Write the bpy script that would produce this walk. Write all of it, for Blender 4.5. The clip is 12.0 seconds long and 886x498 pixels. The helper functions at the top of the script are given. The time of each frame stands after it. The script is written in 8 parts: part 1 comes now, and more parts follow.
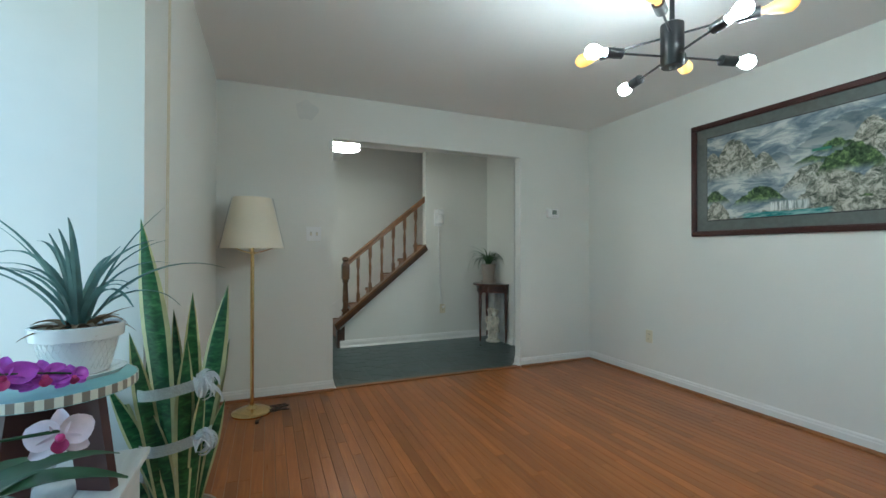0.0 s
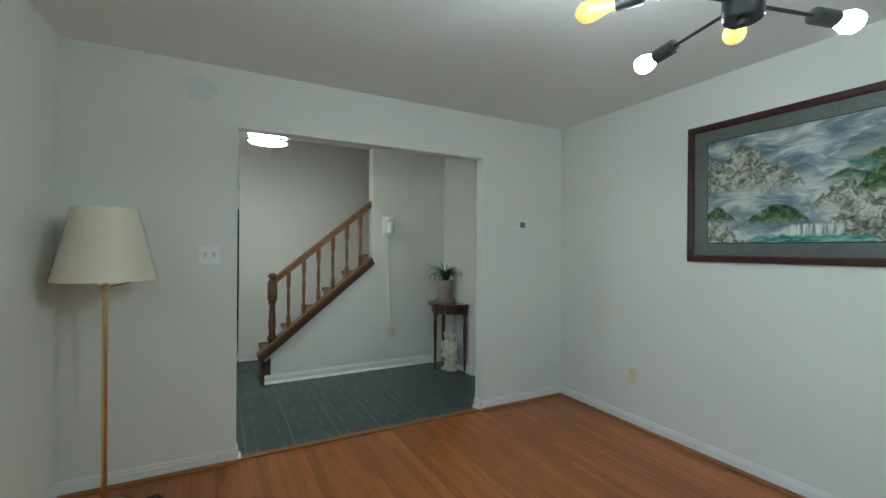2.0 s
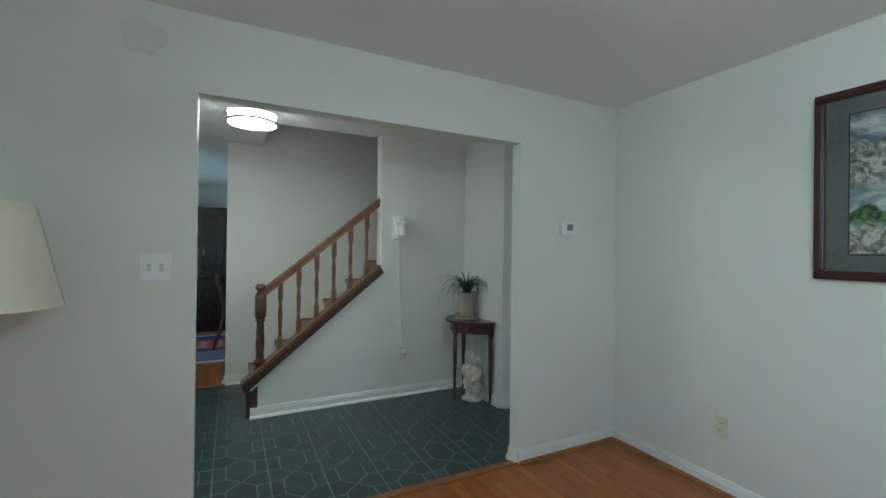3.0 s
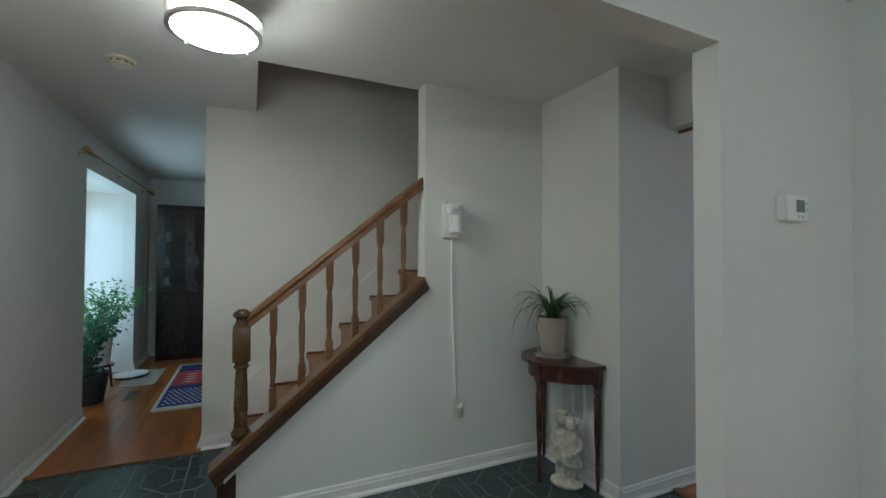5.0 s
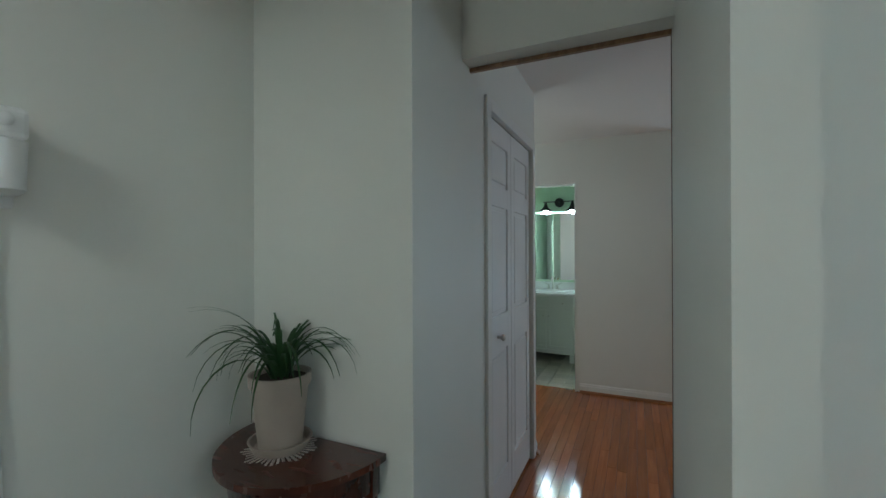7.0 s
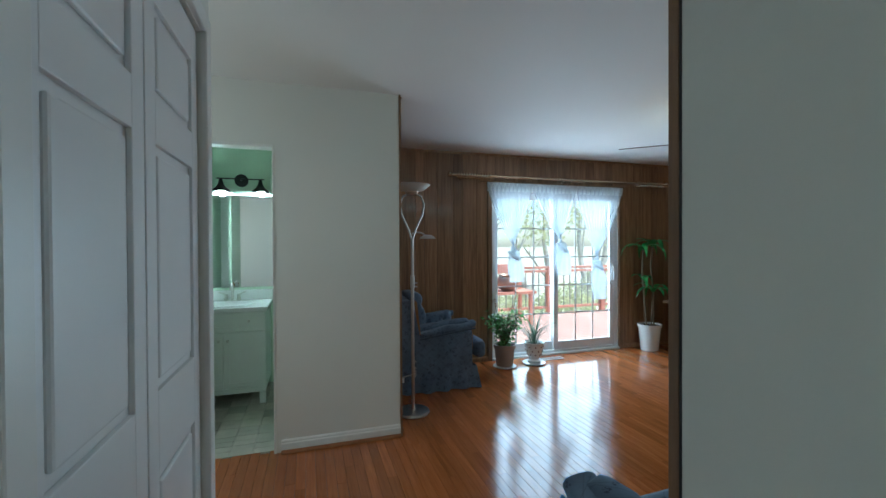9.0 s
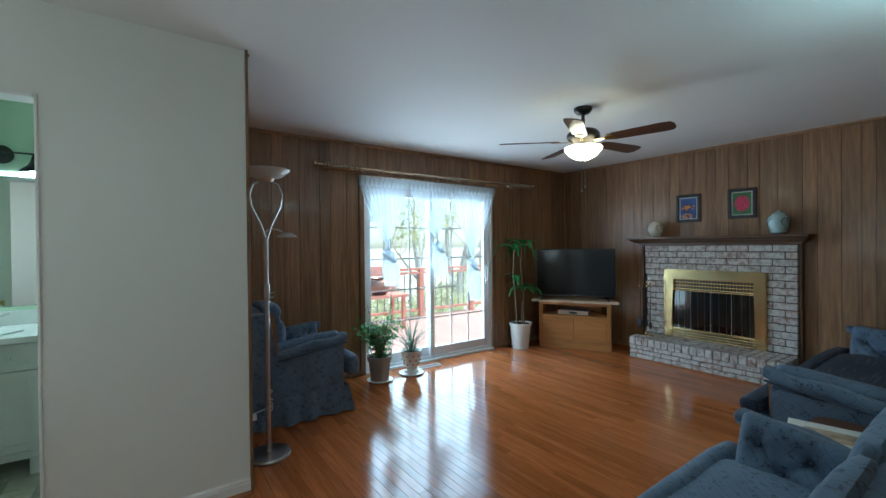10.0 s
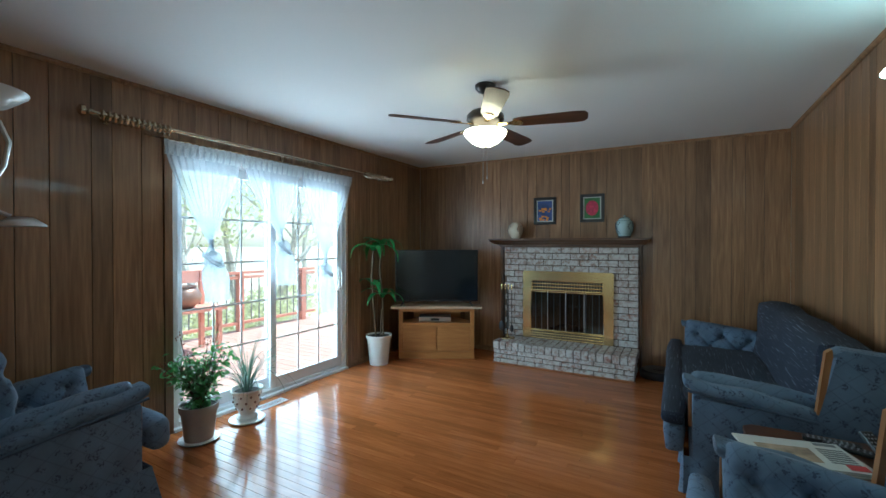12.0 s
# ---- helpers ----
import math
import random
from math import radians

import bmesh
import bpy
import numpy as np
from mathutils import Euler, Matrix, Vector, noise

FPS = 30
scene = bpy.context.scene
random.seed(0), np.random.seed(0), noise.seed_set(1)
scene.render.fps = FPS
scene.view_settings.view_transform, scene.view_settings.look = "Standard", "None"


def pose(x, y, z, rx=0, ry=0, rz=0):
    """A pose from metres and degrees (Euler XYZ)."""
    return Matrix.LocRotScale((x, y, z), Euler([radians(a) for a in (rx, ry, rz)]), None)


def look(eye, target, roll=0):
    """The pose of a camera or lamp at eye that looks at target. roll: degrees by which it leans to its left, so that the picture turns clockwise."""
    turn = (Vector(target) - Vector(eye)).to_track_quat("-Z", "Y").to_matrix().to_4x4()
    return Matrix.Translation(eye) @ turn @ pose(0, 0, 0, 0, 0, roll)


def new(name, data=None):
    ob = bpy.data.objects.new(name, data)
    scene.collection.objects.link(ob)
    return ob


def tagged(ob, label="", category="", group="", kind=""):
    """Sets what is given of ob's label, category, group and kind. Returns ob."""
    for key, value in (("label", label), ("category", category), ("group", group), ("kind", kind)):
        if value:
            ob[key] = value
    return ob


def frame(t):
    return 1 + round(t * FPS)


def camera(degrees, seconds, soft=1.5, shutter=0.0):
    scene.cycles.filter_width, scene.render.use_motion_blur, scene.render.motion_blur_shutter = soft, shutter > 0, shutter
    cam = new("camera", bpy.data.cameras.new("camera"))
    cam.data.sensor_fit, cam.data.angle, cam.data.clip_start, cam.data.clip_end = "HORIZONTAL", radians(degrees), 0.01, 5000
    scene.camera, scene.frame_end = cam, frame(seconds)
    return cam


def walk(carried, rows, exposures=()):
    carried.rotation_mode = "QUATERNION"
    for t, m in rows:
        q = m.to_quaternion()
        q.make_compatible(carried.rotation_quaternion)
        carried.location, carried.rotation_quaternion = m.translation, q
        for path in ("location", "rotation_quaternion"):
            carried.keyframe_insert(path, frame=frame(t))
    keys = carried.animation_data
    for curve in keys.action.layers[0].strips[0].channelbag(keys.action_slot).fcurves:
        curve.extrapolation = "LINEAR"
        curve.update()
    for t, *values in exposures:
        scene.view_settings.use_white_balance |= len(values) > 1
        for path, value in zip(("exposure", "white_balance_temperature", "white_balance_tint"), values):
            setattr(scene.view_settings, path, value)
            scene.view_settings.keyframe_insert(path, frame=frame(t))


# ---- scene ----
cam = camera(93.2, 12.0)
PATH = [
    (0, (0.012, -0.168, 1.142), (0.782, 1.678, 1.155), -0.0),
    (0.5, (0.07, -0.108, 1.175), (0.869, 1.726, 1.189), 0.05),
    (1, (0.128, 0.001, 1.21), (0.973, 1.813, 1.224), 0.0),
    (1.5, (0.277, 0.172, 1.238), (1.174, 1.96, 1.261), 0.3),
    (2, (0.409, 0.476, 1.334), (1.349, 2.241, 1.333), 0.4),
    (2.5, (0.548, 0.816, 1.35), (1.489, 2.581, 1.356), 0.6),
    (3, (0.646, 1.18, 1.378), (1.55, 2.964, 1.384), 0.7),
    (3.2, (0.682, 1.328, 1.398), (1.569, 3.121, 1.396), 0.7),
    (4.8, (0.885, 2.385, 1.353), (1.683, 4.218, 1.396), 0.4),
    (5, (0.907, 2.506, 1.352), (1.743, 4.323, 1.395), 0.2),
    (5.5, (1.014, 2.778, 1.361), (2.025, 4.504, 1.392), 0.1),
    (6, (1.211, 3.012, 1.342), (2.475, 4.561, 1.393), -0.2),
    (6.5, (1.398, 3.305, 1.349), (2.961, 4.553, 1.387), -0.6),
    (7, (1.643, 3.593, 1.378), (3.459, 4.429, 1.382), -0.2),
    (7.2, (1.767, 3.67, 1.382), (3.648, 4.35, 1.376), -0.4),
    (8.8, (2.78, 3.903, 1.355), (4.724, 3.432, 1.343), -0.2),
    (9, (2.926, 3.909, 1.367), (4.83, 3.298, 1.349), -0.3),
    (9.5, (3.17, 3.838, 1.363), (4.95, 2.925, 1.346), -0.4),
    (10, (3.375, 3.765, 1.353), (4.997, 2.596, 1.339), -0.6),
    (10.5, (3.601, 3.717, 1.364), (5.038, 2.327, 1.344), -0.4),
    (11, (3.797, 3.661, 1.335), (5.036, 2.091, 1.322), -0.3),
    (11.5, (4.032, 3.605, 1.339), (5.099, 1.913, 1.325), -0.1),
    (12, (4.28, 3.519, 1.359), (5.262, 1.777, 1.339), -0.0),
]
walk(cam, [(t, look(eye, target, roll)) for t, eye, target, roll in PATH], [(0, 0.97, 5600, 0), (0.6, 0.99, 5900, 2), (2, 0.95, 5600, -2), (3, 0.87, 5400, -3), (5.5, 0.71, 5700, 3), (7, 0.76, 5500, 0), (9.5, 1.07, 5180, -6), (12, 1.2, 5200, -9)])

# ---- world, sun, window light, lamps ----
world = bpy.data.worlds.new("world")
scene.world = world
world.use_nodes = True
sky = world.node_tree.nodes.new("ShaderNodeTexSky")
sky.sky_type, sky.sun_disc = "NISHITA", False
sky.sun_elevation, sky.sun_rotation = radians(62), radians(195)
world.node_tree.links.new(sky.outputs[0], world.node_tree.nodes["Background"].inputs[0])
world.node_tree.nodes["Background"].inputs[1].default_value = 0.15

sun = new("sun", bpy.data.lights.new("sun", "SUN"))
sun.data.energy, sun.data.angle, sun.data.color = 5.0, radians(0.5), (1, 0.95, 0.86)
sun.matrix_world = look((0, 0, 0), (0.12, 0.45, -0.88))


def window_light(name, eye, target, w, h, power, colour):
    li = new(name, bpy.data.lights.new(name, "AREA"))
    li.data.shape, li.data.size, li.data.size_y = "RECTANGLE", w, h
    li.data.energy, li.data.color = power, colour
    li.matrix_world = look(eye, target)
    return li


DAY = (0.78, 0.9, 1.0)
window_light("sky_light_slider", (7.72, 0.94, 1.1), (4.0, 0.94, 0.6), 1.7, 1.9, 39, DAY)
window_light("sky_light_living", (-0.98, 0.3, 1.25), (3, 0.3, 1.1), 2.1, 1.4, 5.6, (0.36, 0.76, 1.0))
window_light("sky_light_dining", (-0.86, 7.78, 1.25), (3, 7.78, 1.1), 1.5, 1.4, 7.5, (0.55, 0.83, 1.0))

# Fill lamp behind a made-up hall window, added to brighten the bathroom partition.
window_light("fill_light_hall", (5.2, 5.75, 1.47), (5.2, 3.0, 1.2), 0.9, 1.05, 4.0, (1.0, 0.95, 0.88))

# ---- materials ----


def tree(name):
    m = bpy.data.materials.new(name)
    m.use_nodes = True
    return m, m.node_tree.nodes, m.node_tree.links, m.node_tree.nodes["Principled BSDF"]


def ramp(nodes, stops):
    r = nodes.new("ShaderNodeValToRGB")
    while len(r.color_ramp.elements) < len(stops):
        r.color_ramp.elements.new(0.5)
    for e, (p, c) in zip(r.color_ramp.elements, stops):
        e.position, e.color = p, (*c, 1)
    return r


def paint(name, colour, rough=0.6, vary=0.06, scale=3.0, bump=0.05, fine=220.0, metal=0.0, coat=0.0, sheen=0.0, per_object=0.0):
    """A plain coloured surface with a slow drift of tone, a fine grain and uneven gloss."""
    m, n, l, b = tree(name)
    tc = n.new("ShaderNodeTexCoord")
    big, small = n.new("ShaderNodeTexNoise"), n.new("ShaderNodeTexNoise")
    big.inputs["Scale"].default_value, big.inputs["Detail"].default_value = scale, 5
    small.inputs["Scale"].default_value, small.inputs["Detail"].default_value = fine, 2
    l.new(tc.outputs["Object"], big.inputs["Vector"])
    l.new(tc.outputs["Object"], small.inputs["Vector"])
    r = ramp(n, [(0.3, [c * (1 - vary) for c in colour]), (0.7, [min(1, c * (1 + vary)) for c in colour])])
    l.new(big.outputs["Fac"], r.inputs["Fac"])
    last = r.outputs["Color"]
    if per_object:
        info, hsv, mul = n.new("ShaderNodeObjectInfo"), n.new("ShaderNodeHueSaturation"), n.new("ShaderNodeMapRange")
        mul.inputs["To Min"].default_value, mul.inputs["To Max"].default_value = 1 - per_object, 1 + per_object
        l.new(info.outputs["Random"], mul.inputs["Value"])
        l.new(mul.outputs["Result"], hsv.inputs["Value"])
        l.new(last, hsv.inputs["Color"])
        last = hsv.outputs["Color"]
    l.new(last, b.inputs["Base Color"])
    rr = n.new("ShaderNodeMapRange")
    rr.inputs["To Min"].default_value, rr.inputs["To Max"].default_value = max(0.02, rough - 0.07), min(1, rough + 0.07)
    l.new(big.outputs["Fac"], rr.inputs["Value"])
    l.new(rr.outputs["Result"], b.inputs["Roughness"])
    bp = n.new("ShaderNodeBump")
    bp.inputs["Strength"].default_value, bp.inputs["Distance"].default_value = bump, 0.002
    l.new(small.outputs["Fac"], bp.inputs["Height"])
    l.new(bp.outputs["Normal"], b.inputs["Normal"])
    b.inputs["Metallic"].default_value = metal
    b.inputs["Coat Weight"].default_value = coat
    b.inputs["Coat Roughness"].default_value = 0.12
    b.inputs["Sheen Weight"].default_value = sheen
    return m


def wood(name, light, dark, rough=0.4, scale=(1.2, 14, 14), rings=9.0, per_object=0.18, coat=0.0, bump=0.08, world_space=False):
    """Wood with stretched grain, darker figure and piece-to-piece tone; grain runs along the first axis of scale that is small."""
    m, n, l, b = tree(name)
    tc, mp = n.new("ShaderNodeTexCoord"), n.new("ShaderNodeMapping")
    info = n.new("ShaderNodeObjectInfo")
    mp.inputs["Scale"].default_value = scale
    add = n.new("ShaderNodeVectorMath")
    comb = n.new("ShaderNodeMath")
    comb.operation, comb.inputs[1].default_value = "MULTIPLY", 37.0
    l.new(info.outputs["Random"], comb.inputs[0])
    l.new(tc.outputs["Object"], add.inputs[0])
    l.new(comb.outputs[0], add.inputs[1])
    l.new(add.outputs[0], mp.inputs["Vector"])
    w1, w2 = n.new("ShaderNodeTexNoise"), n.new("ShaderNodeTexNoise")
    w1.inputs["Scale"].default_value, w1.inputs["Detail"].default_value, w1.inputs["Distortion"].default_value = 1.6, 6, 0.8
    w2.inputs["Scale"].default_value, w2.inputs["Detail"].default_value = rings, 4
    l.new(mp.outputs[0], w1.inputs["Vector"])
    l.new(mp.outputs[0], w2.inputs["Vector"])
    mix = n.new("ShaderNodeMath")
    mix.operation = "MULTIPLY_ADD"
    mix.inputs[1].default_value, mix.inputs[2].default_value = 0.35, 0.05
    l.new(w2.outputs["Fac"], mix.inputs[0])
    half = n.new("ShaderNodeMath")
    half.operation, half.inputs[1].default_value = "MULTIPLY_ADD", 0.55
    l.new(w1.outputs["Fac"], half.inputs[0])
    l.new(mix.outputs[0], half.inputs[2])
    r = ramp(n, [(0.34, dark), (0.52, [(a + c) / 2 for a, c in zip(light, dark)]), (0.66, light)])
    l.new(half.outputs[0], r.inputs["Fac"])
    hsv, mul = n.new("ShaderNodeHueSaturation"), n.new("ShaderNodeMapRange")
    mul.inputs["To Min"].default_value, mul.inputs["To Max"].default_value = 1 - per_object, 1 + per_object
    l.new(info.outputs["Random"], mul.inputs["Value"])
    l.new(mul.outputs["Result"], hsv.inputs["Value"])
    l.new(r.outputs["Color"], hsv.inputs["Color"])
    l.new(hsv.outputs["Color"], b.inputs["Base Color"])
    rr = n.new("ShaderNodeMapRange")
    rr.inputs["To Min"].default_value, rr.inputs["To Max"].default_value = max(0.03, rough - 0.06), rough + 0.08
    l.new(w2.outputs["Fac"], rr.inputs["Value"])
    l.new(rr.outputs["Result"], b.inputs["Roughness"])
    bp = n.new("ShaderNodeBump")
    bp.inputs["Strength"].default_value, bp.inputs["Distance"].default_value = bump, 0.002
    l.new(w2.outputs["Fac"], bp.inputs["Height"])
    l.new(bp.outputs["Normal"], b.inputs["Normal"])
    b.inputs["Coat Weight"].default_value, b.inputs["Coat Roughness"].default_value = coat, 0.07
    return m


def glow(name, colour, strength, base=(0.8, 0.8, 0.8)):
    m, n, l, b = tree(name)
    b.inputs["Base Color"].default_value = (*base, 1)
    b.inputs["Emission Color"].default_value = (*colour, 1)
    b.inputs["Emission Strength"].default_value = strength
    return m


def glass(name, tint=(1, 1, 1), rough=0.0, clear=0.92, mirror=0.035):
    """Thin pane: mostly see-through, with a mirror gloss at grazing angles."""
    m, n, l, b = tree(name)
    tr, gl, mx, fr = n.new("ShaderNodeBsdfTransparent"), n.new("ShaderNodeBsdfGlossy"), n.new("ShaderNodeMixShader"), n.new("ShaderNodeLayerWeight")
    pw, ml = n.new("ShaderNodeMath"), n.new("ShaderNodeMath")
    pw.operation, pw.inputs[1].default_value = "POWER", 4.0
    ml.operation, ml.inputs[1].default_value, ml.inputs[2].default_value = "MULTIPLY_ADD", 0.6, mirror
    l.new(fr.outputs["Facing"], pw.inputs[0])
    l.new(pw.outputs[0], ml.inputs[0])
    tr.inputs[0].default_value = (*[c * clear for c in tint], 1)
    gl.inputs["Roughness"].default_value = rough
    l.new(ml.outputs[0], mx.inputs[0])
    l.new(tr.outputs[0], mx.inputs[1])
    l.new(gl.outputs[0], mx.inputs[2])
    l.new(mx.outputs[0], n["Material Output"].inputs["Surface"])
    return m


def sheer(name, colour, open_low, open_high, scale):
    """Thin woven cloth: threads that scatter light and gaps that let it through."""
    m, n, l, b = tree(name)
    tc, vo = n.new("ShaderNodeTexCoord"), n.new("ShaderNodeTexVoronoi")
    vo.inputs["Scale"].default_value = scale
    l.new(tc.outputs["Object"], vo.inputs["Vector"])
    mr = n.new("ShaderNodeMapRange")
    mr.inputs["From Min"].default_value, mr.inputs["From Max"].default_value = 0.1, 0.6
    mr.inputs["To Min"].default_value, mr.inputs["To Max"].default_value = open_low, open_high
    l.new(vo.outputs["Distance"], mr.inputs["Value"])
    tr, di, tl, a, c = (n.new("ShaderNodeBsdfTransparent"), n.new("ShaderNodeBsdfDiffuse"), n.new("ShaderNodeBsdfTranslucent"),
                        n.new("ShaderNodeMixShader"), n.new("ShaderNodeMixShader"))
    di.inputs[0].default_value = tl.inputs[0].default_value = (*colour, 1)
    a.inputs[0].default_value = 0.45
    l.new(di.outputs[0], a.inputs[1])
    l.new(tl.outputs[0], a.inputs[2])
    l.new(mr.outputs["Result"], c.inputs[0])
    l.new(a.outputs[0], c.inputs[1])
    l.new(tr.outputs[0], c.inputs[2])
    l.new(c.outputs[0], n["Material Output"].inputs["Surface"])
    return m


WALL = paint("wall_paint", (0.79, 0.785, 0.735), 0.55, 0.025, 0.8, 0.06, 160)
CEIL = paint("ceiling_paint", (0.84, 0.83, 0.81), 0.7, 0.02, 0.6, 0.08, 120)
BATH = paint("bath_paint", (0.62, 0.76, 0.60), 0.4, 0.03, 0.8, 0.05, 160)
TRIM = paint("white_trim", (0.82, 0.81, 0.78), 0.35, 0.03, 4, 0.03, 90)
BIFOLD = paint("door_white", (0.83, 0.83, 0.83), 0.35, 0.02, 3, 0.04, 90)
OAK = wood("oak_floor", (0.41, 0.145, 0.036), (0.27, 0.08, 0.017), 0.3, (18, 1.0, 18), 6, 0.2, 0.08, 0.05)
OAK.node_tree.nodes["Principled BSDF"].inputs["Specular IOR Level"].default_value = 0.35
OAKX = wood("oak_floor_x", (0.47, 0.155, 0.043), (0.29, 0.083, 0.021), 0.12, (1.1, 16, 16), 7, 0.2, 0.15)
QUARTER = wood("quarter_round_oak", (0.4, 0.16, 0.055), (0.22, 0.075, 0.02), 0.4, (3, 3, 12), 6, 0.05)
PANEL = wood("wall_panelling", (0.385, 0.215, 0.105), (0.17, 0.085, 0.038), 0.36, (14, 14, 0.9), 5, 0.27, 0.12)
STAIRWOOD = wood("stair_oak", (0.235, 0.115, 0.044), (0.12, 0.05, 0.017), 0.32, (5, 5, 5), 5, 0.1, 0.2)
STAIRDARK = wood("stair_dark_string", (0.085, 0.04, 0.022), (0.035, 0.016, 0.01), 0.3, (5, 5, 5), 5, 0.05, 0.3)
RISER = wood("stair_tread_oak", (0.36, 0.15, 0.055), (0.24, 0.09, 0.03), 0.35, (4, 1.2, 12), 5, 0.15, 0.2)
MAHOG = wood("mahogany", (0.10, 0.026, 0.013), (0.035, 0.01, 0.006), 0.25, (6, 2, 2), 6, 0.05, 0.4)
TILE = paint("green_floor_tile", (0.036, 0.060, 0.062), 0.3, 0.28, 9, 0.06, 60, per_object=0.18)
GROUT = paint("tile_grout", (0.19, 0.225, 0.21), 0.7, 0.1, 10, 0.1, 100)
BATHTILE = paint("bath_floor_tile", (0.42, 0.38, 0.32), 0.35, 0.15, 8, 0.05, 60, per_object=0.22)
WHITE = paint("white_plastic", (0.88, 0.88, 0.87), 0.3, 0.02, 6, 0.02)
IVORY = paint("ivory_plastic", (0.72, 0.66, 0.5), 0.35, 0.03, 6, 0.02)
BLACK = paint("black_metal", (0.018, 0.018, 0.02), 0.35, 0.2, 20, 0.03)
BRASS = paint("brass", (0.75, 0.56, 0.26), 0.2, 0.08, 12, 0.02, metal=1)
NICKEL = paint("brushed_nickel", (0.62, 0.6, 0.57), 0.3, 0.06, 14, 0.03, metal=1)

# ---- building helpers ----


def box(bm, x0, x1, y0, y1, z0, z1, bevel=0.0):
    m = Matrix.LocRotScale(((x0 + x1) / 2, (y0 + y1) / 2, (z0 + z1) / 2), None, (abs(x1 - x0), abs(y1 - y0), abs(z1 - z0)))
    v = bmesh.ops.create_cube(bm, size=1.0, matrix=m)["verts"]
    if bevel:
        e = list({e for w in v for e in w.link_edges})
        bmesh.ops.bevel(bm, geom=e, offset=bevel, segments=2, affect="EDGES", profile=0.5)


def tube(bm, points, radius, sides=10, cap=True):
    """A round bar through the points; radius may be one number or one per point."""
    pts = [Vector(p) for p in points]
    rad = radius if isinstance(radius, (list, tuple)) else [radius] * len(pts)
    rings, up = [], Vector((0, 0, 1))
    for i, p in enumerate(pts):
        d = (pts[min(i + 1, len(pts) - 1)] - pts[max(i - 1, 0)]).normalized()
        if abs(d.dot(up)) > 0.95:
            up = Vector((1, 0, 0)) if abs(d.x) < 0.9 else Vector((0, 1, 0))
        a = d.cross(up).normalized()
        b = d.cross(a).normalized()
        up = (a.cross(d)).normalized() * 1.0
        rings.append([bm.verts.new(p + (a * math.cos(t) + b * math.sin(t)) * rad[i]) for t in [2 * math.pi * k / sides for k in range(sides)]])
    for r0, r1 in zip(rings, rings[1:]):
        for k in range(sides):
            bm.faces.new((r0[k], r0[(k + 1) % sides], r1[(k + 1) % sides], r1[k]))
    if cap:
        bm.faces.new(list(reversed(rings[0])))
        bm.faces.new(rings[-1])


def lathe(bm, profile, sides=24, centre=(0, 0, 0), squash=1.0):
    """Turns a profile of (radius, height) round the upright axis."""
    cx, cy, cz = centre
    rings = []
    for r, z in profile:
        if r < 1e-5:
            rings.append([bm.verts.new((cx, cy, cz + z))])
        else:
            rings.append([bm.verts.new((cx + r * math.cos(t), cy + squash * r * math.sin(t), cz + z)) for t in [2 * math.pi * k / sides for k in range(sides)]])
    for a, b in zip(rings, rings[1:]):
        for k in range(sides):
            j = (k + 1) % sides
            if len(a) == 1 and len(b) > 1:
                bm.faces.new((a[0], b[j], b[k]))
            elif len(b) == 1 and len(a) > 1:
                bm.faces.new((a[k], a[j], b[0]))
            elif len(a) > 1:
                bm.faces.new((a[k], a[j], b[j], b[k]))


def prism(bm, outline, lo, hi, axis="y"):
    """Extrudes a flat outline: (x, z) along y, (y, z) along x, or (x, y) along z."""
    def at(p, d):
        return {"y": (p[0], d, p[1]), "x": (d, p[0], p[1]), "z": (p[0], p[1], d)}[axis]
    a = [bm.verts.new(at(p, lo)) for p in outline]
    b = [bm.verts.new(at(p, hi)) for p in outline]
    n = len(outline)
    bm.faces.new(a)
    bm.faces.new(list(reversed(b)))
    for k in range(n):
        bm.faces.new((a[k], b[k], b[(k + 1) % n], a[(k + 1) % n]))


def finish(bm, name, material, smooth=False):
    bmesh.ops.recalc_face_normals(bm, faces=bm.faces)
    me = bpy.data.meshes.new(name)
    bm.to_mesh(me)
    bm.free()
    me.materials.append(material)
    if smooth:
        for p in me.polygons:
            p.use_smooth = True
        me.set_sharp_from_angle(angle=radians(40))
    return me


def part(name, bm, material, parent, label="", smooth=False):
    ob = new(name, finish(bm, name, material, smooth))
    ob.parent = parent
    if label:
        ob["label"] = label
    return ob


def thing(name, m, label, category, group=""):
    e = new(name)
    e.empty_display_size = 0.1
    e.matrix_basis = m
    return tagged(e, label, category, group)


def whole(name, bm, material, label, category, m=None, smooth=False, group=""):
    ob = new(name, finish(bm, name, material, smooth))
    if m is not None:
        ob.matrix_basis = m
    return tagged(ob, label, category, group)


def structure(name, boxes, material, label, category, bevel=0.0):
    bm = bmesh.new()
    for b in boxes:
        box(bm, *b, bevel=bevel)
    ob = new(name, finish(bm, name, material))
    return tagged(ob, label, category, kind="structure")


# ---- the large structure ----
H = 2.44
structure("wall_west", [(-0.47, -0.35, -2.6, -0.9, 0, H), (-0.47, -0.35, -0.9, 1.415, 2.08, H), (-0.47, -0.35, 1.415, 6.95, 0, H),
                        (-0.47, -0.35, 6.95, 8.62, 2.1, H), (-0.47, -0.35, 8.62, 9.9, 0, H)],
          WALL, "cream painted front wall with two deep window recesses", "wall")
structure("wall_north", [(-0.35, 0.505, 3.38, 3.475, 0, H), (2.325, 3.327, 3.38, 3.475, 0, H), (0.505, 2.325, 3.38, 3.475, 2.08, H)],
          WALL, "cream painted partition with a wide plain opening", "wall")
structure("wall_east", [(3.19, 3.36, -2.6, 3.38, 0, H)], WALL, "cream painted partition between living room and family room", "wall")
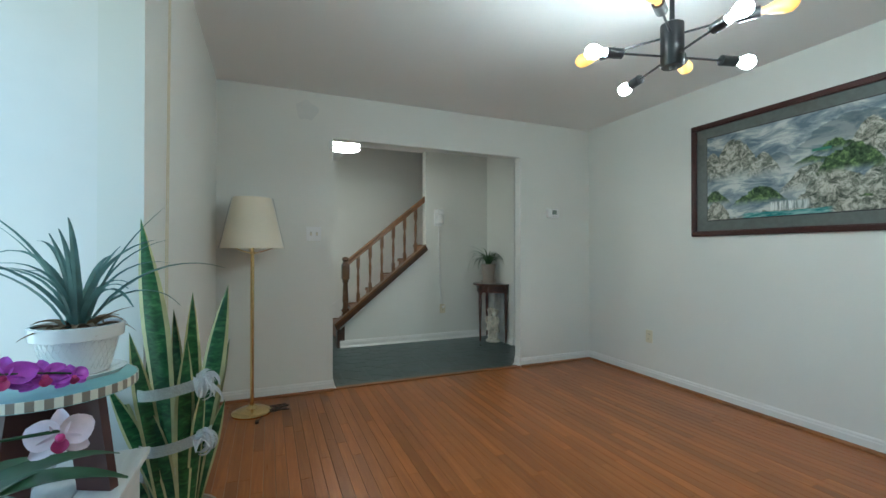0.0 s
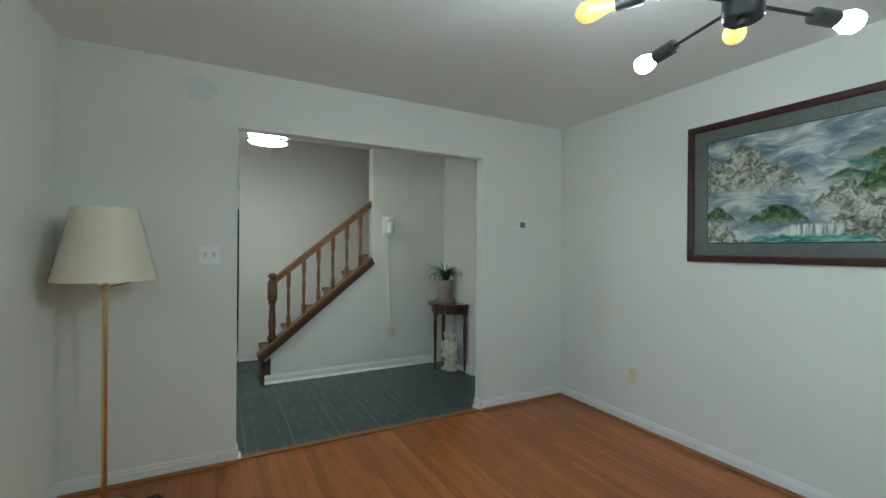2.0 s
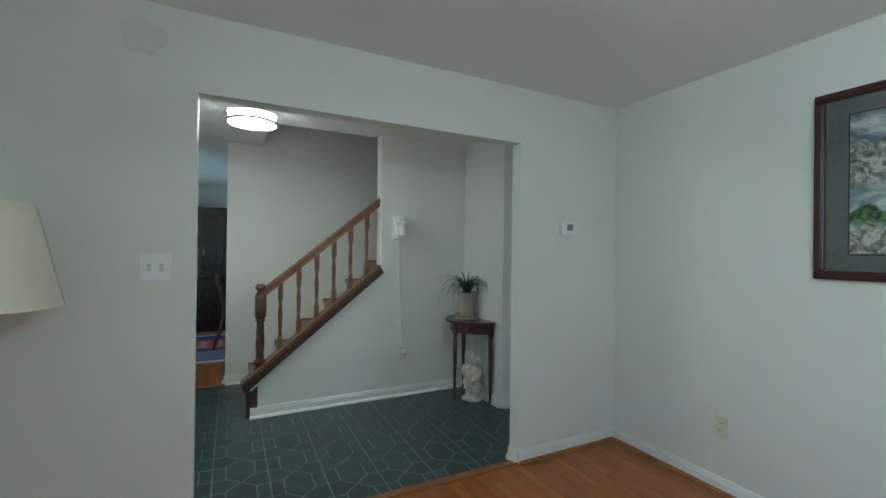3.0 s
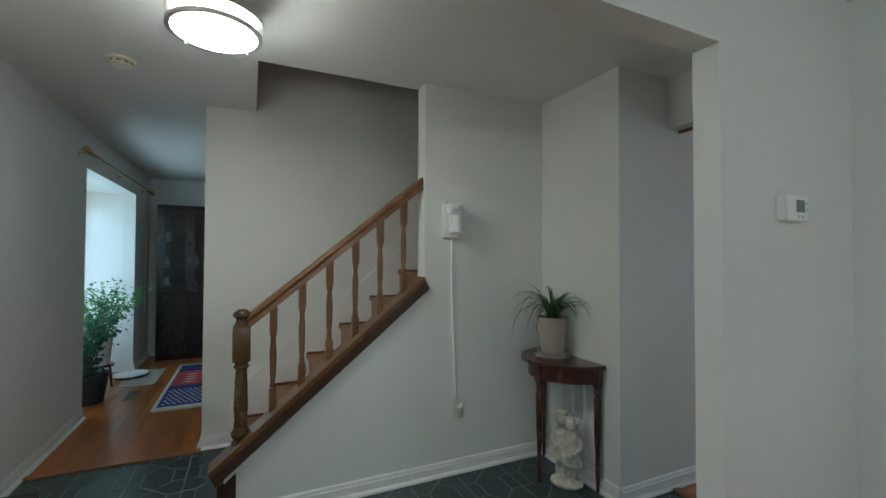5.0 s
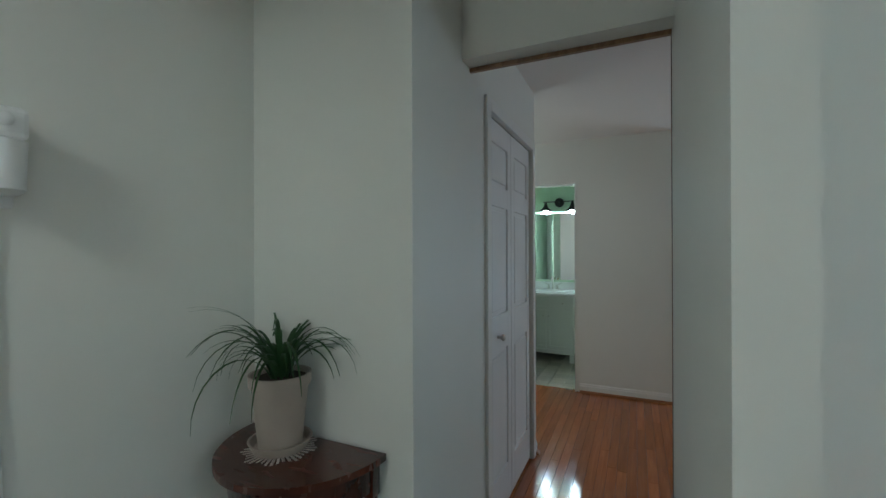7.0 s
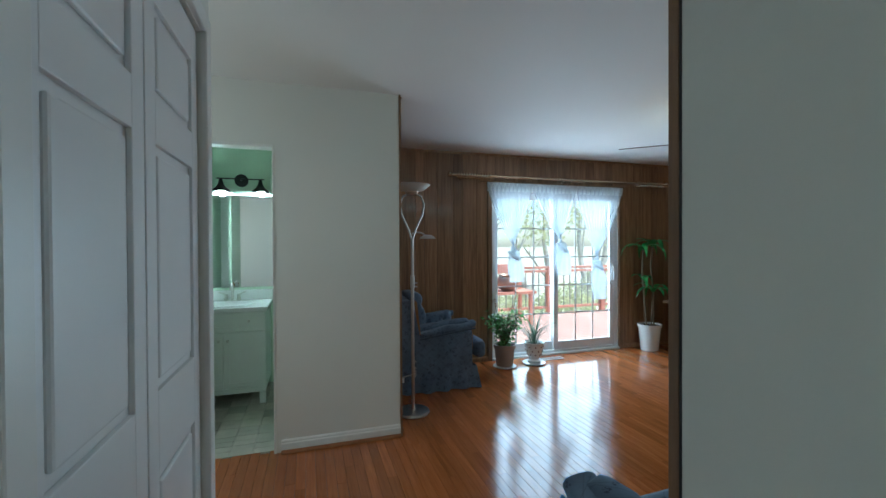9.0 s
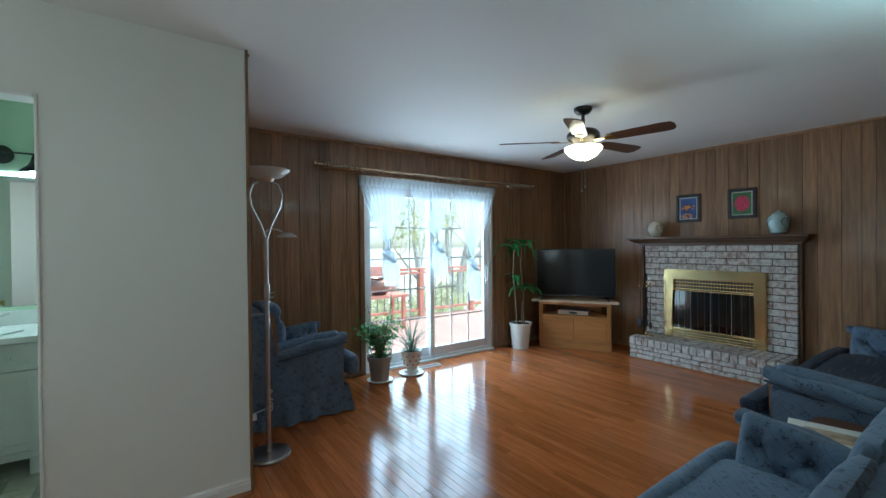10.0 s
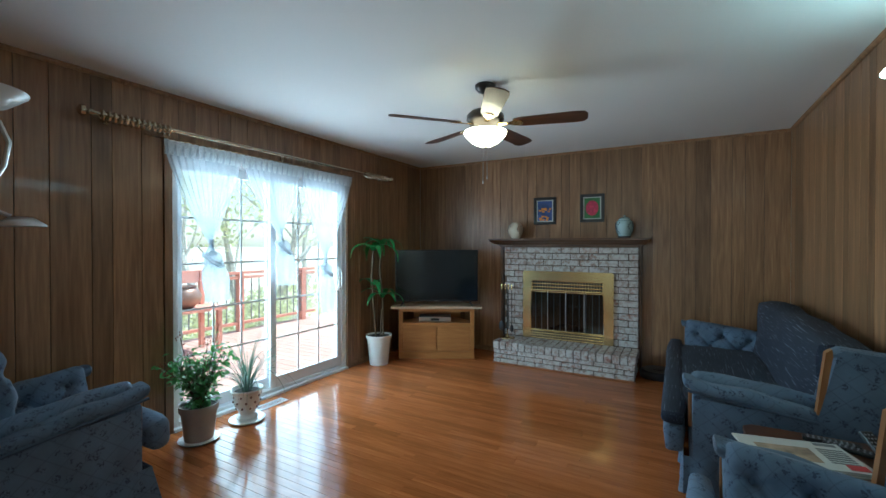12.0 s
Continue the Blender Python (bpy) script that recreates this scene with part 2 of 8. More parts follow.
structure("wall_living_south", [(-0.35, 3.19, -2.6, -2.48, 0, H)], WALL, "cream painted living room wall", "wall")
structure("wall_header", [(3.19, 3.31, 3.475, 4.22, 2.135, H)], WALL, "cream painted header over the hall passage", "wall")
structure("wall_hall", [(2.78, 3.522, 4.22, 4.34, 0, H), (4.393, 4.5, 4.22, 4.34, 0, H), (3.522, 4.393, 4.22, 4.34, 2.03, H), (2.78, 2.9, 4.34, 4.9, 0, H),
                        (4.38, 4.5, 4.34, 5.6, 0, H), (2.9, 4.38, 4.84, 4.9, 0, H)], WALL, "cream painted hall wall with a closet opening", "wall")
# The opening in this unseen wall is invented to let the hall fill in.
structure("wall_hall_end", [(4.38, 4.72, 5.6, 5.72, 0, H), (5.68, 5.88, 5.6, 5.72, 0, H), (4.72, 5.68, 5.6, 5.72, 0, 0.92), (4.72, 5.68, 5.6, 5.72, 2.02, H)], WALL, "cream painted end wall of the hall recess with an added window opening", "wall")
structure("wall_bath", [(5.88, 5.98, 3.29, 4.13, 0, H), (5.88, 5.98, 4.79, 5.72, 0, H), (5.88, 5.98, 4.13, 4.79, 2.02, H)], WALL, "cream painted partition with the bathroom doorway", "wall")
structure("wall_bath_inner", [(5.98, 7.475, 3.29, 3.4, 0, H), (5.98, 7.475, 4.98, 5.1, 0, H), (7.462, 7.475, 3.4, 4.98, 0, H)], BATH, "pale green painted bathroom wall", "wall")
structure("wall_exterior", [(7.475, 7.62, -1.6, 0.03, 0, H), (7.475, 7.62, 1.85, 5.1, 0, H), (7.475, 7.62, 0.03, 1.85, 2.06, H), (7.475, 7.62, 0.03, 1.85, -0.1, 0.02)],
          WALL, "exterior wall with the sliding door opening", "wall")
structure("wall_south", [(3.2, 7.62, -1.6, -1.487, 0, H)], WALL, "family room end wall behind the panelling", "wall")
structure("wall_stair_north", [(0.61, 4.2, 5.92, 6.04, 0, 5.0)], WALL, "cream painted stairwell wall", "wall")
structure("wall_stairwell", [(1.885, 4.2, 4.9, 5.02, 0, H), (0.935, 4.2, 4.9, 5.02, 2.74, 5.0), (4.2, 4.3, 5.02, 6.04, 0, 5.0), (0.835, 0.935, 5.02, 5.92, 2.74, 5.0)],
          WALL, "cream painted stairwell wall", "wall")
structure("wall_dining", [(-0.35, 4.3, 9.42, 9.55, 0, H), (4.3, 4.4, 6.04, 9.55, 0, H)], WALL, "cream painted dining room wall", "wall")
structure("ceiling", [(-0.47, 3.25, -2.6, 3.43, H, H + 0.3), (3.25, 7.62, -1.6, 3.43, H, H + 0.3), (-0.47, 7.62, 3.43, 5.02, H, H + 0.3), (-0.47, 0.935, 5.02, 5.92, H, H + 0.3),
                      (4.3, 7.62, 5.02, 5.92, H, H + 0.3), (-0.47, 0.61, 5.92, 6.04, H, H + 0.3), (4.3, 7.62, 5.92, 6.04, H, H + 0.3), (-0.47, 7.62, 6.04, 9.9, H, H + 0.3)], CEIL, "smooth white painted ceiling", "ceiling")
structure("ceiling_stairwell", [(0.7, 4.3, 4.9, 6.04, 5.0, 5.1)], CEIL, "white painted stairwell ceiling", "ceiling")
structure("floor", [(-0.6, 7.5, -2.7, 10.0, -0.12, -0.016)], GROUT, "dark floor base under boards and tiles", "floor")

# a repaired, greyer spot of paint above the opening
bm = bmesh.new()
prism(bm, [(0.295 + (0.085 + 0.012 * math.sin(3 * a + 1)) * math.cos(a), 2.285 + (0.078 + 0.01 * math.sin(5 * a)) * math.sin(a)) for a in [2 * math.pi * k / 40 for k in range(40)]], 3.3792, 3.38)
tagged(new("wall_patch", finish(bm, "wall_patch", paint("patch_paint", (0.71, 0.715, 0.68), 0.6, 0.03, 9, 0.06, 160))), "greyer repainted patch on the cream wall", "wall", kind="structure")

# knee wall under the stair
bm = bmesh.new()
prism(bm, [(0.79, 0), (1.885, 0), (1.885, 1.124), (0.79, 0.215)], 4.9, 5.02)
tagged(new("wall_knee", finish(bm, "wall_knee", WALL)), "cream painted knee wall beneath the stair string", "wall", kind="structure")

# ---- bays, windows, doors, trim ----


def bay(name, y0, y1, top, lace):
    """A boxed bay to the floor with a white-framed window at its outer end."""
    structure("wall_" + name + "_bay", [(-1.0, -0.47, y1, y1 + 0.1, 0, top), (-1.0, -0.47, y0 - 0.1, y0, 0, top), (-1.0, -0.47, y0 - 0.1, y1 + 0.1, top, top + 0.1),
                                        (-1.0, -0.92, y0, y1, 0, 0.42)], TRIM, "white painted boxed bay around a front window", "wall")
    w = tagged(new("window_" + name), "white framed front window in a boxed bay", "window", kind="structure")
    bm = bmesh.new()
    n = 3
    for k in range(n + 1):
        y = y0 + (y1 - y0) * k / n
        box(bm, -0.99, -0.93, max(y0, y - 0.03), min(y1, y + 0.03), 0.42, top, 0.004)
    box(bm, -0.988, -0.932, y0, y1, top - 0.06, top - 0.001)
    box(bm, -0.988, -0.90, y0, y1, 0.42, 0.47)
    part("window_frame", bm, TRIM, w)
    for k in range(n):
        bm = bmesh.new()
        a, b = y0 + (y1 - y0) * k / n + 0.03, y0 + (y1 - y0) * (k + 1) / n - 0.03
        box(bm, -0.963, -0.957, a, b, 0.47, top - 0.06)
        part("pane", bm, GLASS, w).visible_shadow = False
    if lace:
        bm = bmesh.new()
        rows, cols = 24, 60
        g = [[bm.verts.new((-0.87 + 0.012 * math.sin(c * 1.3), y0 + 0.03 + (y1 - 0.2 - y0) * c / cols + (0.02 * abs(math.sin(r * 0.9)) if c == cols else 0), 0.55 + (top - 0.62) * r / rows))
              for c in range(cols + 1)] for r in range(rows + 1)]
        for r in range(rows):
            for c in range(cols):
                bm.faces.new((g[r][c], g[r][c + 1], g[r + 1][c + 1], g[r + 1][c]))
        whole("lace_curtain", bm, LACE, "white lace panel with scalloped edge over the window", "curtain", smooth=True)


GLASS = glass("window_glass")
LACE = sheer("white_lace", (0.9, 0.92, 0.95), 0.25, 0.75, 160)
bay("living", -0.9, 1.415, 2.08, False)
bay("dining", 6.95, 8.62, 2.1, True)


def run_trim(name, spans, profile, material, label):
    """Boards along walls: each span is (x0, y0, x1, y1) with the room to the left of its direction."""
    bm = bmesh.new()
    for x0, y0, x1, y1 in spans:
        d = Vector((x1 - x0, y1 - y0, 0))
        u = d.normalized()
        nrm = Vector((-u.y, u.x, 0))
        rings = []
        for p in (Vector((x0, y0, 0)), Vector((x1, y1, 0))):
            rings.append([bm.verts.new(p + nrm * a + Vector((0, 0, z))) for a, z in profile])
        k = len(profile)
        for i in range(k):
            bm.faces.new((rings[0][i], rings[0][(i + 1) % k], rings[1][(i + 1) % k], rings[1][i]))
        bm.faces.new(rings[0])
        bm.faces.new(list(reversed(rings[1])))
    return tagged(new(name, finish(bm, name, material)), label, "baseboard", kind="structure")


BASE = [(0.0, 0.001), (0.013, 0.001), (0.013, 0.06), (0.009, 0.068), (0.009, 0.076), (0.004, 0.086), (0.0, 0.086)]
ROUND = [(0.0135, 0.001), (0.033, 0.001), (0.032, 0.009), (0.027, 0.016), (0.02, 0.02), (0.0135, 0.021)]
LIV = [(3.19, -2.48, 3.19, 3.38), (3.19, 3.38, 2.325, 3.38), (0.505, 3.38, -0.35, 3.38), (-0.35, 3.38, -0.35, 1.415), (-0.35, -0.9, -0.35, -2.48), (-0.35, -2.48, 3.19, -2.48)]
FOY = [(2.78, 4.9, 0.80, 4.9), (2.78, 4.22, 2.78, 4.9), (3.455, 4.22, 2.78, 4.22), (-0.35, 6.95, -0.35, 3.475), (-0.35, 3.475, 0.505, 3.475), (2.325, 3.475, 3.28, 3.475),
       (0.84, 5.92, 0.61, 5.92), (0.61, 5.92, 0.61, 6.04), (-0.35, 9.42, -0.35, 8.62), (4.3, 9.42, -0.35, 9.42), (2.325, 3.38, 2.325, 3.475), (0.505, 3.475, 0.505, 3.38)]
HALL = [(5.88, 3.29, 5.88, 4.09), (4.5, 4.22, 4.455, 4.22), (4.5, 5.6, 4.5, 4.22), (5.88, 5.6, 4.5, 5.6), (5.88, 4.82, 5.88, 5.6)]
run_trim("baseboard_living", LIV, BASE, TRIM, "white painted moulded baseboard")
run_trim("baseboard_foyer", FOY, BASE, TRIM, "white painted moulded baseboard")
run_trim("baseboard_hall", HALL, BASE, TRIM, "white painted moulded baseboard")
run_trim("quarter_round_living", LIV, ROUND, QUARTER, "orange oak quarter-round strip along the floor")
run_trim("shoe_moulding_foyer", FOY, ROUND, TRIM, "white painted shoe moulding along the tiles")
run_trim("quarter_round_hall", HALL, ROUND, QUARTER, "orange oak quarter-round strip along the floor")
structure("trim_threshold", [(0.505, 2.325, 3.375, 3.425, 0.0, 0.012)], QUARTER, "oak threshold strip between boards and tiles", "threshold", 0.003)
structure("trim_threshold_hall", [(3.16, 3.21, 3.49, 4.2, 0.0, 0.012)], QUARTER, "oak threshold strip at the hall passage", "threshold", 0.003)
structure("trim_threshold_dining", [(-0.33, 0.61, 5.87, 5.92, 0.0, 0.012)], QUARTER, "oak threshold strip at the dining room", "threshold", 0.003)
# Made-up window, out of view, that frames the added hall fill lamp.
win = structure("window_3", [(4.72, 4.765, 5.63, 5.69, 0.92, 2.02), (5.635, 5.68, 5.63, 5.69, 0.92, 2.02), (4.765, 5.635, 5.63, 5.69, 0.92, 0.965), (4.765, 5.635, 5.63, 5.69, 1.975, 2.02), (4.765, 5.635, 5.64, 5.68, 1.45, 1.49)], TRIM, "added unseen sash window letting fill light into the hall", "window")
for z0, z1 in ((0.965, 1.45), (1.49, 1.975)):
    bm = bmesh.new()
    box(bm, 4.765, 5.635, 5.657, 5.661, z0, z1)
    part("pane", bm, glass("added_window_glass"), win).visible_shadow = False
structure("trim_passage", [(3.3272, 3.342, 3.38, 3.477, 0, H), (3.276, 3.293, 3.478, 4.22, 2.118, 2.135)], PANEL, "dark wood trim edging the hall passage", "trim")
structure("trim_passage_gap", [(3.3235, 3.3268, 3.4752, 3.4762, 0, H)], BLACK, "dark crack along the passage trim", "trim")
structure("trim_bath_corner", [(5.868, 5.91, 3.276, 3.289, 0, H)], PANEL, "brown wood corner strip of the panelling", "trim")
structure("trim_casing_bath", [(5.874, 5.986, 4.122, 4.134, 0, 2.03), (5.874, 5.986, 4.786, 4.80, 0, 2.03), (5.87, 5.986, 4.134, 4.786, 2.012, 2.03)], TRIM, "white door casing of the bathroom", "trim", 0.003)
structure("trim_casing_closet", [(3.462, 3.522, 4.204, 4.25, 0, 2.09), (4.393, 4.45, 4.204, 4.25, 0, 2.09), (3.522, 4.393, 4.204, 4.25, 2.032, 2.09)], TRIM, "white moulded closet door casing", "trim", 0.005)


def panel_leaf(parent, x0, x1, y, z0, z1, material, name="leaf"):
    """A moulded door leaf with three raised panels, its face to -y."""
    bm = bmesh.new()
    s = 0.062
    rails = [z0, z0 + 0.2, z0 + 0.84, z0 + 1.03, z0 + 1.585, z0 + 1.69, z1 - 0.11, z1]
    box(bm, x0, x1, y + 0.012, y + 0.03, z0, z1)
    for a, b in ((x0, x0 + s), (x1 - s, x1)):
        box(bm, a, b, y, y + 0.012, z0, z1, 0.002)
    for a, b in ((rails[0], rails[1]), (rails[2], rails[3]), (rails[4], rails[5]), (rails[6], rails[7])):
        box(bm, x0 + s, x1 - s, y, y + 0.012, a, b, 0.002)
    for a, b in ((rails[1], rails[2]), (rails[3], rails[4]), (rails[5], rails[6])):
        box(bm, x0 + s + 0.022, x1 - s - 0.022, y + 0.002, y + 0.014, a + 0.022, b - 0.022, 0.006)
    return part(name, bm, material, parent)


d = tagged(new("door_closet"), "white six-panel bifold closet door, closed", "door", kind="structure")
panel_leaf(d, 3.527, 3.945, 4.232, 0.012, 2.024, BIFOLD)
panel_leaf(d, 3.953, 4.386, 4.232, 0.012, 2.024, BIFOLD)
bm = bmesh.new()
lathe(bm, [(0, 0), (0.009, 0), (0.007, 0.016), (0.017, 0.026), (0.018, 0.034), (0.012, 0.041), (0, 0.043)], 14)
bmesh.ops.rotate(bm, verts=bm.verts, matrix=Matrix.Rotation(radians(90), 3, "X"))
bmesh.ops.translate(bm, verts=bm.verts, vec=(3.69, 4.232, 0.935))
part("knob", bm, NICKEL, d, "small brushed metal knob", True)
structure("trim_bifold_track", [(3.523, 4.392, 4.235, 4.262, 2.026, 2.031)], BLACK, "dark bifold track above the door", "track")

# ---- wall fittings ----


def plate(name, m, w, h, material, label, category, toggles=0, outlet=False):
    """A cover plate in its own x, z plane, face to -y."""
    t = thing(name, m, label, category)
    bm = bmesh.new()
    box(bm, -w / 2, w / 2, -0.006, 0, -h / 2, h / 2, 0.002)
    part("cover", bm, material, t)
    for k in range(toggles):
        x = (k - (toggles - 1) / 2) * 0.046
        bm = bmesh.new()
        box(bm, x - 0.005, x + 0.005, -0.016, -0.006, -0.012, 0.008, 0.001)
        part("toggle", bm, IVORY, t)
        bm = bmesh.new()
        box(bm, x - 0.0075, x + 0.0075, -0.0075, -0.006, -0.016, 0.016)
        part("slot", bm, NICKEL, t)
    if outlet:
        for z in (-0.02, 0.02):
            bm = bmesh.new()
            box(bm, -0.017, 0.017, -0.0085, -0.006, z - 0.013, z + 0.013, 0.001)
            rec = part("receptacle", bm, material, t)
            bm = bmesh.new()
            for x in (-0.006, 0.006):
                box(bm, x - 0.001, x + 0.001, -0.0092, -0.0085, z - 0.004, z + 0.006)
            part("slot", bm, BLACK, rec)
    return t


plate("light_switch", pose(0.354, 3.38, 1.288), 0.115, 0.115, WHITE, "white double light switch plate on the wall", "switch", 2)
plate("wall_outlet", pose(3.19, 2.61, 0.378, 0, 0, -90), 0.07, 0.115, IVORY, "ivory duplex outlet low on the wall", "outlet", 0, True)
plate("wall_outlet", pose(-0.35, 2.67, 0.35, 0, 0, 90), 0.07, 0.115, IVORY, "ivory duplex outlet low on the wall", "outlet", 0, True)
out = plate("wall_outlet", pose(2.117, 4.9, 0.40), 0.075, 0.12, IVORY, "beige outlet with a white plug in it", "outlet", 0, True)
bm = bmesh.new()
box(bm, -0.016, 0.016, -0.035, -0.0095, 0.008, 0.034, 0.005)
tube(bm, [(0, -0.03, 0.03), (0.012, -0.04, 0.05), (0.02, -0.025, 0.06), (-0.01, -0.02, 0.065)], 0.004, 6)
part("plug", bm, WHITE, out, "white plug with bent cord")

t = thing("thermostat", pose(2.70, 3.38, 1.535), "white programmable thermostat with a grey display", "thermostat")
bm = bmesh.new()
box(bm, -0.066, 0.066, -0.044, 0, -0.046, 0.046, 0.008)
part("case", bm, WHITE, t)
bm = bmesh.new()
box(bm, -0.02, 0.032, -0.046, -0.0442, -0.014, 0.03)
part("display", bm, paint("lcd_grey", (0.2, 0.23, 0.2), 0.2), t, "grey display")
for p in ((0.048, 0.02), (0.048, -0.005), (-0.005, -0.03), (0.02, -0.03)):
    bm = bmesh.new()
    box(bm, p[0] - 0.006, p[0] + 0.006, -0.047, -0.0442, p[1] - 0.005, p[1] + 0.005, 0.001)
    part("button", bm, NICKEL, t)

t = thing("security_light", pose(2.05, 4.9, 1.475), "white motion-sensor wall light with a jar shade", "wall light")
bm = bmesh.new()
box(bm, -0.052, 0.052, -0.022, 0, 0.0, 0.215, 0.006)
part("back_plate", bm, WHITE, t)
bm = bmesh.new()
box(bm, -0.036, 0.052, -0.10, -0.0225, 0.145, 0.215, 0.012)
part("head", bm, WHITE, t)
bm = bmesh.new()
lathe(bm, [(0, 0), (0.03, 0.002), (0.042, 0.012), (0.043, 0.09), (0.045, 0.118), (0, 0.12)], 20, (0.012, -0.066, 0.024))
part("jar", bm, paint("frosted_plastic", (0.85, 0.85, 0.84), 0.35, 0.02), t, "frosted white jar shade", True)
bm = bmesh.new()
lathe(bm, [(0, 0), (0.016, 0), (0.016, 0.004), (0.009, 0.009), (0, 0.01)], 16)
bmesh.ops.rotate(bm, verts=bm.verts, matrix=Matrix.Rotation(radians(90), 3, "X"))
bmesh.ops.translate(bm, verts=bm.verts, vec=(0.008, -0.1, 0.185))
part("sensor", bm, WHITE, t, "", True)
bm = bmesh.new()
tube(bm, [(-0.02, -0.012, 0.215), (-0.02, -0.012, 0.235), (-0.02, -0.02, 0.24)], 0.003, 6)
part("hook", bm, NICKEL, t)
bm = bmesh.new()
tube(bm, [(2.065, 4.895, 1.475), (2.07, 4.894, 1.1), (2.082, 4.894, 0.8), (2.1, 4.894, 0.465)], 0.0065, 8)
whole("cord_cover", bm, WHITE, "white cord running down the wall from the light", "cord", smooth=True)

# ---- stair ----
SL = 0.83


def string_z(x):
    return 0.317 + SL * (x - 0.907)


st = thing("staircase", pose(0, 0, 0), "oak staircase with closed dark string along the knee wall", "staircase")
X0, RUN, RISE = 0.84, 0.245, 0.209
for k in range(13):
    x, z = X0 + RUN * k, 0.19 + RISE * k
    bm = bmesh.new()
    box(bm, x, x + 0.018, 5.03, 5.895, z - RISE + 0.004 if k else 0.001, z - 0.025)
    part("riser", bm, RISER, st)
    bm = bmesh.new()
    box(bm, x - 0.022, x + RUN + 0.016, 5.03, 5.895, z - 0.025, z, 0.006)
    part("tread", bm, RISER, st)
    bm = bmesh.new()
    box(bm, x - 0.02, x + RUN, 5.88, 5.895, z + 0.0005, z + 0.016, 0.004)
    part("cove_strip", bm, STAIRWOOD, st)
bm = bmesh.new()
off = 0.22
prism(bm, [(X0 - 0.06, 0.001), (X0 - 0.06, 0.28), (X0, 0.19 + off - 0.02), (X0 + 3.1, 0.19 + off + 3.1 * RISE / RUN), (X0 + 3.1, 0.19 - 0.3 + 3.1 * RISE / RUN), (X0 + 0.25, 0.001)], 5.896, 5.919)
part("skirt_board", bm, TRIM, st, "white skirt board on the wall")
bm = bmesh.new()
xa, xb = 0.77, 1.915
prism(bm, [(xa - 0.006, string_z(xa) + 0.010), (xb - 0.006, string_z(xb) + 0.010), (xb - 0.030, string_z(xb) + 0.056), (xa - 0.030, string_z(xa) + 0.056)], 4.874, 5.0)
prism(bm, [(xa, 0.001), (xa + 0.085, 0.001), (xa + 0.085, string_z(xa + 0.085) - 0.002), (xa, string_z(xa))], 4.895, 5.03)
part("string", bm, STAIRDARK, st, "dark stained string board")
bm = bmesh.new()
prism(bm, [(xa - 0.0305, string_z(xa) + 0.057), (xb - 0.0305, string_z(xb) + 0.057), (xb - 0.042, string_z(xb) + 0.082), (xa - 0.042, string_z(xa) + 0.082)], 4.868, 5.005)
part("cap", bm, STAIRWOOD, st, "golden oak cap rail")
bm = bmesh.new()
prism(bm, [(0.80, string_z(0.80) - 0.012), (1.88, string_z(1.88) - 0.012), (1.88, string_z(1.88) + 0.008), (0.80, string_z(0.80) + 0.008)], 4.886, 4.8995)
part("moulding", bm, TRIM, st, "white strip under the string")


def baluster(x, y, z0, z1):
    """Square ends with a turned middle."""
    bm = bmesh.new()
    h = z1 - z0
    box(bm, x - 0.019, x + 0.019, y - 0.019, y + 0.019, z0, z0 + 0.16, 0.002)
    box(bm, x - 0.019, x + 0.019, y - 0.019, y + 0.019, z1 - 0.15, z1, 0.002)
    lathe(bm, [(0.013, 0.159), (0.019, 0.168), (0.012, 0.178), (0.018, 0.188), (0.012, 0.2), (0.016, 0.25), (0.0185, 0.36), (0.015, h - 0.22), (0.012, h - 0.175), (0.019, h - 0.165), (0.014, h - 0.149)], 12, (x, y, z0))
    return bm


for x in (1.026, 1.174, 1.322, 1.47, 1.619, 1.767):
    part("baluster", baluster(x, 4.96, string_z(x) + 0.06, 0.972 + 0.82 * (x - 0.872)), STAIRWOOD, st, "", True)
bm = bmesh.new()
nx, ny, nz = 0.872, 4.955, 0.045
box(bm, nx - 0.042, nx + 0.042, ny - 0.042, ny + 0.042, 0.19 + nz, 0.33 + nz, 0.003)
lathe(bm, [(0.036, 0.329), (0.046, 0.345), (0.03, 0.36), (0.044, 0.375), (0.047, 0.395), (0.03, 0.425), (0.034, 0.44), (0.029, 0.455), (0.035, 0.52), (0.03, 0.66), (0.026, 0.72), (0.04, 0.735), (0.03, 0.75), (0.042, 0.765)], 18, (nx, ny, nz))
box(bm, nx - 0.043, nx + 0.043, ny - 0.043, ny + 0.043, 0.765 + nz, 0.945 + nz, 0.004)
lathe(bm, [(0.043, 0.944), (0.034, 0.962), (0.028, 0.975), (0.028, 0.985), (0.045, 1.0), (0.042, 1.015), (0.025, 1.032), (0, 1.038)], 18, (nx, ny, nz))
part("newel_post", bm, wood("newel_oak", (0.13, 0.066, 0.03), (0.06, 0.027, 0.012), 0.25, (5, 5, 2), 5, 0.05, 0.3), st, "darker turned newel post", True)
bm = bmesh.new()
ra, rb2 = 0.9, 1.905
prof = [(-0.03, -0.03), (0.03, -0.03), (0.026, -0.004), (0.032, 0.01), (0.026, 0.026), (0.0, 0.033), (-0.026, 0.026), (-0.032, 0.01), (-0.026, -0.004)]
rings = [[bm.verts.new((x, 4.96 + a, 0.99 + (x - 0.872) * 0.82 + b * 1.3)) for a, b in prof] for x in (ra, rb2)]
for i in range(len(prof)):
    j = (i + 1) % len(prof)
    bm.faces.new((rings[0][i], rings[0][j], rings[1][j], rings[1][i]))
bm.faces.new(rings[0])
bm.faces.new(list(reversed(rings[1])))
part("handrail", bm, STAIRWOOD, st, "golden oak handrail")

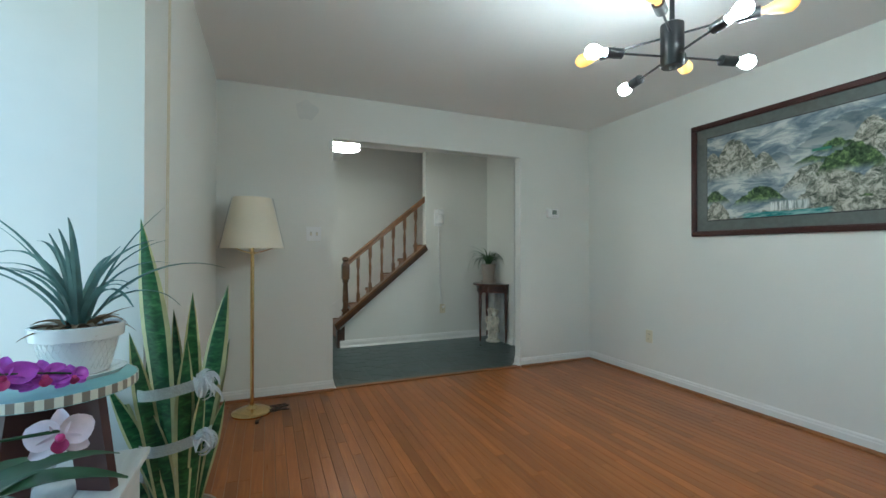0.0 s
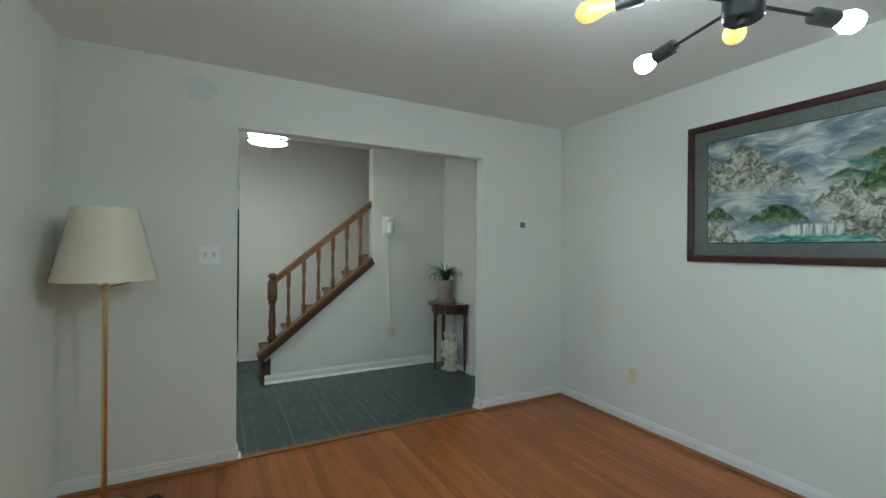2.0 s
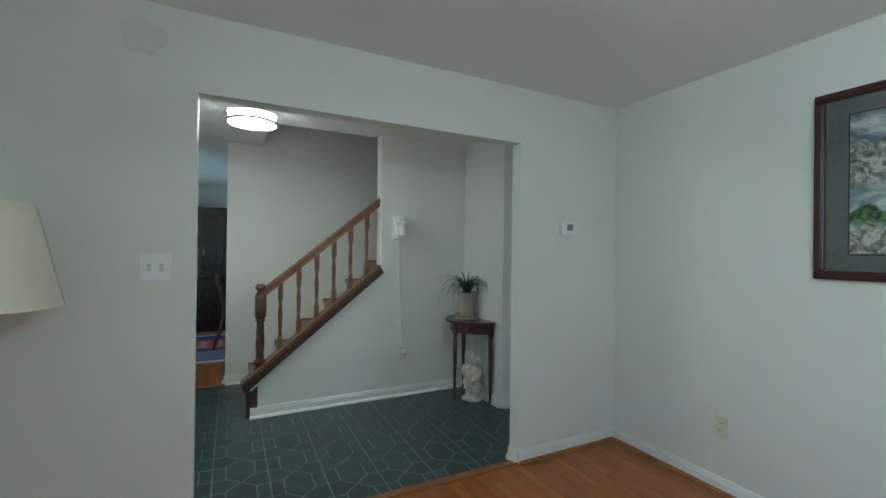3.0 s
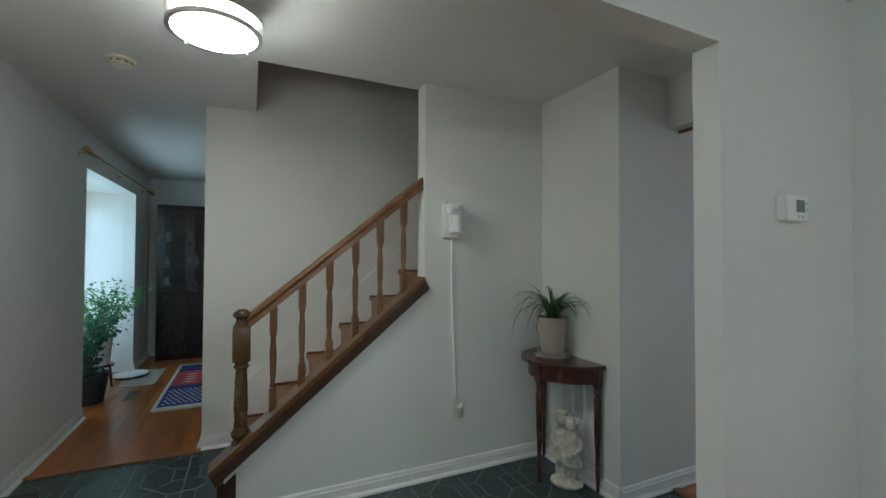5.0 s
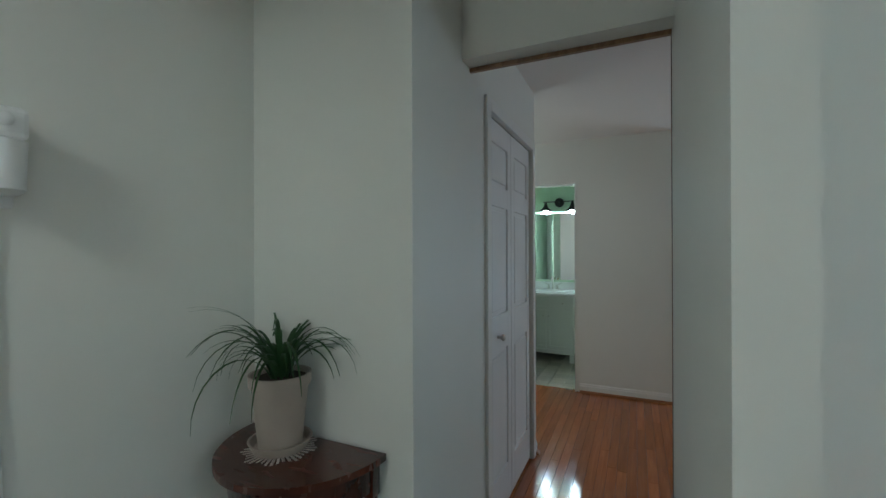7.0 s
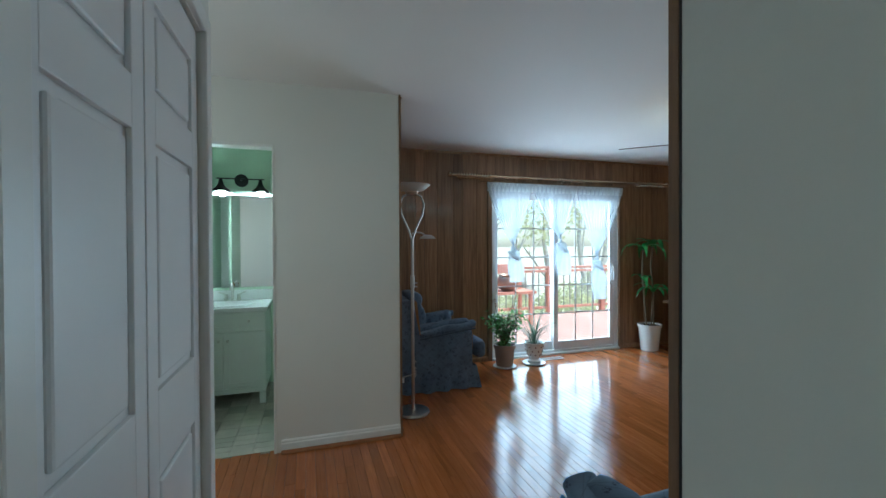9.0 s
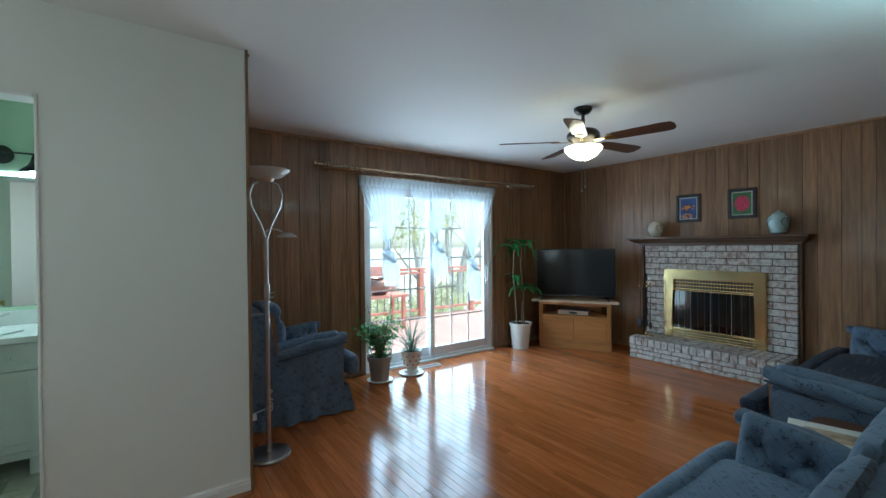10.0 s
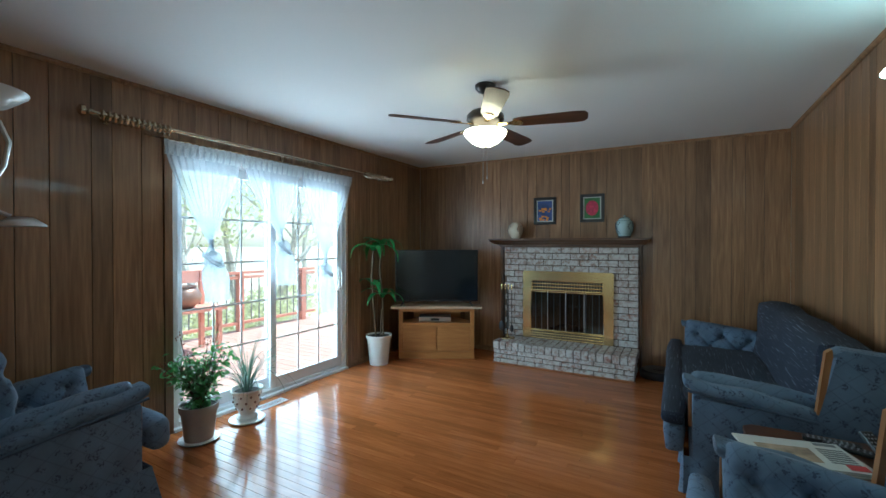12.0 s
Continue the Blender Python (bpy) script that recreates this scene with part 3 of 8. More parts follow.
# ---- foyer ----
LAMP = glow("lamp_diffuser", (1.0, 0.955, 0.84), 26.0)
t = thing("ceiling_light", pose(0.77, 4.39, H) @ Matrix.Diagonal((0.97, 0.97, 0.86, 1)), "round semi-flush ceiling light with metal rings, switched on", "ceiling light")
bm = bmesh.new()
lathe(bm, [(0, 0), (0.065, 0), (0.065, -0.015), (0.02, -0.02), (0.011, -0.03), (0.011, -0.15), (0, -0.15)], 24)
part("stem", bm, NICKEL, t, "", True)
for z in (-0.15, -0.215):
    bm = bmesh.new()
    lathe(bm, [(0.16, z), (0.178, z), (0.178, z - 0.016), (0.16, z - 0.016), (0.16, z)], 48)
    part("ring", bm, NICKEL, t, "brushed metal ring", True)
bm = bmesh.new()
lathe(bm, [(0, -0.148), (0.16, -0.148), (0.16, -0.1535), (0, -0.1535)], 40)
part("top_pan", bm, NICKEL, t)
bm = bmesh.new()
lathe(bm, [(0.156, -0.156), (0.157, -0.226), (0.13, -0.236), (0, -0.243)], 40)
part("diffuser", bm, LAMP, t, "glowing white glass", True)
for k in range(4):
    a = math.pi / 4 + k * math.pi / 2
    bm = bmesh.new()
    tube(bm, [(0.17 * math.cos(a), 0.17 * math.sin(a), -0.15), (0.17 * math.cos(a), 0.17 * math.sin(a), -0.238)], 0.004, 8)
    part("pin", bm, NICKEL, t)

t = thing("smoke_detector", pose(0.245, 5.33, H), "white round smoke detector on the ceiling", "smoke detector")
bm = bmesh.new()
lathe(bm, [(0, 0), (0.07, 0), (0.068, -0.012), (0.055, -0.018), (0.055, -0.026), (0.045, -0.036), (0, -0.038)], 28)
part("body", bm, IVORY, t, "", True)
for k in range(10):
    a = k * math.pi / 5
    bm = bmesh.new()
    box(bm, -0.012, 0.012, 0.0545, 0.0565, -0.025, -0.019)
    bmesh.ops.rotate(bm, verts=bm.verts, matrix=Matrix.Rotation(a, 3, "Z"))
    part("slot", bm, BLACK, t)

# demilune table against the short wall; flat side to +x
t = thing("demilune_table", pose(2.768, 4.60, 0.025) @ Matrix.Diagonal((1, 1, 1.028, 1)), "mahogany half-moon console table on turned legs", "table")


def half(r, d, n=28):
    return [(-d * math.sin(math.pi * k / n), r * math.cos(math.pi * k / n)) for k in range(n + 1)]


bm = bmesh.new()
prism(bm, half(0.29, 0.32), 0.672, 0.692, "z")
part("tabletop", bm, MAHOG, t)
bm = bmesh.new()
prism(bm, half(0.262, 0.272), 0.585, 0.6715, "z")
part("apron", bm, MAHOG, t)
for x, y in ((-0.02, -0.245), (-0.02, 0.245), (-0.262, -0.02)):
    bm = bmesh.new()
    box(bm, x - 0.021, x + 0.021, y - 0.021, y + 0.021, 0.565, 0.6715, 0.003)
    lathe(bm, [(0.02, 0.566), (0.023, 0.556), (0.014, 0.545), (0.022, 0.532), (0.015, 0.515), (0.022, 0.495), (0.019, 0.3), (0.013, 0.14), (0.019, 0.128), (0.012, 0.115), (0.015, 0.1), (0.009, -0.022), (0, -0.024)], 14, (x, y, 0))
    part("leg", bm, MAHOG, t, "", True)
    bm = bmesh.new()
    lathe(bm, [(0, 0), (0.013, 0.0), (0.011, 0.004), (0, 0.006)], 12)
    bmesh.ops.rotate(bm, verts=bm.verts, matrix=Matrix.Rotation(radians(-90), 3, "Y"))
    bmesh.ops.translate(bm, verts=bm.verts, vec=(x - 0.021, y, 0.62))
    part("rosette", bm, MAHOG, t)

CLAY = paint("taupe_plastic_pot", (0.41, 0.345, 0.29), 0.4, 0.08, 8, 0.03)
SOIL = paint("potting_soil", (0.035, 0.024, 0.017), 0.95, 0.4, 60, 0.6, 90)
DOILY = sheer("crochet_doily", (0.85, 0.82, 0.76), 0.0, 0.25, 220)


def leafmat(name, dark, light, rough=0.4):
    m = paint(name, [(a + b) / 2 for a, b in zip(dark, light)], rough, 0.45, 14, 0.1, 150, per_object=0.2)
    n, l = m.node_tree.nodes, m.node_tree.links
    body = [x for x in n if x.type == "BSDF_PRINCIPLED"][0]
    thin, mx = n.new("ShaderNodeBsdfTranslucent"), n.new("ShaderNodeMixShader")
    mx.inputs[0].default_value = 0.35
    thin.inputs[0].default_value = (*[min(1, c * 1.5) for c in light], 1)
    l.new(body.outputs[0], mx.inputs[1])
    l.new(thin.outputs[0], mx.inputs[2])
    l.new(mx.outputs[0], n["Material Output"].inputs["Surface"])
    return m


def blade(bm, base, direction, length, width, droop, segs=9, fold=0.25, tip=0.04, rise=1.0, belly=0.45):
    """One strap leaf that rises and bends over."""
    d = Vector((direction[0], direction[1], 0)).normalized()
    side = Vector((-d.y, d.x, 0))
    p, ang = Vector(base), math.atan2(rise, 1)
    rows = []
    for i in range(segs + 1):
        s = i / segs
        w = width * (min(1, (s + 0.25) / belly) if s < belly - 0.25 else max(tip, (1 - s) / (1 - belly + 0.25)) ** 0.7) / 2
        nrm = Vector((0, 0, 1)) * math.cos(ang) - d * math.sin(ang)
        rows.append((bm.verts.new(p + side * w + nrm * w * fold), bm.verts.new(p), bm.verts.new(p - side * w + nrm * w * fold)))
        p = p + (d * math.cos(ang) + Vector((0, 0, 1)) * math.sin(ang)) * length / segs
        ang -= droop / segs
    for a, b in zip(rows, rows[1:]):
        bm.faces.new((a[0], a[1], b[1], b[0]))
        bm.faces.new((a[1], a[2], b[2], b[1]))


def pot(t, profile, material, soil_z, soil_r, sides=32, label=""):
    bm = bmesh.new()
    lathe(bm, profile, sides)
    part("pot", bm, material, t, label, True)
    bm = bmesh.new()
    lathe(bm, [(0, soil_z + 0.006), (soil_r * 0.5, soil_z + 0.003), (soil_r, soil_z)], 24)
    part("soil", bm, SOIL, t)


def strap_plant(t, n, z, r0, length, width, material, droop=(1.5, 2.6), rise=(1.2, 5.0), seed=1, fold=0.25):
    rng = random.Random(seed)
    for k in range(n):
        a = 2.399 * k + rng.uniform(-0.3, 0.3)
        bm = bmesh.new()
        r = r0 * math.sqrt(rng.random())
        blade(bm, (r * math.cos(a), r * math.sin(a), z), (math.cos(a), math.sin(a)), length * rng.uniform(0.6, 1.1), width * rng.uniform(0.75, 1.15), rng.uniform(*droop), 10, fold, rise=rng.uniform(*rise))
        part("leaf", bm, material, t, "", True)


GRASSY = leafmat("ponytail_leaf", (0.018, 0.05, 0.02), (0.06, 0.12, 0.045))
t = thing("potted_plant", pose(2.66, 4.645, 0.7375) @ Matrix.Diagonal((1.0, 1.0, 1.22, 1)), "arching strap-leaved plant in a taupe pot on the table", "plant")
bm = bmesh.new()
k = 26
c = bm.verts.new((0, 0, 0.0015))
edge = [bm.verts.new(((0.112 + 0.009 * math.sin(i * 6.283 * 9 / (k * 3))) * math.cos(6.283 * i / (k * 3)), (0.112 + 0.009 * math.sin(i * 6.283 * 9 / (k * 3))) * math.sin(6.283 * i / (k * 3)), 0.001 - 0.004 * (i % 2))) for i in range(k * 3)]
for i in range(k * 3):
    bm.faces.new((c, edge[i], edge[(i + 1) % (k * 3)]))
part("doily", bm, DOILY, t, "white crocheted doily")
bm = bmesh.new()
lathe(bm, [(0, 0.003), (0.085, 0.003), (0.1, 0.028), (0.093, 0.028), (0.08, 0.01), (0, 0.008)], 32)
part("saucer", bm, CLAY, t, "", True)
pot(t, [(0.06, 0.011), (0.068, 0.012), (0.088, 0.17), (0.097, 0.172), (0.098, 0.2), (0.091, 0.2), (0.086, 0.18), (0.085, 0.17)], CLAY, 0.185, 0.087)
strap_plant(t, 60, 0.185, 0.035, 0.34, 0.016, GRASSY, (1.6, 3.0), (1.4, 7.0), 3)

# louvred return grille behind the table
t = thing("return_air_grille", pose(2.778, 4.53, 0.10), "white louvred return air grille low on the wall", "vent")
bm = bmesh.new()
for a, b, c0, c1 in ((-0.165, -0.145, 0, 0.56), (0.145, 0.165, 0, 0.56), (-0.145, 0.145, 0, 0.02), (-0.145, 0.145, 0.54, 0.56), (-0.055, -0.043, 0.02, 0.54), (0.043, 0.055, 0.02, 0.54)):
    box(bm, -0.014, 0, a, b, c0, c1)
part("frame", bm, TRIM, t)
slat = bmesh.new()
prism(slat, [(-0.012, 0.0), (-0.0105, -0.001), (-0.001, 0.009), (-0.002, 0.0105)], -0.144, 0.144)
slat_mesh = finish(slat, "slat", TRIM)
for k in range(38):
    o = new("slat", slat_mesh)
    o.parent, o.location = t, (0, 0, 0.024 + k * 0.0136)
bm = bmesh.new()
box(bm, -0.0012, -0.0004, -0.144, 0.144, 0.02, 0.54)
part("backing", bm, BLACK, t)

# garden statue of two children as one plain carved shape
bm = bmesh.new()
rng = random.Random(4)


def lump(bm, x, y, z, sx, sy, sz, seg=14):
    bmesh.ops.create_uvsphere(bm, u_segments=seg, v_segments=seg // 2 + 2, radius=1, matrix=Matrix.LocRotScale((x, y, z), None, (sx, sy, sz)))


lump(bm, 0, 0, 0.018, 0.085, 0.07, 0.03)
for ox, oy, h in ((-0.032, 0.012, 0.0), (0.03, -0.008, -0.015)):
    for s in (-0.014, 0.014):
        tube(bm, [(ox + s, oy, 0.03), (ox + s, oy, 0.1), (ox + s, oy, 0.16)], [0.017, 0.014, 0.017], 10)
        lump(bm, ox + s, oy - 0.018, 0.04, 0.014, 0.026, 0.011)
    lathe(bm, [(0.0, 0.13), (0.055, 0.14), (0.05, 0.16), (0.042, 0.2), (0.03, 0.235), (0.036, 0.27), (0.034, 0.3), (0.016, 0.325), (0, 0.326)], 16, (ox, oy, h), 0.8)
    lump(bm, ox, oy, 0.36 + h, 0.032, 0.033, 0.037)
    for k in range(26):
        a, e = rng.uniform(0, 6.28), rng.uniform(0.0, 1.3)
        lump(bm, ox + 0.033 * math.cos(a) * math.cos(e), oy + 0.006 + 0.033 * math.sin(a) * math.cos(e), 0.372 + h + 0.03 * math.sin(e), 0.012, 0.012, 0.012, 6)
    for s in (-1, 1):
        tube(bm, [(ox + s * 0.036, oy, 0.3 + h), (ox + s * 0.046, oy - 0.02, 0.25 + h), (ox + s * 0.015, oy - 0.05, 0.215 + h)], [0.016, 0.013, 0.01], 8)
lathe(bm, [(0, 0.15), (0.024, 0.152), (0.03, 0.19), (0.026, 0.195), (0, 0.19)], 12, (0.01, -0.05, 0))
tube(bm, [(-0.018, -0.05, 0.19), (0.01, -0.05, 0.225), (0.038, -0.05, 0.19)], 0.004, 6)
for k in range(9):
    lump(bm, 0.01 + rng.uniform(-0.018, 0.018), -0.05 + rng.uniform(-0.018, 0.018), 0.197, 0.009, 0.009, 0.008, 6)
whole("garden_statue", bm, paint("cast_stone", (0.6, 0.56, 0.47), 0.85, 0.22, 26, 0.4, 120), "weathered white cast-stone garden statue on the tiles", "statue", pose(2.645, 4.50, 0, 0, 0, -52) @ Matrix.Diagonal((1.15, 1.15, 1.05, 1)), True)

# shoes by the front wall
SHOEB, SHOEW = paint("dark_slipper", (0.03, 0.025, 0.025), 0.7, 0.2, 30, 0.3), paint("grey_canvas", (0.4, 0.42, 0.45), 0.8, 0.15, 30, 0.3)


def shoe(m, material, label):
    t = thing("shoe", m, label, "shoe", "shoes by the front wall")
    bm = bmesh.new()
    prism(bm, [(0.045 * math.cos(a) * (1.0 if math.sin(a) > 0 else 0.8), 0.13 * math.sin(a)) for a in [2 * math.pi * k / 24 for k in range(24)]], 0.0, 0.018, "z")
    part("sole", bm, SHOEW, t)
    bm = bmesh.new()
    sec = []
    for k in range(9):
        s = k / 8
        w, h = 0.043 * math.sin(math.pi * (0.12 + 0.76 * s)) ** 0.6, 0.03 + 0.05 * (1 - s)
        sec.append([bm.verts.new((w * math.cos(a), -0.12 + 0.24 * s, 0.019 + h * max(0, math.sin(a)))) for a in [math.pi * j / 8 for j in range(9)]])
    for a, b in zip(sec[3:], sec[4:]):
        for j in range(8):
            bm.faces.new((a[j], a[j + 1], b[j + 1], b[j]))
    for a, b in zip(sec[:3], sec[1:4]):
        for j in (0, 1, 2, 5, 6, 7):
            bm.faces.new((a[j], a[j + 1], b[j + 1], b[j]))
    bm.faces.new(sec[-1])
    part("upper", bm, material, t, "", True)


shoe(pose(-0.25, 5.52, 0, 0, 0, -70), SHOEB, "dark fabric slipper on the tiles by the wall")
shoe(pose(-0.22, 5.40, 0, 0, 0, -60), SHOEB, "dark fabric slipper on the tiles by the wall")
shoe(pose(-0.20, 5.22, 0, 0, 0, -80), SHOEW, "grey canvas shoe on the tiles by the wall")
shoe(pose(-0.19, 5.10, 0, 0, 0, -75), SHOEW, "grey canvas shoe on the tiles by the wall")

# ---- living room ----
AMBER = glow("amber_filament_bulb", (1.0, 0.50, 0.10), 0.55, (0.6, 0.28, 0.08))
COOL = glow("white_bulb", (0.94, 1.0, 0.97), 122.0)
t = thing("chandelier", pose(1.50, 1.02, H, 0, 0, -15) @ Matrix.Diagonal((1.08, 1.08, 1, 1)), "black eight-arm sputnik chandelier with mixed white and amber bulbs", "chandelier")
bm = bmesh.new()
lathe(bm, [(0, 0), (0.06, 0), (0.06, -0.02), (0.012, -0.025), (0.009, -0.03), (0.009, -0.39), (0, -0.39)], 24)
part("stem", bm, BLACK, t, "", True)
bm = bmesh.new()
lathe(bm, [(0, -0.385), (0.03, -0.385), (0.04, -0.392), (0.04, -0.555), (0.036, -0.56), (0.012, -0.56), (0.009, -0.57), (0, -0.572)], 28)
part("hub", bm, BLACK, t, "", True)
for k in range(8):
    a = k * math.pi / 4
    z = -0.52 if k % 2 == 0 else -0.435
    c, s = math.cos(a), math.sin(a)
    bm = bmesh.new()
    tube(bm, [(0.035 * c, 0.035 * s, z), (0.2 * c, 0.2 * s, z)], 0.0045, 8)
    part("arm", bm, BLACK, t)
    bm = bmesh.new()
    tube(bm, [(0.195 * c, 0.195 * s, z), (0.2 * c, 0.2 * s, z), (0.262 * c, 0.262 * s, z)], [0.012, 0.02, 0.02], 16)
    soc = part("socket", bm, BLACK, t, "", True)
    bm = bmesh.new()
    if k % 2 == 0:
        tube(bm, [((0.263 + d) * c, (0.263 + d) * s, z) for d in (0, 0.018, 0.03, 0.044, 0.06, 0.071, 0.076)], [0.012, 0.016, 0.022, 0.0265, 0.0255, 0.016, 0.004], 18)
        part("bulb", bm, COOL, soc, "bright white bulb", True)
    else:
        tube(bm, [((0.263 + d) * c, (0.263 + d) * s, z) for d in (0, 0.015, 0.035, 0.06, 0.08, 0.094, 0.1)], [0.012, 0.014, 0.022, 0.029, 0.028, 0.016, 0.004], 18)
        part("bulb", bm, AMBER, soc, "amber glass filament bulb", True)

# floor lamp
SHADE = paint("cream_lamp_shade", (0.86, 0.78, 0.62), 0.45, 0.04, 6, 0.05, 200)
t = thing("floor_lamp", pose(-0.092, 3.1, 0) @ Matrix.Diagonal((1, 1, 0.96, 1)), "brass floor lamp with a plastic-wrapped cream shade", "floor lamp")
bm = bmesh.new()
lathe(bm, [(0, 0.001), (0.132, 0.001), (0.135, 0.012), (0.128, 0.022), (0.1, 0.03), (0.09, 0.036), (0.04, 0.04), (0.028, 0.055), (0.014, 0.065), (0, 0.065)], 40)
part("base", bm, BRASS, t, "", True)
bm = bmesh.new()
lathe(bm, [(0.013, 0.06), (0.0125, 0.45), (0.0145, 0.452), (0.0145, 0.458), (0.0125, 0.46), (0.0125, 1.17), (0.024, 1.175), (0.024, 1.185), (0.012, 1.19), (0.012, 1.25), (0, 1.25)], 18)
part("pole", bm, BRASS, t, "", True)
bm = bmesh.new()
for k in range(3):
    a = k * 2.094 + 0.4
    tube(bm, [(0.02 * math.cos(a), 0.02 * math.sin(a), 1.18), (0.1 * math.cos(a), 0.1 * math.sin(a), 1.2), (0.16 * math.cos(a), 0.16 * math.sin(a), 1.225), (0.19 * math.cos(a), 0.19 * math.sin(a), 1.25)], 0.004, 6)
part("harp", bm, BRASS, t)
bm = bmesh.new()
lathe(bm, [(0.206, 1.215), (0.209, 1.215), (0.207, 1.224), (0.128, 1.58), (0.126, 1.586), (0.123, 1.58), (0.202, 1.224), (0.206, 1.215)], 44)
shade = part("shade", bm, SHADE, t, "cream fabric shade", True)
bm = bmesh.new()
rows, cols = 14, 72
rng = random.Random(8)
ph = [rng.uniform(0, 6.28) for _ in range(cols)]
g = []
for r in range(rows + 1):
    s = r / rows
    ring = []
    for c in range(cols):
        a = 2 * math.pi * c / cols
        rad = 0.2155 - 0.0815 * s + 0.0045 * noise.noise((math.cos(a) * 6, math.sin(a) * 6, s * 3.0)) + 0.0035 * noise.noise((math.cos(a) * 15, math.sin(a) * 15, s * 2))
        ring.append(bm.verts.new((rad * math.cos(a), rad * math.sin(a), 1.213 + 0.375 * s)))
    g.append(ring)
for r in range(rows):
    for c in range(cols):
        bm.faces.new((g[r][c], g[r][(c + 1) % cols], g[r + 1][(c + 1) % cols], g[r + 1][c]))
part("plastic_wrap", bm, glass("clear_film", (1, 1, 1), 0.08, 0.98), shade, "crinkled clear plastic film", True).visible_shadow = False
bm = bmesh.new()
pts = [(-0.03, -0.12, 0.03)]
rng = random.Random(5)
for k in range(38):
    pts.append((0.16 + 0.075 * math.cos(k * 0.9) + rng.uniform(-0.02, 0.02), -0.02 + 0.05 * math.sin(k * 1.13) + rng.uniform(-0.02, 0.02), 0.008 + 0.02 * rng.random()))
pts[0] = (0.1, -0.03, 0.006)
tube(bm, pts, 0.003, 6)
tube(bm, [(0.1, -0.03, 0.006), (0.06, -0.14, 0.006), (0.04, -0.2, 0.006)], 0.003, 6)
box(bm, 0.025, 0.05, -0.235, -0.2, 0.002, 0.02, 0.004)
part("cord", bm, paint("brown_cord", (0.03, 0.018, 0.012), 0.5), t, "dark tangled cord and plug")

# landscape painting
FRAME = wood("mahogany_frame", (0.075, 0.018, 0.014), (0.03, 0.008, 0.007), 0.3, (4, 1.2, 4), 6, 0.03, 0.3)


def landscape():
    """Painted cliffs, mist, pines and a waterfall."""
    m, n, l, b = tree("landscape_painting")
    tc, sp = n.new("ShaderNodeTexCoord"), n.new("ShaderNodeSeparateXYZ")
    l.new(tc.outputs["Object"], sp.inputs[0])

    def nz(scale, detail=8, dist=0.0, sc=(1, 1, 1), rough=0.6):
        mp, t = n.new("ShaderNodeMapping"), n.new("ShaderNodeTexNoise")
        mp.inputs["Scale"].default_value = sc
        l.new(tc.outputs["Object"], mp.inputs["Vector"])
        l.new(mp.outputs[0], t.inputs["Vector"])
        t.inputs["Scale"].default_value, t.inputs["Detail"].default_value, t.inputs["Distortion"].default_value = scale, detail, dist
        t.inputs["Roughness"].default_value = rough
        return t.outputs["Fac"]

    def math_(op, a, bb, c=None):
        q = n.new("ShaderNodeMath")
        q.operation = op
        for i, v in enumerate([a, bb] + ([c] if c is not None else [])):
            if isinstance(v, (int, float)):
                q.inputs[i].default_value = v
            else:
                l.new(v, q.inputs[i])
        return q.outputs[0]

    def step(v, lo, hi):
        q = n.new("ShaderNodeMapRange")
        q.interpolation_type = "SMOOTHSTEP"
        q.inputs["From Min"].default_value, q.inputs["From Max"].default_value = lo, hi
        l.new(v, q.inputs["Value"])
        return q.outputs["Result"]

    def mixc(f, a, bb):
        q = n.new("ShaderNodeMix")
        q.data_type = "RGBA"
        l.new(f, q.inputs["Factor"])
        for i, v in ((6, a), (7, bb)):
            if isinstance(v, tuple):
                q.inputs[i].default_value = (*v, 1)
            else:
                l.new(v, q.inputs[i])
        return q.outputs[2]

    y, z = sp.outputs["Y"], sp.outputs["Z"]
    mist = ramp(n, [(0.38, (0.13, 0.18, 0.22)), (0.5, (0.3, 0.35, 0.37)), (0.6, (0.58, 0.6, 0.57))])
    l.new(nz(5, 7, 0.6, (1, 1, 2.6)), mist.inputs[0])
    rock = ramp(n, [(0.36, (0.03, 0.045, 0.035)), (0.48, (0.2, 0.21, 0.17)), (0.58, (0.55, 0.53, 0.46))])
    l.new(nz(20, 9, 0.8, (1, 1, 1.1), 0.75), rock.inputs[0])
    bush = ramp(n, [(0.35, (0.02, 0.04, 0.02)), (0.52, (0.07, 0.12, 0.05)), (0.66, (0.2, 0.3, 0.11))])
    l.new(nz(34, 6, 0.3), bush.inputs[0])
    col = mist.outputs["Color"]
    # a far dark ridge, three crags, a ledge, shrubs, the foreground and the pool; peaks are soft bumps in height
    wob = nz(9, 6, 0.3)

    def peak(y0, w, h, top):
        dy = math_("ABSOLUTE", math_("SUBTRACT", y, y0), 0.0)
        return math_("SUBTRACT", top, math_("MULTIPLY", math_("POWER", math_("DIVIDE", dy, w), 1.7), h))

    def under(line, amp, soft=0.012):
        edge = math_("MULTIPLY_ADD", wob, amp, line)
        return step(math_("SUBTRACT", edge, z), 0.0, soft)

    def over(v, level, soft):
        return step(z, level, level + soft)

    for y0, w, h, top, low, amp in ((0.58, 0.42, 0.28, 0.54, 0.34, 0.10), (0.98, 0.16, 0.2, 0.40, 0.28, 0.08), (-0.1, 0.35, 0.25, 0.42, 0.18, 0.10)):
        f = math_("MULTIPLY", under(peak(y0, w, h, top), amp), over(z, low, 0.14))
        col = mixc(math_("MULTIPLY", f, 0.65), col, (0.07, 0.11, 0.13))
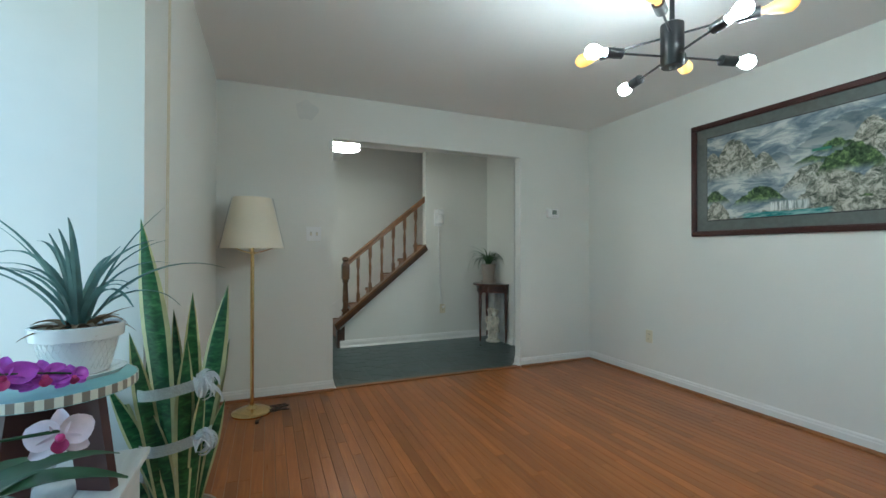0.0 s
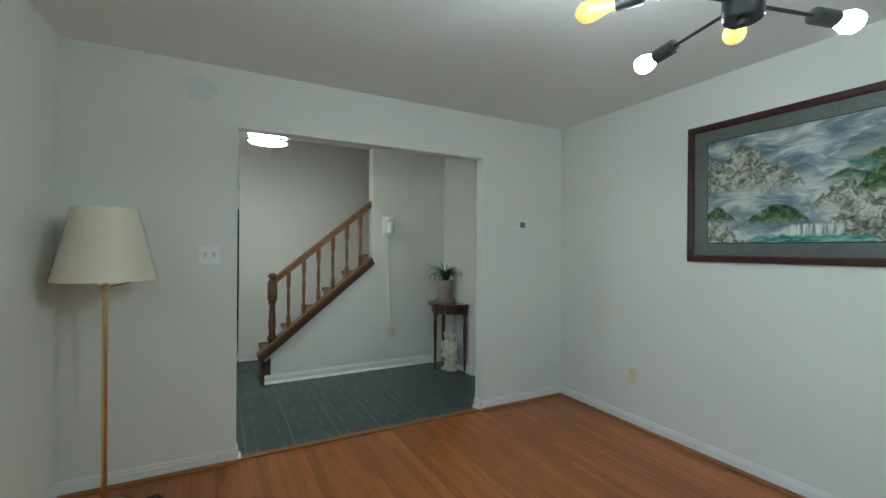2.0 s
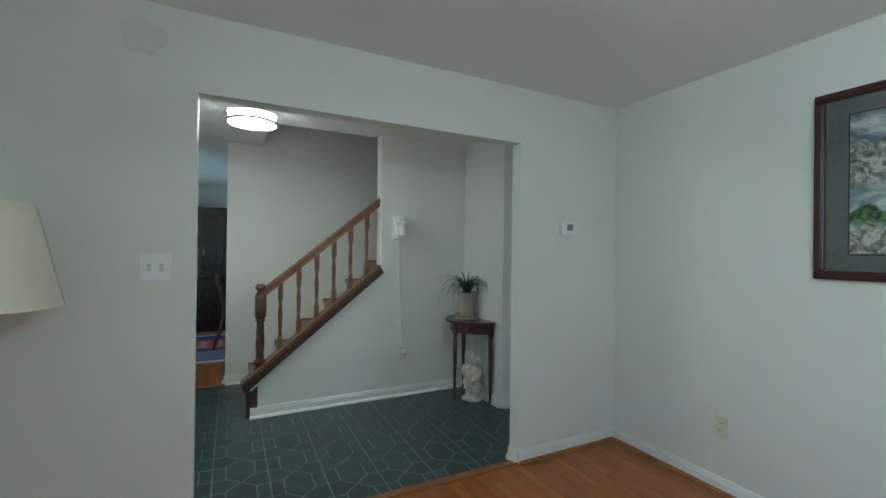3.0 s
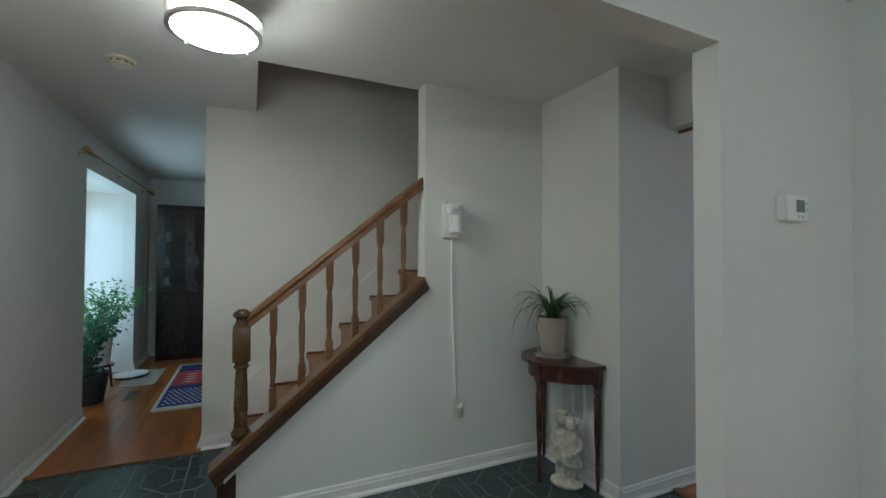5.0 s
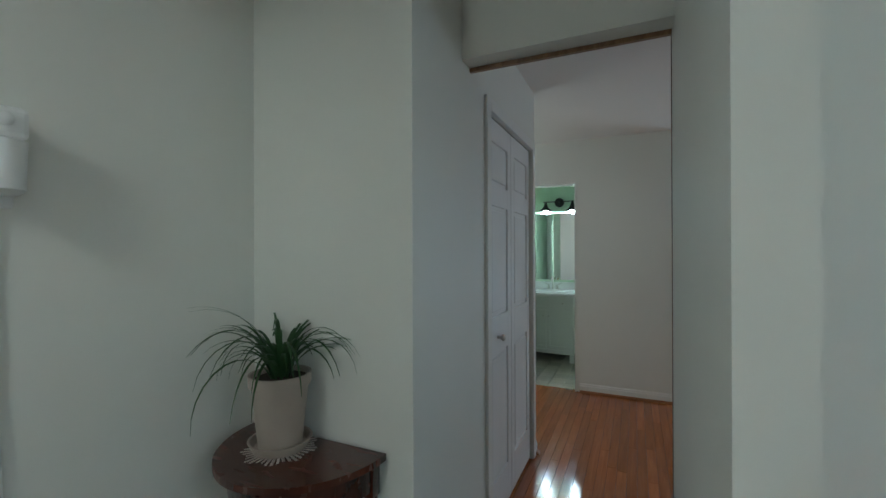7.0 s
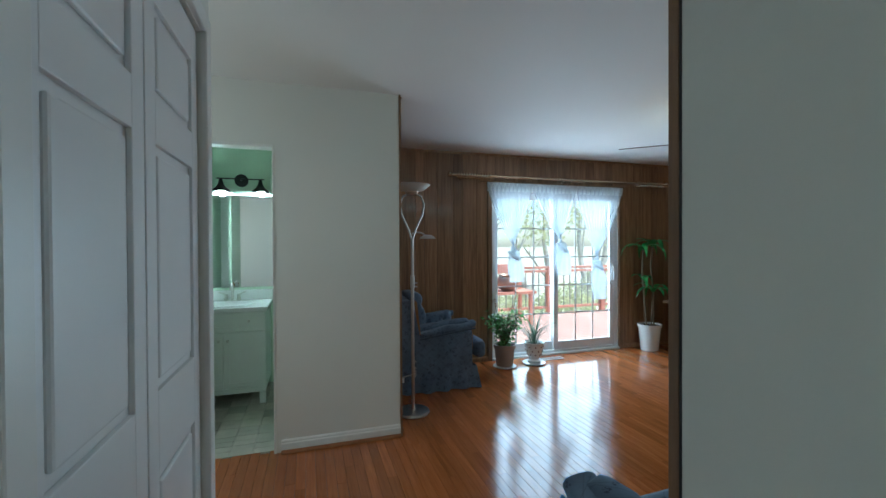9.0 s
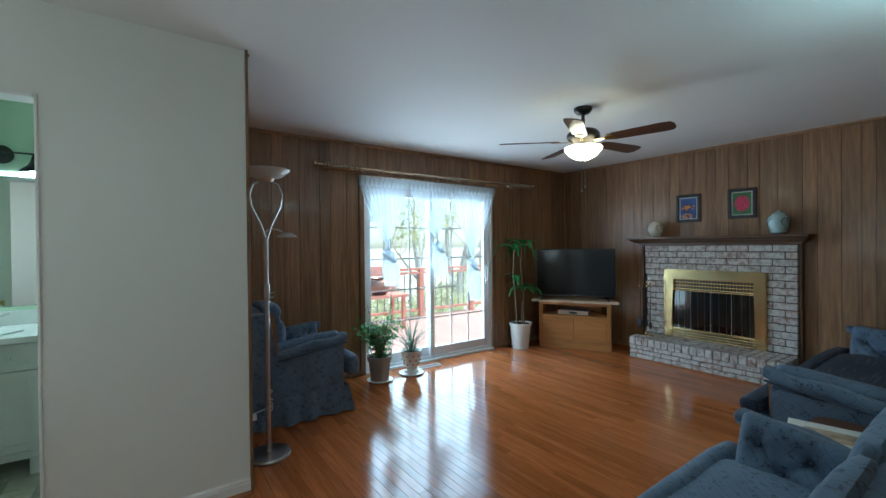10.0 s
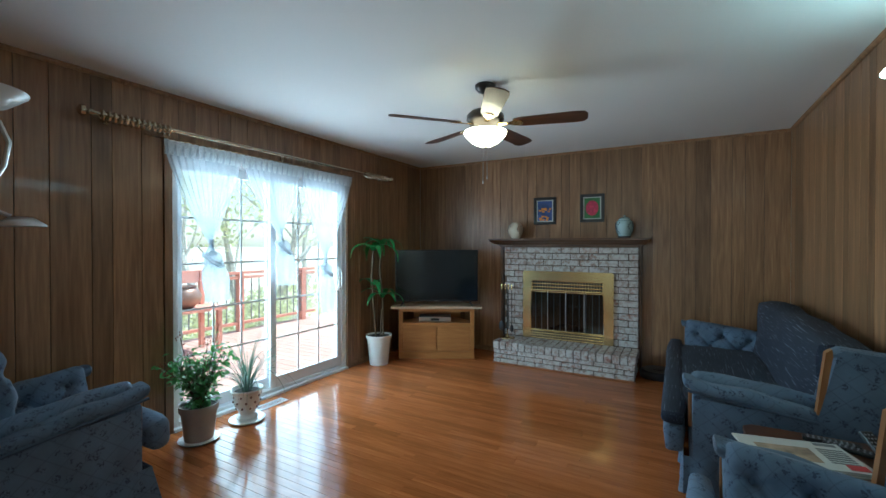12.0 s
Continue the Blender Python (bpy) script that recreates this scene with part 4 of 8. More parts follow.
    for y0, w, h, top, low, amp in ((1.27, 0.17, 0.22, 0.53, 0.27, 0.13), (1.43, 0.09, 0.14, 0.49, 0.28, 0.07), (1.07, 0.12, 0.18, 0.41, 0.26, 0.09), (0.5, 0.16, 0.22, 0.46, 0.24, 0.12), (0.78, 0.15, 0.1, 0.27, 0.12, 0.10), (0.66, 0.22, 0.16, 0.2, -0.02, 0.12), (0.4, 0.2, 0.2, 0.25, 0.0, 0.12), (0.15, 0.25, 0.25, 0.5, 0.2, 0.12)):
        f = math_("MULTIPLY", under(peak(y0, w, h, top), amp), over(z, low, 0.1))
        col = mixc(f, col, rock.outputs["Color"])
    for y0, w, h, top, low, amp in ((1.1, 0.15, 0.1, 0.16, 0.08, 0.13), (1.41, 0.1, 0.09, 0.17, 0.1, 0.12), (0.6, 0.15, 0.12, 0.33, 0.22, 0.14), (0.8, 0.09, 0.05, 0.33, 0.29, 0.09), (0.66, 0.1, 0.05, 0.4, 0.35, 0.09), (0.53, 0.09, 0.07, 0.05, 0.0, 0.09), (0.25, 0.15, 0.1, 0.3, 0.18, 0.14), (0.1, 0.25, 0.15, 0.16, 0.02, 0.16)):
        f = math_("MULTIPLY", under(peak(y0, w, h, top), amp), over(z, low, 0.06))
        col = mixc(f, col, bush.outputs["Color"])
    col = mixc(under(peak(1.41, 0.1, 0.1, 0.09), 0.1), col, rock.outputs["Color"])
    col = mixc(under(peak(0.45, 0.75, 0.06, 0.03), 0.1), col, rock.outputs["Color"])
    fall = ramp(n, [(0.4, (0.22, 0.26, 0.25)), (0.6, (0.75, 0.78, 0.76))])
    l.new(nz(10, 4, 0.2, (1, 7, 0.8)), fall.inputs[0])
    dy = math_("ABSOLUTE", math_("SUBTRACT", y, 0.92), 0.0)
    band = math_("MULTIPLY", step(math_("SUBTRACT", 0.125, dy), 0.0, 0.03), math_("MULTIPLY", over(z, 0.03, 0.02), step(math_("SUBTRACT", 0.105, z), 0.0, 0.02)))
    col = mixc(band, col, fall.outputs["Color"])
    dy = math_("ABSOLUTE", math_("SUBTRACT", y, 0.95), 0.0)
    pool = math_("MULTIPLY", step(math_("SUBTRACT", 0.28, dy), 0.0, 0.05), step(math_("SUBTRACT", math_("MULTIPLY_ADD", wob, 0.03, 0.022), z), 0.0, 0.008))
    water = ramp(n, [(0.4, (0.03, 0.2, 0.2)), (0.65, (0.3, 0.5, 0.48))])
    l.new(nz(14, 4, 0.2, (1, 1, 5)), water.inputs[0])
    col = mixc(pool, col, water.outputs["Color"])
    roof = math_("MULTIPLY", step(math_("SUBTRACT", 0.055, math_("ABSOLUTE", math_("SUBTRACT", y, 0.74), 0.0)), 0.0, 0.01), math_("MULTIPLY", over(z, 0.385, 0.006), step(math_("SUBTRACT", 0.41, z), 0.0, 0.01)))
    col = mixc(roof, col, (0.06, 0.2, 0.14))
    l.new(col, b.inputs["Base Color"])
    b.inputs["Roughness"].default_value = 0.12
    b.inputs["Coat Weight"].default_value = 0.6
    b.inputs["Coat Roughness"].default_value = 0.02
    return m


t = thing("landscape_picture", pose(3.19, 0.447, 1.262), "large mahogany-framed mountain landscape under glass with grey mat", "picture")
W, HH = 1.735, 0.88
bm = bmesh.new()
fw = 0.042
for a, b, c, e in ((0, W, 0, fw), (0, W, HH - fw, HH), (0, fw, fw, HH - fw), (W - fw, W, fw, HH - fw)):
    box(bm, -0.028, -0.001, a, b, c, e, 0.006)
    box(bm, -0.033, -0.028, a + 0.008, b - 0.008, c + 0.008, e - 0.008, 0.003)
part("frame", bm, FRAME, t)
bm = bmesh.new()
box(bm, -0.012, -0.002, fw, W - fw, fw, HH - fw)
part("mat_board", bm, paint("grey_mat", (0.11, 0.125, 0.115), 0.35, 0.12, 30, 0.1, 260, coat=0.5), t, "grey-green mat board")
bm = bmesh.new()
box(bm, -0.0145, -0.0125, 0.125, W - 0.125, 0.115, HH - 0.115)
part("inner_line", bm, BLACK, t)
bm = bmesh.new()
box(bm, -0.0185, -0.0148, 0, W - 0.264, 0, HH - 0.244)
part("canvas", bm, landscape(), t, "mountain landscape").location = (0, 0.132, 0.122)

# plants by the living room window
t = thing("white_cabinet", pose(-0.6, 0.905, -0.017) @ Matrix.Diagonal((1, 1, 0.85, 1)), "low white slatted wooden cabinet under the plants", "cabinet")
CAB = wood("whitewashed_wood", (0.72, 0.7, 0.66), (0.55, 0.53, 0.49), 0.6, (10, 1.2, 10), 8, 0.05)
bm = bmesh.new()
box(bm, -0.29, 0.28, -0.37, 0.35, 0.02, 0.685, 0.003)
part("body", bm, CAB, t)
for k in range(6):
    bm = bmesh.new()
    box(bm, -0.30 + k * 0.1005, -0.30 + k * 0.1005 + 0.099, -0.38, 0.365, 0.686, 0.708, 0.004)
    part("top_board", bm, CAB, t)

STOOLB, STOOLT = paint("stool_brown", (0.075, 0.03, 0.028), 0.4, 0.15, 10), paint("stool_teal", (0.25, 0.46, 0.46), 0.35, 0.25, 5, 0.05, 120)
t = thing("painted_stool", pose(-0.455, 1.105, 0.5855, 0, 0, 20) @ Matrix.Diagonal((0.96, 0.96, 0.98, 1)), "small painted stool with teal top and checkered rim", "stool")
bm = bmesh.new()
lathe(bm, [(0, 0.232), (0.166, 0.232), (0.166, 0.255), (0.162, 0.258), (0, 0.258)], 60)
part("seat", bm, STOOLT, t, "", True)
cells = [bmesh.new(), bmesh.new()]
for k in range(68):
    a0, a1 = 2 * math.pi * k / 68, 2 * math.pi * (k + 1) / 68
    v = [(r * math.cos(a), r * math.sin(a), z) for r, a, z in ((0.1685, a0, 0.234), (0.1685, a1, 0.234), (0.1685, a1, 0.256), (0.1685, a0, 0.256), (0.1655, a0, 0.234), (0.1655, a1, 0.234), (0.1655, a1, 0.256), (0.1655, a0, 0.256))]
    b = cells[k % 2]
    q = [b.verts.new(p) for p in v]
    for f in ((0, 1, 2, 3), (3, 2, 6, 7), (0, 4, 5, 1), (0, 3, 7, 4), (1, 5, 6, 2)):
        b.faces.new([q[i] for i in f])
part("checks", cells[0], paint("check_brown", (0.24, 0.2, 0.16), 0.4), t, "brown check marks")
part("checks", cells[1], paint("check_cream", (0.75, 0.72, 0.6), 0.4), t, "cream check marks")
for a in (0, 90):
    bm = bmesh.new()
    arch = [(-0.155, 0), (-0.07, 0), (-0.06, 0.07), (-0.03, 0.115), (0, 0.125), (0.03, 0.115), (0.06, 0.07), (0.07, 0), (0.155, 0), (0.12, 0.231), (-0.12, 0.231)]
    prism(bm, arch, -0.012, 0.012)
    part("leg_board", bm, STOOLB, t).rotation_euler = (0, 0, radians(a + 45))

POTW = paint("white_glazed_pot", (0.8, 0.79, 0.75), 0.25, 0.03, 6, 0.02, coat=0.3)
t = thing("pineapple_plant", pose(-0.425, 1.15, 0.8365) @ Matrix.Diagonal((0.82, 0.82, 0.92, 1)), "spiky pineapple plant in a white lattice-textured pot", "plant")
bm = bmesh.new()
lathe(bm, [(0, 0.0), (0.105, 0.0), (0.12, 0.014), (0.114, 0.015), (0.1, 0.008), (0, 0.008)], 36)
part("saucer", bm, POTW, t, "", True)
pot(t, [(0.0, 0.009), (0.075, 0.009), (0.078, 0.015), (0.1, 0.1), (0.112, 0.102), (0.115, 0.135), (0.107, 0.137), (0.102, 0.12)], POTW, 0.122, 0.104)
bm = bmesh.new()
for k in range(34):
    for s in (-1, 1):
        p = []
        for i in range(9):
            f = i / 8
            r = 0.0785 + 0.0212 * f
            a = 2 * math.pi * k / 34 + s * 0.42 * f
            p.append((r * math.cos(a), r * math.sin(a), 0.018 + 0.08 * f))
        tube(bm, p, 0.0016, 4, False)
part("lattice", bm, POTW, t)
PINE = leafmat("pineapple_leaf", (0.05, 0.11, 0.1), (0.13, 0.22, 0.2), 0.45)
strap_plant(t, 26, 0.125, 0.03, 0.42, 0.027, PINE, (0.6, 2.2), (1.4, 8.0), 12, 0.45)
DRY = paint("dry_leaf", (0.25, 0.16, 0.09), 0.8, 0.3, 20)
strap_plant(t, 18, 0.124, 0.05, 0.12, 0.03, DRY, (0.5, 2.0), (0.2, 1.0), 15, 0.4)

SNAKE = bpy.data.materials.new("snake_plant_leaf")
SNAKE.use_nodes = True
n, l = SNAKE.node_tree.nodes, SNAKE.node_tree.links
tc, mp, nz = n.new("ShaderNodeTexCoord"), n.new("ShaderNodeMapping"), n.new("ShaderNodeTexNoise")
mp.inputs["Scale"].default_value = (18, 18, 45)
nz.inputs["Scale"].default_value, nz.inputs["Detail"].default_value, nz.inputs["Distortion"].default_value = 1.5, 5, 0.7
l.new(tc.outputs["Object"], mp.inputs[0])
l.new(mp.outputs[0], nz.inputs["Vector"])
r = ramp(n, [(0.4, (0.012, 0.07, 0.02)), (0.6, (0.04, 0.16, 0.045)), (0.75, (0.12, 0.26, 0.1))])
l.new(nz.outputs["Fac"], r.inputs[0])
l.new(r.outputs[0], n["Principled BSDF"].inputs["Base Color"])
n["Principled BSDF"].inputs["Roughness"].default_value = 0.35
EDGEY = paint("snake_leaf_margin", (0.55, 0.52, 0.26), 0.4, 0.2, 12)


def snake_leaf(t, base, lean, length, width, twist):
    """A stiff upright leaf with yellow margins and a dark tip."""
    mid, rim = bmesh.new(), bmesh.new()
    segs = 14
    rows = []
    for i in range(segs + 1):
        s = i / segs
        w = width * 0.5 * (0.3 + 0.7 * math.sin(math.pi / 2 * min(1, s / 0.62)) if s < 0.62 else max(0.0, 1 - ((s - 0.62) / 0.38) ** 1.7) + 0.015)
        a = twist + 0.7 * s + 0.12 * math.sin(5 * s + twist * 3)
        p = Vector(base) + Vector((lean[0] * s ** 1.4, lean[1] * s ** 1.4, math.sqrt(max(0.1, 1 - lean[0] ** 2 - lean[1] ** 2)) * s)) * length
        u, nn = Vector((math.cos(a), math.sin(a), 0)), Vector((-math.sin(a), math.cos(a), 0))
        rows.append([p - u * w + nn * w * 0.25, p - u * w * 0.68 + nn * w * 0.15, p, p + u * w * 0.68 + nn * w * 0.15, p + u * w + nn * w * 0.25])
    for b, cols in ((mid, (1, 2, 3)), (rim, (0, 1)), (rim, (3, 4))):
        g = [[b.verts.new(r[c]) for c in cols] for r in rows]
        for x, y in zip(g, g[1:]):
            for j in range(len(cols) - 1):
                b.faces.new((x[j], x[j + 1], y[j + 1], y[j]))
    lf = part("leaf", mid, SNAKE, t, "", True)
    part("margin", rim, EDGEY, lf, "yellow leaf margin", True)


t = thing("snake_plant", pose(-0.25, 1.4, 0) @ Matrix.Diagonal((0.95, 0.95, 0.95, 1)), "tall snake plant tied with ribbon in a floor pot", "plant")
pot(t, [(0, 0.001), (0.09, 0.001), (0.11, 0.28), (0.12, 0.285), (0.12, 0.32), (0.112, 0.32), (0.108, 0.3)], CLAY, 0.3, 0.108)
rng = random.Random(21)
AIM = Vector((0.923, -0.385))
# sideways reach of the tip, its height, the blade's width, its turn and the place of its foot in the pot
for reach, top, wide, turn, fx, fy in ((-0.16, 1.56, 0.06, -0.6, -0.03, 0.02), (-0.11, 1.31, 0.085, -0.75, -0.02, -0.03), (-0.2, 1.28, 0.07, -0.3, -0.04, 0.0), (-0.3, 1.4, 0.07, -0.6, -0.06, 0.03),
                                       (0.12, 1.09, 0.078, -0.9, 0.04, 0.0), (0.03, 1.06, 0.06, -0.3, 0.03, 0.04), (0.01, 0.92, 0.058, -0.1, 0.02, -0.05), (-0.13, 0.94, 0.06, 0.2, -0.03, -0.05),
                                       (-0.34, 1.3, 0.05, 0.3, -0.06, 0.0), (0.09, 0.9, 0.05, -1.4, 0.05, 0.02), (-0.24, 0.88, 0.065, -0.9, -0.05, -0.04), (-0.18, 0.78, 0.055, -0.4, -0.02, -0.06),
                                       (0.05, 0.8, 0.05, 0.5, 0.04, -0.03), (-0.05, 1.0, 0.055, -1.1, 0.0, 0.04), (-0.28, 0.72, 0.05, 0.0, -0.06, -0.02), (-0.08, 0.7, 0.05, -0.5, 0.0, -0.06), (0.1, 0.7, 0.045, -0.7, 0.05, -0.01)):
    run = math.hypot(reach, top - 0.29)
    lean = AIM * (reach / run)
    snake_leaf(t, (fx, fy, 0.29), (lean.x + rng.uniform(-0.03, 0.03), lean.y + rng.uniform(-0.03, 0.03)), run, wide, turn)
RIB = sheer("white_ribbon", (0.85, 0.86, 0.88), 0.05, 0.35, 300)
for z, r in ((0.76, 0.115), (0.58, 0.11)):
    bm = bmesh.new()
    g = [[bm.verts.new((r * (1 + 0.04 * math.sin(9 * a + j)) * math.cos(a), r * 0.85 * math.sin(a), z + (j - 1.5) * 0.012 + 0.02 * math.cos(a))) for a in [2 * math.pi * k / 40 for k in range(40)]] for j in range(4)]
    for a, b in zip(g, g[1:]):
        for k in range(40):
            bm.faces.new((a[k], a[(k + 1) % 40], b[(k + 1) % 40], b[k]))
    rb = part("ribbon", bm, RIB, t, "sheer white ribbon tie", True)
    bm = bmesh.new()
    for k in range(16):
        a = rng.uniform(-1.6, 1.0)
        blade(bm, (r * 0.6, -0.06 + rng.uniform(-0.01, 0.01), z + rng.uniform(-0.02, 0.02)), (math.cos(a), math.sin(a)), rng.uniform(0.05, 0.11), rng.uniform(0.02, 0.04), rng.uniform(1.5, 4.5), 8, 0.6, rise=rng.uniform(0.1, 2.5))
    part("bow", bm, RIB, rb, "", True)

ORP, ORW = paint("orchid_purple", (0.42, 0.07, 0.5), 0.5, 0.35, 30, 0.1, per_object=0.15), paint("orchid_white", (0.8, 0.68, 0.76), 0.5, 0.15, 30, 0.1)
ORLIP = paint("orchid_lip", (0.45, 0.03, 0.16), 0.5, 0.3, 40)
ORLEAF = leafmat("orchid_leaf", (0.012, 0.05, 0.025), (0.05, 0.12, 0.05), 0.3)


def petal(bm, m, length, width):
    rows = []
    for i in range(8):
        s = i / 7
        w = width / 2 * math.sin(math.pi * (0.06 + 0.9 * s)) ** 0.7
        rows.append([bm.verts.new(m @ Vector((x * w, 0.25 * length * s * s - 0.08 * w * x * x * 6, length * s))) for x in (-1, -0.5, 0, 0.5, 1)])
    for a, b in zip(rows, rows[1:]):
        for j in range(4):
            bm.faces.new((a[j], a[j + 1], b[j + 1], b[j]))


def flower(t, place, yaw, size, material):
    bm = bmesh.new()
    base = Matrix.Translation(place) @ Euler((radians(-12), 0, radians(yaw))).to_matrix().to_4x4()
    for a, ln, wd in ((0, 1, 0.6), (125, 1, 0.6), (-125, 1, 0.6), (68, 1.05, 1.1), (-68, 1.05, 1.1)):
        petal(bm, base @ Matrix.Rotation(radians(a), 4, "Y"), size * ln * 0.5, size * wd * 0.5)
    f = part("flower", bm, material, t, "", True)
    bm = bmesh.new()
    petal(bm, base @ Matrix.Translation((0, -0.01, 0)) @ Matrix.Rotation(radians(180), 4, "Y"), size * 0.28, size * 0.26)
    lump(bm, *(base @ Vector((0, -0.012, 0.0))), size * 0.08, size * 0.08, size * 0.08, 8)
    part("lip", bm, ORLIP, f, "dark magenta lip", True)


def orchid(m, material, spray, label, leaves, crown=0.11):
    t = thing("orchid", m, label, "plant")
    pot(t, [(0, 0.0), (0.05, 0.0), (0.062, 0.11), (0.066, 0.112), (0.066, 0.125), (0.06, 0.125), (0.058, 0.11)], CLAY, 0.11, 0.058)
    bm = bmesh.new()
    tube(bm, [(0, 0, 0.1), (0.0, 0, 0.28), *[(p[0], p[1], p[2] + 0.01) for p, _, _ in spray]], 0.003, 6)
    part("stem", bm, ORLEAF, t)
    for p, yaw, s in spray:
        flower(t, p, yaw, s, material)
    for a, ln in leaves:
        bm = bmesh.new()
        blade(bm, (0, 0, crown), (math.cos(a), math.sin(a)), ln, 0.085, 1.2, 10, 0.25, rise=0.8)
        part("leaf", bm, ORLEAF, t, "", True)


orchid(pose(-0.67, 0.76, 0.585) @ Matrix.Diagonal((1, 1, 0.84, 1)), ORP, [((0.08, 0.1, 0.38), 10, 0.1), ((0.14, 0.14, 0.375), 25, 0.1), ((0.2, 0.17, 0.365), 15, 0.1), ((0.25, 0.2, 0.352), 35, 0.085), ((0.29, 0.22, 0.34), 40, 0.065)],
       "orchid with a spray of purple flowers on the cabinet", [(2.5, 0.2), (-2.0, 0.2), (4.5, 0.18)])
orchid(pose(-0.42, 0.635, 0.585), ORW, [((0.13, 0.04, 0.265), 20, 0.085)], "orchid with pale pink and white flowers on the cabinet",
       [(0.6, 0.24), (0.1, 0.24), (1.2, 0.2), (-0.6, 0.24), (2.4, 0.2)], 0.16)

# curtain rods over the bays with pull cords


def bay_rod(y0, y1, z, label):
    t = thing("curtain_rod", pose(-0.27, 0, z), label, "curtain rod")
    bm = bmesh.new()
    tube(bm, [(0, y0, 0), (0, y1, 0)], 0.009, 12)
    part("rod", bm, paint("antique_brass", (0.35, 0.25, 0.12), 0.35, 0.1, 10, metal=1), t, "", True)
    for y, s in ((y0, -1), (y1, 1)):
        bm = bmesh.new()
        tube(bm, [(0, y, 0), (0, y + s * 0.02, 0), (0, y + s * 0.04, 0), (0, y + s * 0.065, 0), (0, y + s * 0.085, 0)], [0.012, 0.016, 0.03, 0.03, 0.008], 14)
        part("finial", bm, BRASS, t, "", True)
        for k in range(7):
            bm = bmesh.new()
            yy = y - s * (0.03 + 0.025 * k)
            tube(bm, [(0.017 * math.cos(a), yy, 0.017 * math.sin(a) - 0.006) for a in [2 * math.pi * j / 12 for j in range(13)]], 0.0022, 6)
            part("ring", bm, BRASS, t)
    for y in (y0 + 0.06, (y0 + y1) / 2, y1 - 0.06):
        bm = bmesh.new()
        box(bm, -0.08, -0.074, y - 0.014, y + 0.014, -0.035, 0.02, 0.002)
        tube(bm, [(-0.077, y, -0.005), (-0.01, y, -0.012), (0, y, -0.014)], 0.005, 8)
        part("bracket", bm, BRASS, t)
    bm = bmesh.new()
    tube(bm, [(-0.06, y1 + 0.11, -0.02), (-0.068, y1 + 0.11, -1.0), (-0.066, y1 + 0.1, -1.95)], 0.0025, 6)
    tube(bm, [(-0.06, y1 + 0.13, -0.02), (-0.066, y1 + 0.13, -1.0), (-0.066, y1 + 0.115, -1.95)], 0.0025, 6)
    part("pull_cord", bm, IVORY, t)


bay_rod(-1.1, 1.55, 2.15, "brass curtain rod with rings over the living room bay")
bay_rod(6.7, 9.0, 2.19, "brass curtain rod with rings over the dining room bay")

# ---- dining room ----
EBONY = wood("ebony_cabinet", (0.02, 0.014, 0.012), (0.006, 0.005, 0.004), 0.25, (6, 6, 1.2), 6, 0.05, 0.4)
t = thing("china_cabinet", pose(-0.2, 9.40, 0) @ Matrix.Diagonal((1, 1, 1.035, 1)), "carved black china cabinet with glazed upper doors", "cabinet")
bm = bmesh.new()
box(bm, 0, 1.1, -0.36, 0, 0.03, 0.84, 0.004)
box(bm, 0, 1.1, -0.38, 0, 0.84, 0.875, 0.006)
box(bm, 0.0, 0.035, -0.36, 0, 0.876, 1.93)
box(bm, 1.065, 1.1, -0.36, 0, 0.876, 1.93)
box(bm, 0.035, 1.065, -0.012, 0, 0.876, 1.93)
box(bm, -0.0, 1.1, -0.385, 0, 1.93, 1.97, 0.008)
box(bm, 0.0, 1.1, -0.37, 0, 0, 0.03)
part("body", bm, EBONY, t)
for z in (1.2, 1.55):
    bm = bmesh.new()
    box(bm, 0.036, 1.064, -0.33, -0.013, z, z + 0.012)
    part("shelf", bm, EBONY, t)
rng = random.Random(2)
